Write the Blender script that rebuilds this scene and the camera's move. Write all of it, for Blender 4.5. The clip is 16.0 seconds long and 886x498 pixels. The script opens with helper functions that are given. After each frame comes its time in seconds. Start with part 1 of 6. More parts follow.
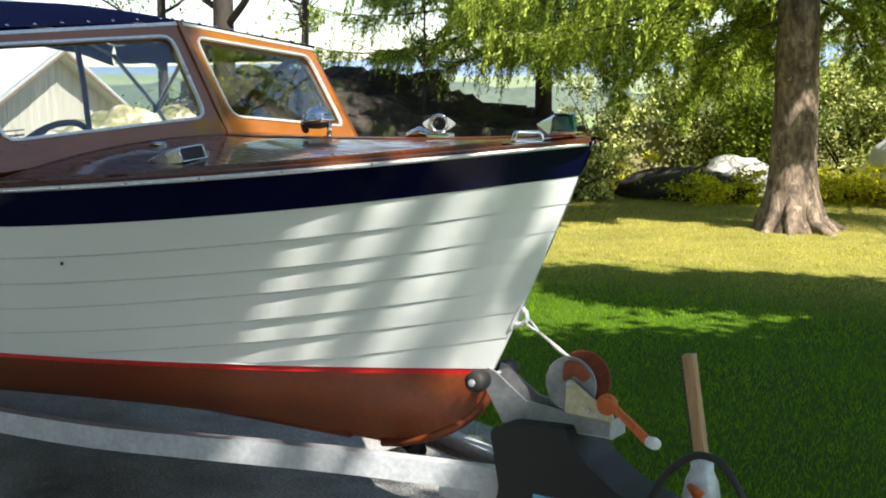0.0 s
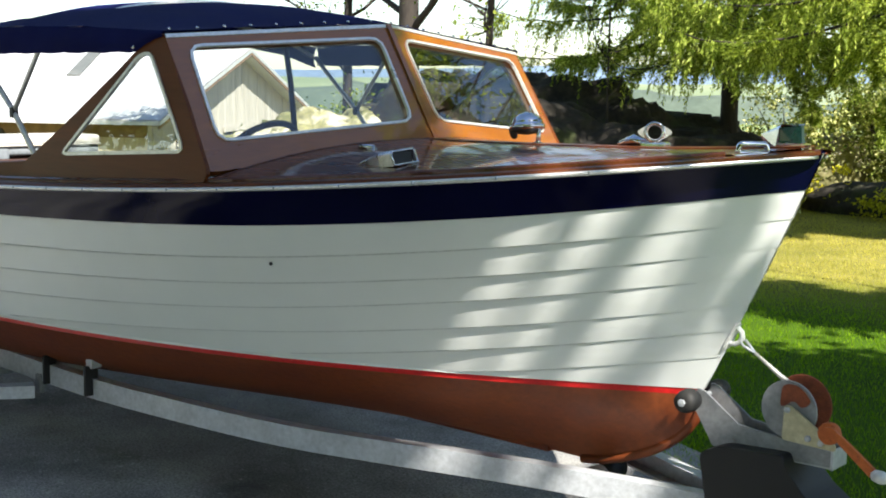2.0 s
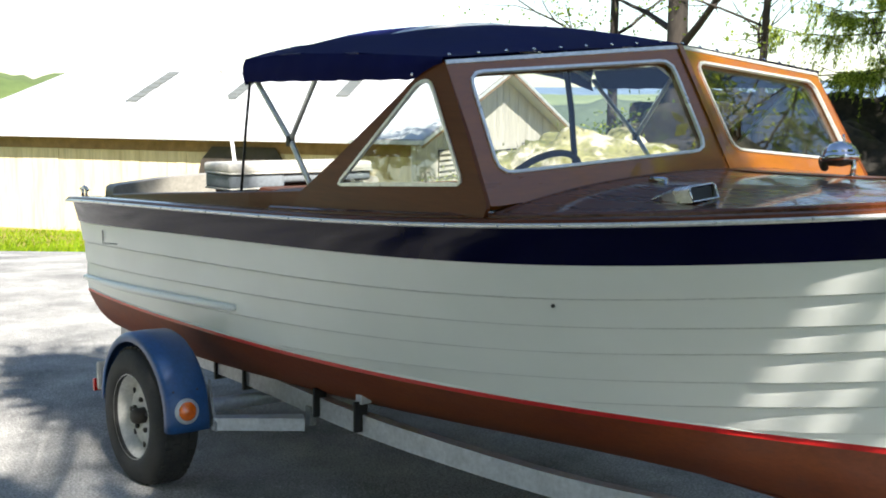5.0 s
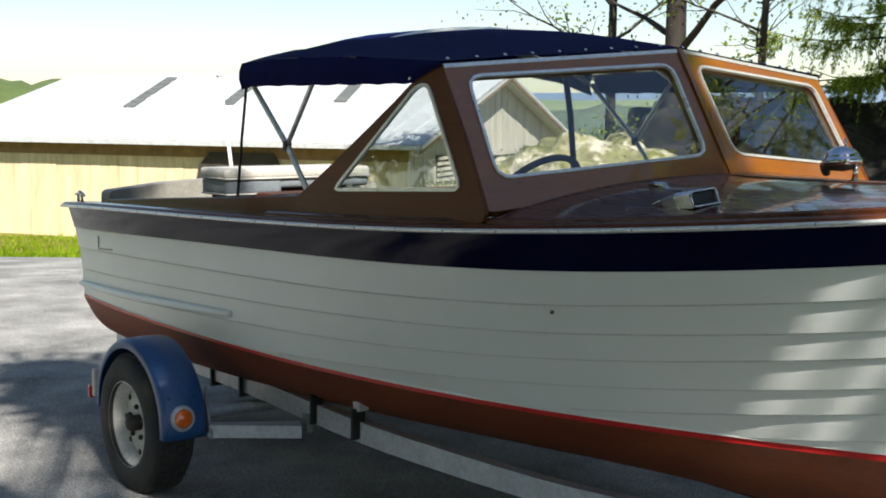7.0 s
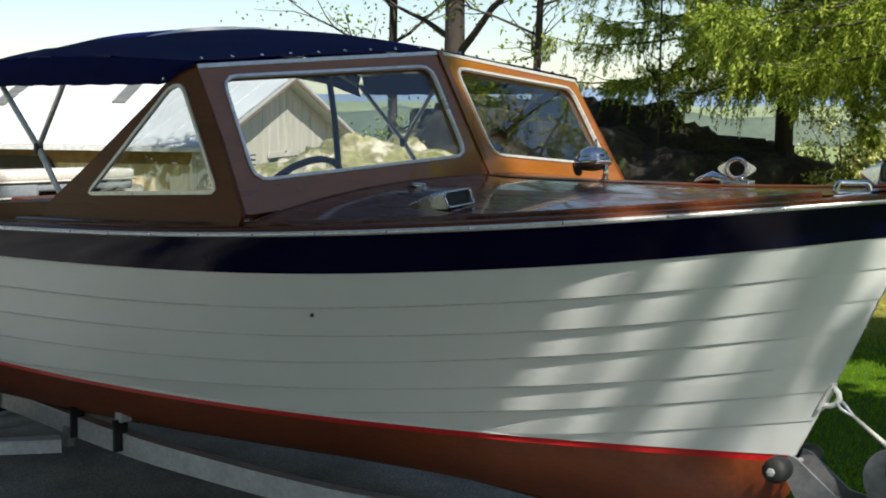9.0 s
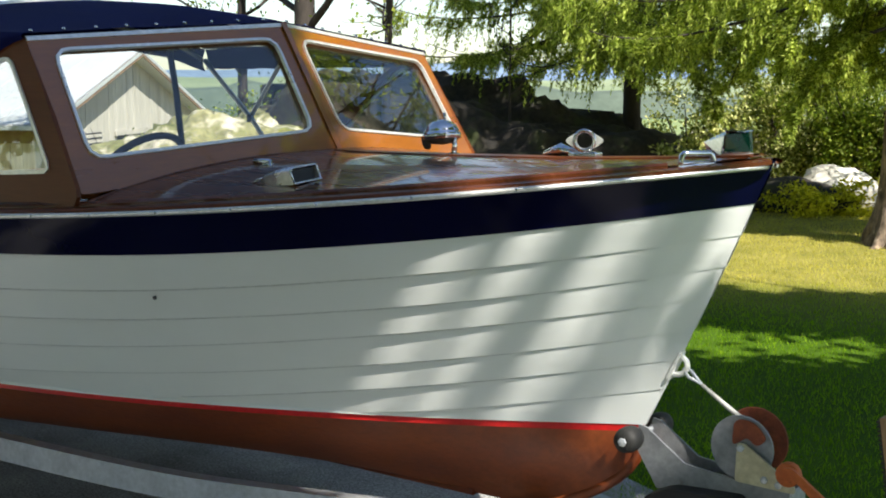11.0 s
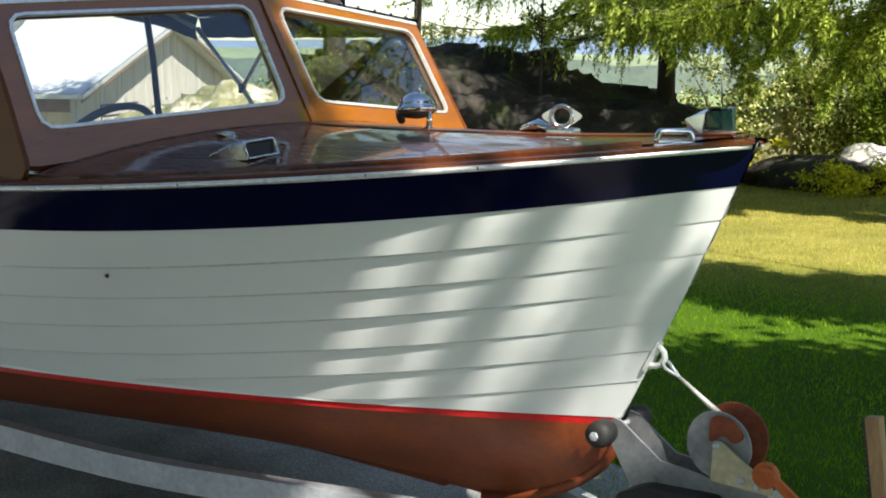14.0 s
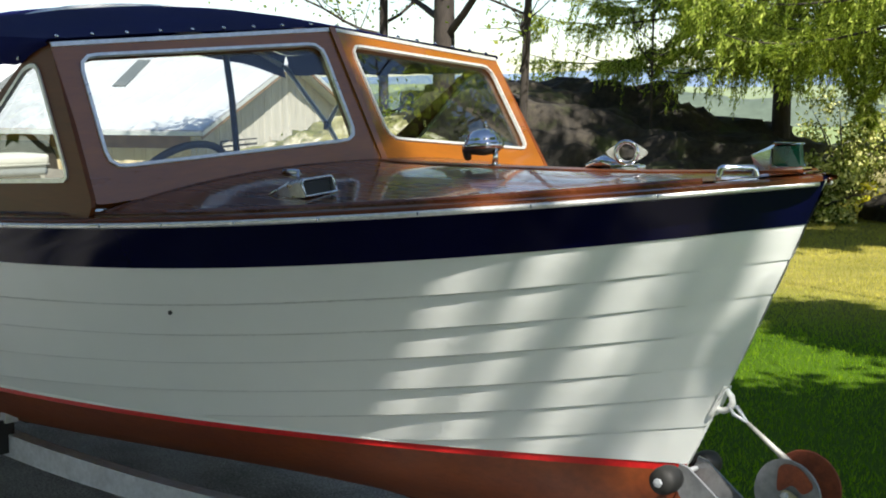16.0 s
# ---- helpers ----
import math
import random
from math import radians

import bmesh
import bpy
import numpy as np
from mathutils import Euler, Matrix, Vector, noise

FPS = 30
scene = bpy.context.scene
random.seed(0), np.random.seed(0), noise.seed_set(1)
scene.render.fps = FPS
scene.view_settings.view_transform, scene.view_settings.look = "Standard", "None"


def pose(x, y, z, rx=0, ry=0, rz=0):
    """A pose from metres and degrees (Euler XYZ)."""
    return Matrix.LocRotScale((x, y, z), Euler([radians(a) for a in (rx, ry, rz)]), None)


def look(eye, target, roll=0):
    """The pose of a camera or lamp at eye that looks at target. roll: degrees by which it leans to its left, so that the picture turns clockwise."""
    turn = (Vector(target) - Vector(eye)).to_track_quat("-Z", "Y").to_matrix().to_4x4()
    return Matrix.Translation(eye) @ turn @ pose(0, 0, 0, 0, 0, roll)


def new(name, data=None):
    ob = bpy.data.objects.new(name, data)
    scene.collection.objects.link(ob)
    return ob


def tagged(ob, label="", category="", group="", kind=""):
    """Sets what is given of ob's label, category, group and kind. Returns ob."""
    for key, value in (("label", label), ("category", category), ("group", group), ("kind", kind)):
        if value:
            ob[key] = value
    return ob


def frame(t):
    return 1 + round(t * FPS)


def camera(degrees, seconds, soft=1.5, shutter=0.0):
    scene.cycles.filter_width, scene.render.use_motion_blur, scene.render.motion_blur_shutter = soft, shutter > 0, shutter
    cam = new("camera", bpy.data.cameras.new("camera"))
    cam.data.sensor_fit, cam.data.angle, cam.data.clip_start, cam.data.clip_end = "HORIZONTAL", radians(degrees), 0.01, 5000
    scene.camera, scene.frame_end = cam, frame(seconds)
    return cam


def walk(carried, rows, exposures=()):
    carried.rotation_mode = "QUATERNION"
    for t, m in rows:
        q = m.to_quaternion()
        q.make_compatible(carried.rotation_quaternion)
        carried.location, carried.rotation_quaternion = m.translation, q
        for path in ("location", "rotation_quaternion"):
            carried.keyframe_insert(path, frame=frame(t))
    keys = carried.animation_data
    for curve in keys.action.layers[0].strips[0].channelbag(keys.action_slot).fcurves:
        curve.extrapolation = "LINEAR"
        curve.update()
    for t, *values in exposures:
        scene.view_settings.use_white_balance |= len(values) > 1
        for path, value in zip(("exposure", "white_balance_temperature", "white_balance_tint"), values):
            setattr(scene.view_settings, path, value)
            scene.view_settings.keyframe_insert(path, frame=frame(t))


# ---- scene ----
cam = camera(38.97, 16.0, soft=1.9)
PATH = [
    (0.0, (7.479, -3.537, 1.597), (5.325, -0.208, 1.074), 0.00),
    (0.5, (7.461, -3.524, 1.605), (5.229, -0.246, 1.083), 0.38),
    (1.0, (7.445, -3.531, 1.607), (5.085, -0.343, 1.089), 0.69),
    (1.5, (7.401, -3.530, 1.605), (4.918, -0.436, 1.089), 0.89),
    (2.0, (7.309, -3.531, 1.594), (4.726, -0.520, 1.085), 0.94),
    (2.5, (7.191, -3.572, 1.578), (4.521, -0.634, 1.087), 1.44),
    (3.0, (7.048, -3.642, 1.576), (4.312, -0.764, 1.094), 1.91),
    (3.5, (7.013, -3.575, 1.599), (4.092, -0.886, 1.111), 1.40),
    (4.0, (7.016, -3.463, 1.621), (3.898, -1.005, 1.135), 0.64),
    (6.5, (6.988, -3.352, 1.626), (3.834, -0.935, 1.168), 0.47),
    (7.0, (6.978, -3.351, 1.621), (3.834, -0.919, 1.174), 0.49),
    (7.5, (6.965, -3.336, 1.623), (3.846, -0.871, 1.181), 0.47),
    (8.0, (6.962, -3.319, 1.621), (3.926, -0.751, 1.188), 0.63),
    (8.5, (6.995, -3.279, 1.628), (4.091, -0.563, 1.193), 0.73),
    (9.0, (7.022, -3.263, 1.622), (4.327, -0.340, 1.185), 0.56),
    (9.5, (7.024, -3.238, 1.619), (4.532, -0.143, 1.168), 0.50),
    (10.0, (7.027, -3.234, 1.620), (4.664, -0.041, 1.145), 0.40),
    (10.2, (7.018, -3.229, 1.621), (4.689, -0.013, 1.134), 0.38),
    (12.5, (6.974, -3.105, 1.599), (4.605, 0.083, 1.056), -0.05),
    (13.0, (6.955, -3.050, 1.597), (4.587, 0.143, 1.059), 0.23),
    (13.5, (6.990, -2.950, 1.616), (4.579, 0.189, 1.038), 0.68),
    (14.0, (7.049, -2.920, 1.613), (4.607, 0.204, 1.014), 0.78),
    (14.5, (7.128, -2.788, 1.623), (4.542, 0.208, 1.045), 0.52),
    (15.0, (7.123, -2.775, 1.624), (4.482, 0.180, 1.079), 0.40),
    (15.5, (7.130, -2.771, 1.619), (4.437, 0.141, 1.106), 0.34),
    (16.0, (7.134, -2.777, 1.619), (4.400, 0.101, 1.126), 0.25),
]
walk(cam, [(t, look(eye, target, roll)) for t, eye, target, roll in PATH],
     exposures=[(0.0, 1.9), (3.0, 1.95), (3.6, 2.08), (4.2, 2.1), (6.3, 1.5), (8.0, 1.15), (9.0, 1.2), (10.0, 1.4), (12.5, 1.78), (16.0, 1.6)])
# ---- light: low sun ahead of the bow, clear hazy sky ----
SUN_AZ, SUN_EL = radians(-19.5), radians(47.0)
sun_way = Vector((math.cos(SUN_EL) * math.cos(SUN_AZ), math.cos(SUN_EL) * math.sin(SUN_AZ), math.sin(SUN_EL)))
world = bpy.data.worlds.new("sky")
scene.world = world
world.use_nodes = True
wn, wl = world.node_tree.nodes, world.node_tree.links
wn.clear()
sky = wn.new("ShaderNodeTexSky")
sky.sky_type, sky.sun_disc = "NISHITA", False
sky.sun_elevation, sky.sun_rotation = SUN_EL, math.atan2(sun_way.x, sun_way.y)
sky.air_density, sky.dust_density, sky.ozone_density = 1.0, 0.3, 1.2
bg = wn.new("ShaderNodeBackground")
bg.inputs["Strength"].default_value = 0.057
wout = wn.new("ShaderNodeOutputWorld")
wl.new(sky.outputs[0], bg.inputs["Color"])
wl.new(bg.outputs[0], wout.inputs["Surface"])
sun_data = bpy.data.lights.new("sun", "SUN")
sun_data.energy, sun_data.angle, sun_data.color = 3.9, radians(0.5), (1.0, 0.95, 0.86)
sun = new("sun", sun_data)
sun.rotation_mode = "QUATERNION"
sun.rotation_quaternion = sun_way.to_track_quat("Z", "Y")
# ---- materials ----
def shader(name):
    m = bpy.data.materials.new(name)
    m.use_nodes = True
    nt = m.node_tree
    return m, nt, nt.nodes["Principled BSDF"]


def link_noise(nt, scale, detail=4.0, rough=0.6, stretch=(1, 1, 1), coords="Object"):
    tc = nt.nodes.new("ShaderNodeTexCoord")
    mp = nt.nodes.new("ShaderNodeMapping")
    mp.inputs["Scale"].default_value = stretch
    nz = nt.nodes.new("ShaderNodeTexNoise")
    nz.inputs["Scale"].default_value = scale
    nz.inputs["Detail"].default_value = detail
    nz.inputs["Roughness"].default_value = rough
    nt.links.new(tc.outputs[coords], mp.inputs["Vector"])
    nt.links.new(mp.outputs["Vector"], nz.inputs["Vector"])
    return nz.outputs["Fac"]


def ramp(nt, fac, stops):
    r = nt.nodes.new("ShaderNodeValToRGB")
    e = r.color_ramp.elements
    while len(e) < len(stops):
        e.new(0.5)
    for k, (p, c) in enumerate(stops):
        e[k].position = p
        e[k].color = (*c, 1) if len(c) == 3 else c
    nt.links.new(fac, r.inputs["Fac"])
    return r.outputs["Color"]


def mixed(nt, a, b, fac, mode="MIX"):
    mx = nt.nodes.new("ShaderNodeMix")
    mx.data_type, mx.blend_type = "RGBA", mode
    if isinstance(fac, float):
        mx.inputs[0].default_value = fac
    else:
        nt.links.new(fac, mx.inputs[0])
    for sock, val in ((mx.inputs[6], a), (mx.inputs[7], b)):
        if isinstance(val, tuple):
            sock.default_value = (*val, 1)
        else:
            nt.links.new(val, sock)
    return mx.outputs[2]


def bumped(nt, bsdf, fac, strength, distance):
    b = nt.nodes.new("ShaderNodeBump")
    b.inputs["Strength"].default_value = strength
    b.inputs["Distance"].default_value = distance
    nt.links.new(fac, b.inputs["Height"])
    nt.links.new(b.outputs["Normal"], bsdf.inputs["Normal"])


def surface(name, dark, light, scale, rough=0.5, metal=0.0, bump=0.0, fine=60.0, coat=0.0, stretch=(1, 1, 1), lo=0.3, hi=0.7,
            spots=None, rough_var=0.08, grain=0.17):
    m, nt, p = shader(name)
    big = link_noise(nt, scale, 5.0, 0.6, stretch)
    small = link_noise(nt, fine, 3.0, 0.6, stretch)
    col = ramp(nt, big, [(lo, dark), (hi, light)])
    speck = ramp(nt, small, [(0.25, (1 - 1.3 * grain,) * 3), (0.75, (1 + 0.7 * grain,) * 3)])
    col = mixed(nt, col, speck, 1.0, "MULTIPLY")
    if spots:
        where = ramp(nt, link_noise(nt, spots[1], 6.0, 0.7), [(spots[2], (0, 0, 0)), (spots[2] + 0.12, (1, 1, 1))])
        col = mixed(nt, col, spots[0], where)
    nt.links.new(col, p.inputs["Base Color"])
    rr = nt.nodes.new("ShaderNodeMapRange")
    rr.inputs["To Min"].default_value, rr.inputs["To Max"].default_value = max(rough - rough_var, 0.02), min(rough + rough_var, 1)
    nt.links.new(big, rr.inputs["Value"])
    nt.links.new(rr.outputs[0], p.inputs["Roughness"])
    p.inputs["Metallic"].default_value = metal
    p.inputs["Coat Weight"].default_value = coat
    p.inputs["Coat Roughness"].default_value = 0.04
    if bump:
        bumped(nt, p, small, bump, 0.01)
    return m


def foliage(name, stops, gloss=0.45, through_leaf=0.4, dry=None):
    """dry: a parched colour, and between which distances along y it takes over."""
    m, nt, p = shader(name)
    geo = nt.nodes.new("ShaderNodeNewGeometry")
    col = ramp(nt, geo.outputs["Random Per Island"], stops)
    if dry:
        tc, sep = nt.nodes.new("ShaderNodeTexCoord"), nt.nodes.new("ShaderNodeSeparateXYZ")
        nt.links.new(tc.outputs["Object"], sep.inputs[0])
        wob = nt.nodes.new("ShaderNodeMath")
        wob.operation = "MULTIPLY_ADD"
        wob.inputs[1].default_value = 2.5
        nt.links.new(link_noise(nt, 0.6, 4.0), wob.inputs[0])
        nt.links.new(sep.outputs["Y"], wob.inputs[2])
        mr = nt.nodes.new("ShaderNodeMapRange")
        mr.inputs["From Min"].default_value, mr.inputs["From Max"].default_value = dry[1] + 1.25, dry[2] + 1.25
        mr.inputs["To Max"].default_value = 0.85
        nt.links.new(wob.outputs[0], mr.inputs["Value"])
        col = mixed(nt, col, dry[0], mr.outputs[0])
    big = ramp(nt, link_noise(nt, 0.9, 3.0), [(0.3, (0.7, 0.75, 0.7)), (0.7, (1.25, 1.2, 1.1))])
    col = mixed(nt, col, big, 1.0, "MULTIPLY")
    nt.links.new(col, p.inputs["Base Color"])
    p.inputs["Roughness"].default_value = gloss
    p.inputs["Specular IOR Level"].default_value = 0.1
    tr = nt.nodes.new("ShaderNodeBsdfTranslucent")
    nt.links.new(mixed(nt, col, (1.5, 1.6, 0.7), 1.0, "MULTIPLY"), tr.inputs["Color"])
    mx = nt.nodes.new("ShaderNodeMixShader")
    mx.inputs[0].default_value = through_leaf
    nt.links.new(p.outputs[0], mx.inputs[1])
    nt.links.new(tr.outputs[0], mx.inputs[2])
    nt.links.new(mx.outputs[0], nt.nodes["Material Output"].inputs["Surface"])
    return m


def glass(name, tint=(0.86, 0.89, 0.88), rough=0.0, ior=1.45):
    m, nt, p = shader(name)
    tb = nt.nodes.new("ShaderNodeBsdfTransparent")
    tb.inputs["Color"].default_value = (*tint, 1)
    gl = nt.nodes.new("ShaderNodeBsdfGlossy")
    gl.inputs["Roughness"].default_value = rough
    lw = nt.nodes.new("ShaderNodeLayerWeight")
    pw = nt.nodes.new("ShaderNodeMath")
    pw.operation = "POWER"
    pw.inputs[1].default_value = 3.5
    nt.links.new(lw.outputs["Facing"], pw.inputs[0])
    fr = nt.nodes.new("ShaderNodeMath")
    fr.operation = "MULTIPLY_ADD"
    fr.inputs[1].default_value, fr.inputs[2].default_value = 0.7, 0.07
    nt.links.new(pw.outputs[0], fr.inputs[0])
    mx = nt.nodes.new("ShaderNodeMixShader")
    nt.links.new(fr.outputs[0], mx.inputs[0])
    nt.links.new(tb.outputs[0], mx.inputs[1])
    nt.links.new(gl.outputs[0], mx.inputs[2])
    nt.links.new(mx.outputs[0], nt.nodes["Material Output"].inputs["Surface"])
    return m


M_white = surface("white_gloss_paint", (0.755, 0.775, 0.75), (0.80, 0.82, 0.795), 0.8, 0.30, fine=3, rough_var=0.05, grain=0.03)
M_lap_shade = surface("lap_shade_grey", (0.60, 0.615, 0.60), (0.70, 0.715, 0.70), 5, 0.6)
M_navy = surface("navy_gloss_paint", (0.0012, 0.0014, 0.018), (0.002, 0.0022, 0.026), 3, 0.10, coat=0.0, rough_var=0.03, grain=0.03)
M_red = surface("red_boot_paint", (0.55, 0.012, 0.012), (0.62, 0.02, 0.018), 3, 0.35, spots=((0.7, 0.25, 0.2), 5.0, 0.72))
M_copper = surface("copper_bottom_paint", (0.175, 0.034, 0.008), (0.26, 0.060, 0.011), 4, 0.55, bump=0.15, fine=40, spots=((0.2, 0.05, 0.03), 3.0, 0.62))
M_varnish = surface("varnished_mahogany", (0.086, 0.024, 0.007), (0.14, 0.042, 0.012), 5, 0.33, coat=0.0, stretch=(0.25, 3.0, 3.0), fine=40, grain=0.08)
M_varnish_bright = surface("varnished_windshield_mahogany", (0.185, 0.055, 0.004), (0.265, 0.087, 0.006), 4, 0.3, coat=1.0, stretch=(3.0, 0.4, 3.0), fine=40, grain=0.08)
M_deck = surface("varnished_deck", (0.075, 0.020, 0.006), (0.12, 0.034, 0.009), 6, 0.28, coat=0.65, stretch=(0.2, 4.0, 1.0), fine=50)
M_chrome = surface("chrome", (0.62, 0.63, 0.65), (0.75, 0.76, 0.78), 8, 0.08, metal=1.0, rough_var=0.04)
M_dull_chrome = surface("worn_chrome", (0.74, 0.75, 0.77), (0.86, 0.87, 0.88), 14, 0.28, metal=0.85, rough_var=0.08)
M_alu = surface("aluminium_trim", (0.74, 0.73, 0.70), (0.86, 0.85, 0.82), 10, 0.3, metal=0.6)
M_canvas = surface("navy_canvas", (0.004, 0.006, 0.055), (0.006, 0.009, 0.080), 3, 0.85, bump=0.3, fine=350)
M_galv = surface("galvanised_steel", (0.47, 0.49, 0.52), (0.60, 0.62, 0.65), 9, 0.42, metal=0.3, bump=0.06, fine=50, spots=((0.3, 0.28, 0.26), 7.0, 0.7))
# rust-spotted galvanised steel again, base darkened for the shade round the winch
M_galv_shaded = surface("shade_toned_galvanised_steel", (0.20, 0.21, 0.225), (0.32, 0.33, 0.345), 12, 0.5, metal=0.25, bump=0.08, fine=60, spots=((0.16, 0.11, 0.08), 9.0, 0.62))
M_blue = surface("blue_fender_paint", (0.012, 0.062, 0.19), (0.022, 0.09, 0.25), 4, 0.4, coat=0.15, spots=((0.06, 0.08, 0.1), 9.0, 0.7))
M_tyre = surface("tyre_rubber", (0.022, 0.021, 0.020), (0.045, 0.043, 0.04), 12, 0.8, bump=0.2, fine=120)
M_rim = surface("white_wheel_paint", (0.52, 0.5, 0.46), (0.68, 0.66, 0.62), 6, 0.45, spots=((0.3, 0.22, 0.15), 14.0, 0.68))
M_black = surface("black_plastic", (0.004, 0.004, 0.005), (0.010, 0.010, 0.011), 6, 0.5, bump=0.1, fine=200)
M_rubber = surface("black_rubber", (0.01, 0.01, 0.01), (0.025, 0.024, 0.022), 10, 0.65)
M_rust = surface("rusted_red_iron", (0.16, 0.035, 0.018), (0.32, 0.08, 0.03), 18, 0.75, bump=0.3, fine=90)
M_orange = surface("orange_crank_paint", (0.48, 0.10, 0.015), (0.6, 0.15, 0.03), 15, 0.6, spots=((0.2, 0.05, 0.02), 22.0, 0.6))
M_zinc = surface("yellow_zinc_plate", (0.5, 0.45, 0.28), (0.66, 0.62, 0.42), 14, 0.4, metal=0.5)
M_vinyl_grey = surface("grey_beige_vinyl", (0.27, 0.255, 0.22), (0.34, 0.32, 0.28), 5, 0.5, bump=0.05)
M_cream = surface("cream_vinyl", (0.52, 0.5, 0.45), (0.62, 0.6, 0.54), 4, 0.5, bump=0.05)
M_shaded_vinyl = surface("shade_toned_vinyl", (0.17, 0.195, 0.22), (0.24, 0.265, 0.29), 5, 0.5, bump=0.06)
M_seatwood = surface("dark_seat_wood", (0.05, 0.014, 0.006), (0.085, 0.024, 0.009), 6, 0.6)
M_knob = surface("white_plastic", (0.75, 0.75, 0.72), (0.85, 0.85, 0.82), 5, 0.4)
M_amber = surface("amber_lens", (0.75, 0.11, 0.004), (0.85, 0.17, 0.008), 30, 0.2, coat=1.0)
M_green = surface("green_lens", (0.001, 0.016, 0.009), (0.002, 0.035, 0.02), 20, 0.07, coat=0.0)
M_redlens = surface("red_lens", (0.25, 0.006, 0.008), (0.4, 0.01, 0.01), 20, 0.08, coat=1.0)
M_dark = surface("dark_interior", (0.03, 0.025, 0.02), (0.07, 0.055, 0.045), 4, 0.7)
M_rope = surface("winch_cable", (0.4, 0.39, 0.36), (0.58, 0.57, 0.53), 40, 0.55, metal=0.3)
M_wood = surface("weathered_jack_wood", (0.36, 0.2, 0.1), (0.52, 0.33, 0.18), 10, 0.7, stretch=(6, 6, 0.6), bump=0.2)
M_logo = surface("pale_blue_decal", (0.1, 0.42, 0.62), (0.14, 0.5, 0.7), 8, 0.4)
M_script = surface("dark_script", (0.05, 0.05, 0.05), (0.1, 0.1, 0.1), 10, 0.3, metal=0.8)
M_glass = glass("window_glass")
M_canvas.node_tree.nodes["Principled BSDF"].inputs["Specular IOR Level"].default_value = 0.08

M_asphalt = surface("asphalt", (0.11, 0.110, 0.110), (0.50, 0.488, 0.465), 1.3, 0.88, bump=1.0, fine=95, spots=((0.58, 0.57, 0.54), 38.0, 0.60), grain=0.6)
M_grass_ground = surface("lawn_ground", (0.035, 0.075, 0.004), (0.06, 0.115, 0.006), 0.8, 0.9, bump=0.6, fine=30, spots=((0.12, 0.09, 0.04), 2.5, 0.7))
M_grass_ground.node_tree.nodes["Principled BSDF"].inputs["Specular IOR Level"].default_value = 0.1
nt = M_grass_ground.node_tree
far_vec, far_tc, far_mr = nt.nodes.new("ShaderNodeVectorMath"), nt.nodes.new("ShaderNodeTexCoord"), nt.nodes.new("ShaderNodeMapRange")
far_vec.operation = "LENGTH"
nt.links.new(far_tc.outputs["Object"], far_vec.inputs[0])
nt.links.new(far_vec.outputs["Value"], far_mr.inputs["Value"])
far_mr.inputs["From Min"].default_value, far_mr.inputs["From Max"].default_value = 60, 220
dry_sep, dry_mr = nt.nodes.new("ShaderNodeSeparateXYZ"), nt.nodes.new("ShaderNodeMapRange")
nt.links.new(far_tc.outputs["Object"], dry_sep.inputs[0])
nt.links.new(dry_sep.outputs["Y"], dry_mr.inputs["Value"])
dry_mr.inputs["From Min"].default_value, dry_mr.inputs["From Max"].default_value, dry_mr.inputs["To Max"].default_value = 4.8, 7.0, 0.9
base_in = nt.nodes["Principled BSDF"].inputs["Base Color"]
straw = ramp(nt, link_noise(nt, 2.2, 4.0), [(0.3, (0.15, 0.14, 0.03)), (0.7, (0.27, 0.235, 0.065))])
nt.links.new(mixed(nt, base_in.links[0].from_socket, straw, dry_mr.outputs[0]), base_in)
# far ground turns to paler hay, with distance haze in its colour
hazy_hay = ramp(nt, link_noise(nt, 0.012, 3.0), [(0.35, (0.15, 0.21, 0.08)), (0.65, (0.23, 0.27, 0.13))])
nt.links.new(mixed(nt, base_in.links[0].from_socket, hazy_hay, far_mr.outputs[0]), base_in)
M_blade = foliage("grass_blade", [(0.0, (0.10, 0.20, 0.005)), (0.5, (0.14, 0.26, 0.008)), (1.0, (0.21, 0.31, 0.014))], 0.5, 0.45, dry=((0.52, 0.44, 0.12), 5.0, 7.2))
M_verge = foliage("verge_blade", [(0.0, (0.12, 0.21, 0.008)), (0.5, (0.18, 0.27, 0.012)), (1.0, (0.26, 0.33, 0.02))], 0.5, 0.4)
M_spruce = foliage("spruce_needles", [(0.0, (0.06, 0.085, 0.012)), (0.5, (0.22, 0.29, 0.045)), (1.0, (0.58, 0.63, 0.17))], 0.5, 0.42)
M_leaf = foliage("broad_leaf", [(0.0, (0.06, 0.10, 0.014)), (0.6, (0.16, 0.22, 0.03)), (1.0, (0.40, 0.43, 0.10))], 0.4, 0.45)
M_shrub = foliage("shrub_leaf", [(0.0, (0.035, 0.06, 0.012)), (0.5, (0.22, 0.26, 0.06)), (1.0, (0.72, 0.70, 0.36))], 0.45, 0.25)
M_fern = foliage("yellow_ground_cover", [(0.0, (0.26, 0.26, 0.02)), (0.6, (0.56, 0.50, 0.03)), (1.0, (0.74, 0.66, 0.08))], 0.5, 0.4)
M_bark = surface("spruce_bark", (0.045, 0.030, 0.020), (0.30, 0.225, 0.155), 8, 0.9, bump=1.0, fine=22, stretch=(1, 1, 0.45), spots=((0.44, 0.37, 0.28), 9.0, 0.60), grain=0.6)
M_bark_dark = surface("dark_bark", (0.02, 0.016, 0.013), (0.055, 0.044, 0.036), 8, 0.9, bump=0.8, fine=30, stretch=(1, 1, 0.3))
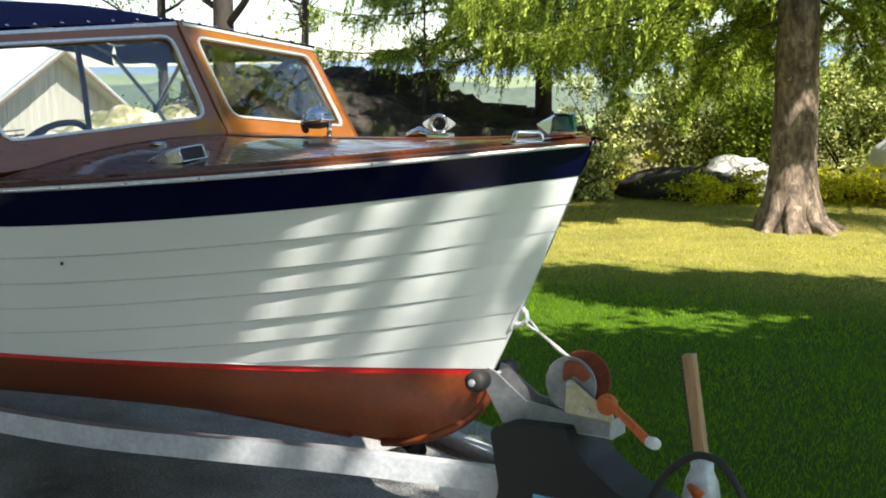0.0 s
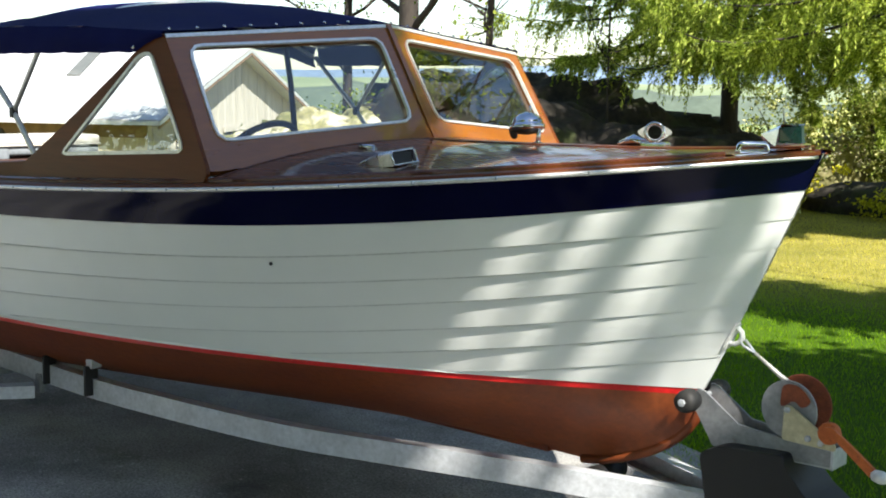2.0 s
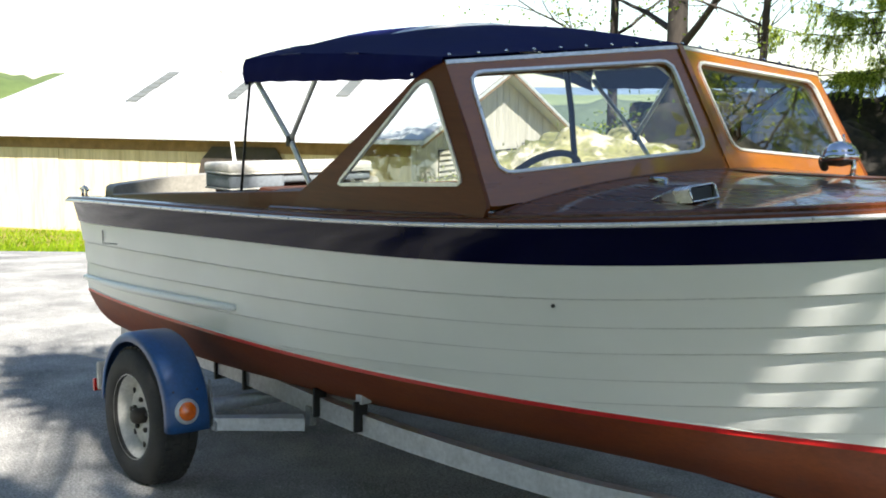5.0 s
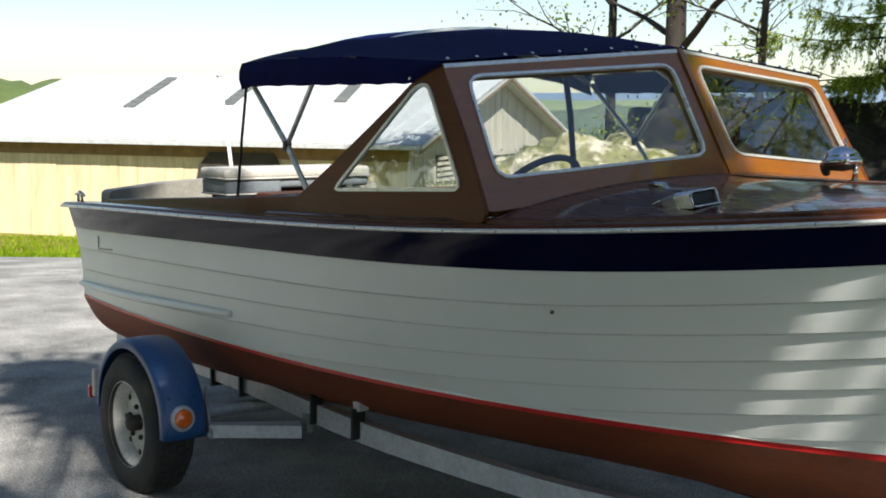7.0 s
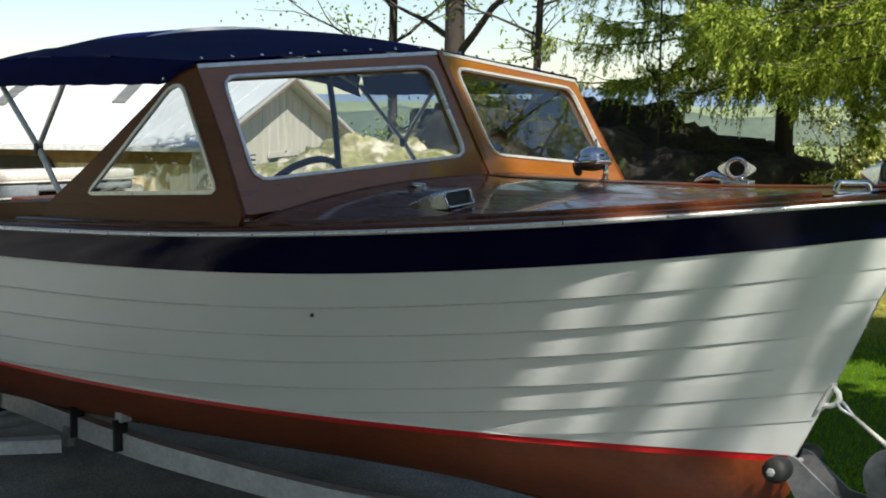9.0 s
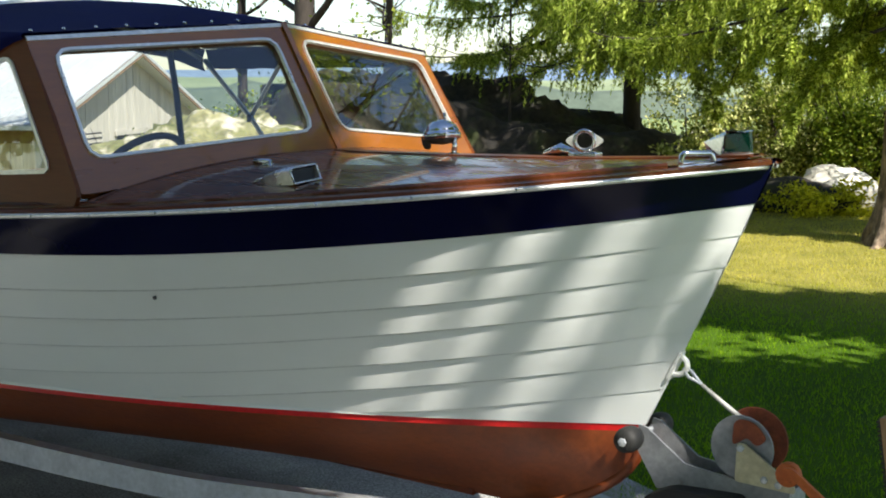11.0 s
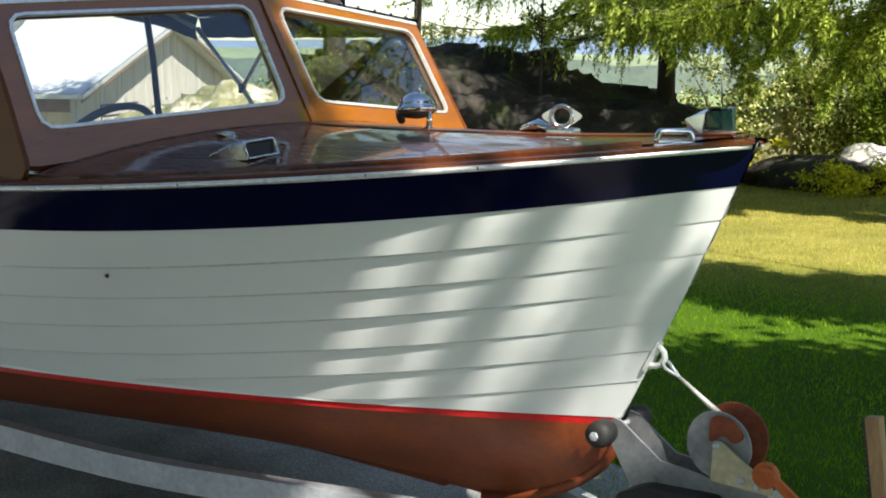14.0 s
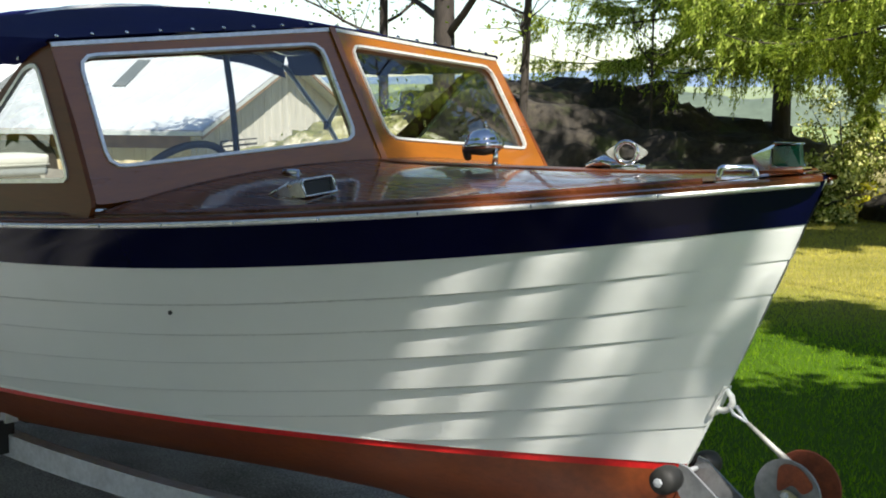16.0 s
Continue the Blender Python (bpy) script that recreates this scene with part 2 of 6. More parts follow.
# mossy rock, its base darkened to stand for shade under the trees
M_shaded_rock = surface("shaded_mossy_rock", (0.008, 0.007, 0.005), (0.055, 0.045, 0.033), 2.6, 0.9, bump=1.0, fine=11, spots=((0.035, 0.045, 0.012), 1.3, 0.53), grain=0.6)
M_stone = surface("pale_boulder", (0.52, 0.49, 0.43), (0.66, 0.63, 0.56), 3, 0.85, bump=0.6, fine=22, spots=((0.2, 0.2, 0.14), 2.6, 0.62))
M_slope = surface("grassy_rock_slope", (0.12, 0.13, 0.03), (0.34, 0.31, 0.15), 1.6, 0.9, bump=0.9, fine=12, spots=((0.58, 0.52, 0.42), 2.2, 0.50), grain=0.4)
M_skylight = surface("dim_skylight", (0.10, 0.11, 0.10), (0.16, 0.165, 0.15), 3, 0.5)
M_board = surface("weathered_barn_board", (0.46, 0.42, 0.36), (0.64, 0.59, 0.52), 3.0, 0.85, bump=0.4, fine=20, stretch=(1, 1, 0.08), spots=((0.22, 0.17, 0.12), 1.2, 0.66))
M_tin = surface("pale_metal_roof", (0.62, 0.63, 0.64), (0.72, 0.73, 0.74), 0.6, 0.45, metal=0.25, fine=8)
M_board_warm = surface("tan_barn_board", (0.64, 0.50, 0.30), (0.80, 0.67, 0.46), 3.0, 0.85, bump=0.4, fine=20, stretch=(1, 1, 0.08), spots=((0.3, 0.2, 0.1), 1.2, 0.68))
M_navy.node_tree.nodes["Principled BSDF"].inputs["Specular IOR Level"].default_value = 0.15
M_deck.node_tree.nodes["Principled BSDF"].inputs["Specular IOR Level"].default_value = 0.15
M_varnish.node_tree.nodes["Principled BSDF"].inputs["Specular IOR Level"].default_value = 0.2
M_trimwood = surface("brown_barn_trim", (0.2, 0.12, 0.06), (0.34, 0.21, 0.11), 4, 0.8)
# distance haze is mixed into the far field's colour
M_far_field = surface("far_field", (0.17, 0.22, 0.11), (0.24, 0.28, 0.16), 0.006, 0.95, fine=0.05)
M_hill = surface("wooded_hill", (0.05, 0.085, 0.02), (0.11, 0.15, 0.04), 0.06, 0.95, bump=1.0, fine=0.25)
# tree line and hills greyed and blued to stand for haze
M_far_trees = surface("haze_greyed_trees", (0.060, 0.085, 0.062), (0.105, 0.135, 0.100), 0.03, 0.95, bump=0.6, fine=0.25)
M_blue_hill = surface("haze_blued_hill", (0.14, 0.20, 0.29), (0.18, 0.25, 0.34), 0.002, 0.95, fine=0.02)
# ---- building tools ----
def mesh_of(name, verts, faces, smooth=False):
    me = bpy.data.meshes.new(name)
    me.from_pydata([tuple(v) for v in verts], [], [tuple(f) for f in faces])
    me.update()
    if smooth:
        me.polygons.foreach_set("use_smooth", [True] * len(me.polygons))
    return me


def thing(name, label, category, at=(0, 0, 0), group="", kind=""):
    ob = new(name)
    ob.location = at
    return tagged(ob, label, category, group, kind)


def hang(ob, parent):
    """Makes ob a part of parent; the mesh is given in world coordinates."""
    ob.parent = parent
    origin = Vector((0, 0, 0))
    p = parent
    while p:
        origin += p.location
        p = p.parent
    ob.location = -origin
    return ob


def part(name, data, material, parent, label="", smooth=False):
    if isinstance(data, bmesh.types.BMesh):
        bmesh.ops.recalc_face_normals(data, faces=data.faces)
        me = bpy.data.meshes.new(name)
        data.to_mesh(me)
        data.free()
        if smooth:
            me.polygons.foreach_set("use_smooth", [True] * len(me.polygons))
    else:
        me = data
    me.materials.append(material)
    ob = new(name, me)
    hang(ob, parent)
    if label:
        tagged(ob, label)
    return ob


def solid(name, data, material, label, category, group="", kind="", smooth=False):
    if isinstance(data, bmesh.types.BMesh):
        bmesh.ops.recalc_face_normals(data, faces=data.faces)
        me = bpy.data.meshes.new(name)
        data.to_mesh(me)
        data.free()
        if smooth:
            me.polygons.foreach_set("use_smooth", [True] * len(me.polygons))
    else:
        me = data
    me.materials.append(material)
    return tagged(new(name, me), label, category, group, kind)


def add_box(bm, lo, hi, m=None, bevel=0.0):
    r = bmesh.ops.create_cube(bm, size=1.0)
    vs = r["verts"]
    size = [hi[k] - lo[k] for k in range(3)]
    mid = [(hi[k] + lo[k]) / 2 for k in range(3)]
    bmesh.ops.scale(bm, vec=size, verts=vs)
    bmesh.ops.translate(bm, vec=mid, verts=vs)
    if bevel:
        es = list({e for v in vs for e in v.link_edges})
        out = bmesh.ops.bevel(bm, geom=es, offset=bevel, segments=2, affect="EDGES", profile=0.6)
        vs = list({v for f in out["faces"] for v in f.verts} | {v for v in vs if v.is_valid})
    if m is not None:
        bmesh.ops.transform(bm, matrix=m, verts=vs)
    return vs


def box(lo, hi, bevel=0.004, m=None):
    bm = bmesh.new()
    add_box(bm, lo, hi, m, bevel)
    return bm


def tube_mesh(name, pts, radii, sides=10, closed=False):
    """A tapered tube along points; radii is one number or one for each point."""
    pts = [Vector(p) for p in pts]
    n = len(pts)
    if not hasattr(radii, "__len__"):
        radii = [radii] * n
    verts, faces = [], []
    side = None
    for i, p in enumerate(pts):
        if closed:
            d = (pts[(i + 1) % n] - pts[i - 1]).normalized()
        else:
            d = (pts[min(i + 1, n - 1)] - pts[max(i - 1, 0)]).normalized()
        if side is None:
            side = d.orthogonal().normalized()
        side = (side - d * side.dot(d)).normalized()
        up = d.cross(side)
        for k in range(sides):
            a = 2 * math.pi * k / sides
            verts.append(p + (side * math.cos(a) + up * math.sin(a)) * radii[i])
    for i in range(n if closed else n - 1):
        j = (i + 1) % n
        for k in range(sides):
            l = (k + 1) % sides
            faces.append((i * sides + k, i * sides + l, j * sides + l, j * sides + k))
    if not closed:
        faces.append(tuple(range(sides))[::-1])
        faces.append(tuple((n - 1) * sides + k for k in range(sides)))
    return mesh_of(name, verts, faces, True)


def lathe_mesh(name, profile, center, axis=(0, 0, 1), sides=28, smooth=True, capped=True):
    """profile: (radius, height) pairs turned round the axis through center."""
    q = Vector(axis).to_track_quat("Z", "Y")
    c = Vector(center)
    verts, faces = [], []
    for r, h in profile:
        for k in range(sides):
            a = 2 * math.pi * k / sides
            verts.append(c + q @ Vector((r * math.cos(a), r * math.sin(a), h)))
    n = len(profile)
    for i in range(n - 1):
        for k in range(sides):
            l = (k + 1) % sides
            faces.append((i * sides + k, i * sides + l, (i + 1) * sides + l, (i + 1) * sides + k))
    if capped and profile[0][0] > 1e-4:
        faces.append(tuple(range(sides))[::-1])
    if capped and profile[-1][0] > 1e-4:
        faces.append(tuple((n - 1) * sides + k for k in range(sides)))
    return mesh_of(name, verts, faces, smooth)


def prism(outline, axis_fn, depth):
    """A bmesh slab: outline is a list of 2D points; axis_fn(a, b, c) gives the place; c runs from 0 to depth."""
    bm = bmesh.new()
    lo = [bm.verts.new(axis_fn(a, b, 0.0)) for a, b in outline]
    hi = [bm.verts.new(axis_fn(a, b, depth)) for a, b in outline]
    bm.faces.new(lo)
    bm.faces.new(hi[::-1])
    n = len(lo)
    for k in range(n):
        bm.faces.new((lo[k], hi[k], hi[(k + 1) % n], lo[(k + 1) % n]))
    return bm


def rounded(corners, r, seg=5):
    """Rounds the corners of a 2D polygon."""
    out = []
    n = len(corners)
    for i in range(n):
        p, a, b = (Vector(corners[i]), Vector(corners[i - 1]), Vector(corners[(i + 1) % n]))
        u, v = (a - p), (b - p)
        k = min(r, u.length * 0.45, v.length * 0.45)
        s, e = p + u.normalized() * k, p + v.normalized() * k
        for j in range(seg + 1):
            t = j / seg
            out.append((1 - t) ** 2 * s + 2 * t * (1 - t) * p + t * t * e)
    return [(q.x, q.y) for q in out]


def ring_slab(outer, inner, axis_fn, depth):
    """A slab with a hole: both outlines have the same number of points, matched one to one."""
    bm = bmesh.new()
    loops = [[bm.verts.new(axis_fn(a, b, c)) for a, b in o] for o, c in ((outer, 0), (inner, 0), (inner, depth), (outer, depth))]
    n = len(outer)
    for i in range(4):
        A, B = loops[i], loops[(i + 1) % 4]
        for k in range(n):
            bm.faces.new((A[k], A[(k + 1) % n], B[(k + 1) % n], B[k]))
    return bm


def resample(poly, n):
    """n points at even steps round a closed 2D outline, from its first point."""
    p = [Vector(q) for q in poly] + [Vector(poly[0])]
    d = [0.0]
    for a, b in zip(p, p[1:]):
        d.append(d[-1] + (b - a).length)
    out, j = [], 0
    for k in range(n):
        s = d[-1] * k / n
        while d[j + 1] < s:
            j += 1
        f = (s - d[j]) / max(d[j + 1] - d[j], 1e-9)
        q = p[j].lerp(p[j + 1], f)
        out.append((q.x, q.y))
    return out


def smooth01(a, b, v):
    t = np.clip((v - a) / (b - a), 0, 1)
    return t * t * (3 - 2 * t)
# ---- ground ----
# d runs from the boat towards the barn, l to the side of the lawn
FWD, SIDE, HERE = np.array((-0.791, 0.611)), np.array((0.611, 0.791)), np.array((6.98, -3.35))


def dl(x, y):
    rx, ry = x - HERE[0], y - HERE[1]
    return rx * FWD[0] + ry * FWD[1], rx * SIDE[0] + ry * SIDE[1]


def from_dl(d, l):
    return HERE[0] + FWD[0] * d + SIDE[0] * l, HERE[1] + FWD[1] * d + SIDE[1] * l


def land(x, y):
    d, l = dl(np.asarray(x, float), np.asarray(y, float))
    near = -1.95 * smooth01(10, 32, d) * (1 - 0.85 * smooth01(2.5, 8, l))
    r = np.hypot(d, l)
    far = -13.0 * smooth01(40, 260, r)
    rough = 0.03 * np.sin(x * 0.9 + 1.3 * np.sin(y * 0.4)) * np.sin(y * 0.7) * smooth01(1.5, 8, l)
    return near + far + rough * (1 - smooth01(60, 120, r))


def land_at(x, y):
    return float(land(x, y))


def sheet(xs, ys, lift=0.0, keep=None):
    X, Y = np.meshgrid(xs, ys, indexing="ij")
    Z = land(X, Y) + lift
    ny = len(ys)
    verts = np.stack([X, Y, Z], -1).reshape(-1, 3)
    faces = []
    for i in range(len(xs) - 1):
        for j in range(ny - 1):
            if keep is None or keep[i, j]:
                faces.append((i * ny + j, (i + 1) * ny + j, (i + 1) * ny + j + 1, i * ny + j + 1))
    return verts, faces


far_steps = np.array((60, 90, 140, 220, 350, 600, 1000, 1800, 3000, 4500))
gx = np.concatenate((3 - far_steps[::-1], np.arange(-50, 30.1, 1.0), 3 + far_steps))
v, f = sheet(gx, gx)
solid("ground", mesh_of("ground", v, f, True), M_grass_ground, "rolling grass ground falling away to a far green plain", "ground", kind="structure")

# driveway: a thin sheet of asphalt with an uneven edge against the lawn
verts, faces = [], []
DS = np.concatenate((np.arange(-14, 20.5, 0.4),))
LS = np.linspace(0, 1, 26)
for i, d in enumerate(DS):
    edge = 2.15 + 0.10 * math.sin(d * 1.7) + 0.07 * math.sin(d * 4.3 + 1) + 0.04 * math.sin(d * 9.1)
    for l in LS:
        x, y = from_dl(d, -26 + (edge + 26) * (1 - (1 - l) ** 2.2))
        verts.append((x, y, land_at(x, y) + 0.012))
n = len(LS)
for i in range(len(DS) - 1):
    for j in range(n - 1):
        faces.append((i * n + j, i * n + j + 1, (i + 1) * n + j + 1, (i + 1) * n + j))
solid("road", mesh_of("road", verts, faces, True), M_asphalt, "worn grey asphalt driveway with pale grit", "driveway", kind="structure")


def blades(name, spots, height, label, seed, width=0.007, material=None):
    rng = np.random.default_rng(seed)
    n = len(spots)
    x, y = spots[:, 0], spots[:, 1]
    z = land(x, y)
    a = rng.uniform(0, 2 * math.pi, n)
    h = height * rng.uniform(0.45, 1.2, n)
    lean = rng.normal(0, 0.45, (n, 2)) * h[:, None]
    w = width * rng.uniform(0.7, 1.4, n)
    dx, dy = np.cos(a) * w, np.sin(a) * w
    V = np.empty((n, 3, 3))
    V[:, 0] = np.stack((x - dx, y - dy, z - 0.005), 1)
    V[:, 1] = np.stack((x + dx, y + dy, z - 0.005), 1)
    V[:, 2] = np.stack((x + lean[:, 0], y + lean[:, 1], z + h), 1)
    me = bpy.data.meshes.new(name)
    me.vertices.add(3 * n)
    me.vertices.foreach_set("co", V.ravel())
    me.loops.add(3 * n)
    me.loops.foreach_set("vertex_index", np.arange(3 * n))
    me.polygons.add(n)
    me.polygons.foreach_set("loop_start", np.arange(0, 3 * n, 3))
    me.update(calc_edges=True)
    me.validate()
    return solid(name, me, material or M_blade, label, "grass", kind="stuff")


rng = np.random.default_rng(5)
count = 520000
dd, ll = rng.uniform(-3, 22, count) ** 1.0, 2.05 + rng.uniform(0, 1, count) ** 1.5 * 15
px, py = from_dl(dd, ll)
blades("lawn_grass", np.stack((px, py), 1), 0.030, "short green lawn grass dappled with sunlight", 6, 0.0032)
dd, ll = rng.uniform(20.1, 34, 40000), rng.uniform(-26, 1, 40000)
px, py = from_dl(dd, ll)
blades("verge_grass", np.stack((px, py), 1), 0.12, "bright green grass verge before the barn", 7, 0.02, M_verge)

# ---- far distance ----
def ridge(name, way0, way1, dist, base, tops, material, label, bumps, seed, depth=0.25):
    rng = random.Random(seed)
    n = 90
    verts, faces = [], []
    for i in range(n + 1):
        t = i / n
        a = radians(way0 + (way1 - way0) * t)
        k = t * (len(tops) - 1)
        j = min(int(k), len(tops) - 2)
        h = tops[j] + (tops[j + 1] - tops[j]) * (k - j)
        h += bumps * (rng.random() - 0.5) + 0.6 * bumps * math.sin(i * 0.9 + seed)
        for q, r in ((0.0, 1.0), (0.55, 1 + depth * 0.4), (0.9, 1 + depth * 0.7), (1.0, 1 + depth), (0.3, 1 + depth * 2)):
            verts.append((7 + math.sin(a) * dist * r, -3 + math.cos(a) * dist * r, base + (h - base) * q))
    for i in range(n):
        for j in range(4):
            faces.append((i * 5 + j, (i + 1) * 5 + j, (i + 1) * 5 + j + 1, i * 5 + j + 1))
    return solid(name, mesh_of(name, verts, faces, True), material, label, "hill", kind="structure")


ridge("backdrop_blue_hills", -75, 30, 3200, -15, (60, 50, 55, 90, 130, 125, 100, 80), M_blue_hill, "low hills on the horizon, coloured blue for haze", 3, 3)
ridge("backdrop_far_fields", -60, 30, 900, -14, (10, 12, 10, 16, 17, 14, 12), M_far_field, "far green fields paled for haze", 1.2, 4, 0.5)
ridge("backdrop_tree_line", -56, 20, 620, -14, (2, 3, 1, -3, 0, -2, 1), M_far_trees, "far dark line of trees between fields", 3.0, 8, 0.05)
ridge("backdrop_wooded_hill", -100, -62, 260, -13, (16, 17, 15, 12, 10, 8.6, 6, 1), M_hill, "green wooded hill behind the barn", 1.2, 5)

# ---- barn ----
EAVE_D, EAVE_L = 30.48, -0.82
GAB = np.array((0.9327, 0.3605))      # along the gable end, in d and l
LONG = np.array((0.3605, -0.9327))    # along the eaves, away from the near corner
BW, BL = 12.9, 14.7
Z_EAVE, Z_RIDGE, Z_FOOT = 0.76, 2.55, -2.1


def barn_at(a, b, z):
    """a: metres along the gable end, b: along the eaves, both from the near corner."""
    d = EAVE_D + GAB[0] * a + LONG[0] * b
    l = EAVE_L + GAB[1] * a + LONG[1] * b
    return Vector((*from_dl(d, l), z))


barn = thing("barn", "long weathered wooden barn with a pale metal roof", "barn", barn_at(8, 10, Z_FOOT))
rngb = random.Random(11)


def board_wall(along, z_top_fn, length, name, skip=(), material=None):
    """Upright boards side by side, each a piece of its own; skip: (from, to, z0, z1) openings."""
    base = bmesh.new()
    s = 0.0
    k = 0
    while s < length:
        w = 0.29
        e = min(s + w, length)
        zt = z_top_fn((s + e) / 2) - 0.02
        push = rngb.uniform(0, 0.02)
        foot = Z_FOOT
        for o in skip:
            if o[0] <= (s + e) / 2 <= o[1]:
                foot = o[3]
        if zt > foot:
            bm = bmesh.new()
            fn = along
            c = [fn(s + 0.004, foot, push), fn(e - 0.004, foot, push), fn(e - 0.004, zt, push), fn(s + 0.004, zt, push)]
            b = [fn(s + 0.008, foot, -0.03), fn(e - 0.008, foot, -0.03), fn(e - 0.008, zt, -0.03), fn(s + 0.008, zt, -0.03)]
            vs = [bm.verts.new(q) for q in c + b]
            for q in ((0, 1, 2, 3), (0, 4, 5, 1), (1, 5, 6, 2), (2, 6, 7, 3), (3, 7, 4, 0)):
                bm.faces.new([vs[i] for i in q])
            part("board", bm, material or M_board, name)
        s = e
        k += 1


def side_fn(s, z, out):
    return barn_at(-out, s, z)


def gable_fn(s, z, out):
    p = barn_at(s, 0, z)
    q = barn_at(s, -out, z)
    return q


def gable_top(s):
    return Z_EAVE + (Z_RIDGE - Z_EAVE) * (1 - abs(s - BW / 2) / (BW / 2))


side_wall = part("side_wall", prism([(0, Z_FOOT), (BL, Z_FOOT), (BL, Z_EAVE), (0, Z_EAVE)], lambda a, b, c: barn_at(0.05 + c, a, b), 0.12), M_trimwood, barn)
gable_wall = part("gable_wall", prism([(0.05, Z_FOOT), (BW, Z_FOOT), (BW, Z_EAVE), (BW / 2, Z_RIDGE), (0.05, Z_EAVE)], lambda a, b, c: barn_at(a, 0.05 + c, b), 0.12), M_trimwood, barn)
board_wall(side_fn, lambda s: Z_EAVE - 0.12, BL, side_wall, material=M_board_warm)
board_wall(gable_fn, gable_top, BW, gable_wall, skip=((5.5, 8.3, Z_FOOT, 0.30),))
# roof: two standing-seam slopes
for sgn, nm in ((0, "roof_near"), (1, "roof_far")):
    def slope(u, b, lift, sgn=sgn):
        a = -0.45 + u * (BW / 2 + 0.45)
        z = Z_RIDGE - (Z_RIDGE - Z_EAVE) * (1 - (a + 0.0) / (BW / 2)) + 0.08 + lift
        return barn_at(a if not sgn else BW - a, b, z)
    bm = bmesh.new()
    q = [slope(0, -0.5, 0), slope(1, -0.5, 0), slope(1, BL, 0), slope(0, BL, 0), slope(0, -0.5, -0.1), slope(1, -0.5, -0.1), slope(1, BL, -0.1), slope(0, BL, -0.1)]
    vs = [bm.verts.new(p) for p in q]
    for k in ((0, 1, 2, 3), (4, 7, 6, 5), (0, 4, 5, 1), (1, 5, 6, 2), (2, 6, 7, 3), (3, 7, 4, 0)):
        bm.faces.new([vs[i] for i in k])
    roof = part("roof", bm, M_tin, barn, "pale standing-seam metal roof")
    if not sgn:
        for k in range(25):
            b = -0.45 + k * 0.61
            part("seam", prism([(0, -0.0), (0.03, 0.0), (0.03, 0.018), (0, 0.018)], lambda a, h, c, b=b: slope(c, b + a, h + 0.002), 1.0), M_tin, roof)
        # lattice skylights high on the slope
        for b, low_, high_ in ((9.7, 0.44, 0.93), (6.62, 0.49, 0.93), (3.27, 0.54, 0.93)):
            for k in range(7):
                u0 = low_ + k * (high_ - low_) / 7
                part("skylight_pane", prism([(u0, b), (u0 + 0.058, b), (u0 + 0.058, b + 0.38), (u0, b + 0.38)], lambda a, c, h: slope(a, c + 1.4 * (a - low_), 0.02 + h), 0.03), M_skylight, roof, "dim ribbed skylight pane")
# brown strip on the wall stands for the shadow of the eaves
part("eave_shade_strip", prism([(-0.035, Z_EAVE - 0.46), (-0.022, Z_EAVE - 0.46), (-0.022, Z_EAVE - 0.10), (-0.035, Z_EAVE - 0.10)], lambda a, z, c: barn_at(a, c, z), BL), M_trimwood, barn, "brown strip standing for the eaves' shadow")
part("eave_board", prism([(-0.40, Z_EAVE - 0.16), (-0.36, Z_EAVE - 0.16), (-0.36, Z_EAVE - 0.02), (-0.40, Z_EAVE - 0.02)], lambda a, z, c: barn_at(a, -0.4 + c, z), BL), M_trimwood, barn, "brown eave board")
for sg in (0, 1):
    part("rake_board", prism([(-0.45, -0.02), (-0.45, -0.2), (BW / 2, -0.2), (BW / 2, -0.02)],
         lambda a, z, c, sg=sg: barn_at(a if not sg else BW - a, -0.45 - c, Z_EAVE + (Z_RIDGE - Z_EAVE) * (a / (BW / 2)) + z + 0.1), 0.04), M_trimwood, barn)
# slats over a dark panel that stands for the vent's shaded depth
for a0 in (1.75, 8.8):
    louver = part("louver", prism([(a0, -0.30), (a0 + 2.5, -0.30), (a0 + 2.5, 0.42), (a0, 0.42)], lambda a, z, c: barn_at(a, -0.02 - c, z), 0.03), M_dark, barn, "slatted vent with a dark panel for the shade inside")
    for k in range(5):
        part("slat", prism([(a0, -0.26 + k * 0.14), (a0 + 2.5, -0.26 + k * 0.14), (a0 + 2.5, -0.18 + k * 0.14), (a0, -0.18 + k * 0.14)], lambda a, z, c: barn_at(a, -0.055 - c, z), 0.02), M_board, louver)
part("side_door", prism([(3.1, Z_FOOT), (6.4, Z_FOOT), (5.86, 0.10), (5.54, 0.45), (3.70, 0.45), (3.5, 0.17)], lambda a, z, c: barn_at(-0.06 - c, a, z), 0.05), M_dark, barn, "dark brown sloping-headed barn door")
# no real opening: a dark panel stands for the shade inside
part("doorway_shade", prism([(5.5, Z_FOOT), (8.3, Z_FOOT), (8.3, 0.28), (5.5, 0.28)], lambda a, z, c: barn_at(a, 0.03 - c, z), 0.03), M_dark, barn, "dark panel standing for the shade in an open doorway")
part("door_head", prism([(5.3, 0.28), (8.5, 0.28), (8.5, 0.42), (5.3, 0.42)], lambda a, z, c: barn_at(a, -0.03 - c, z), 0.05), M_board, barn)

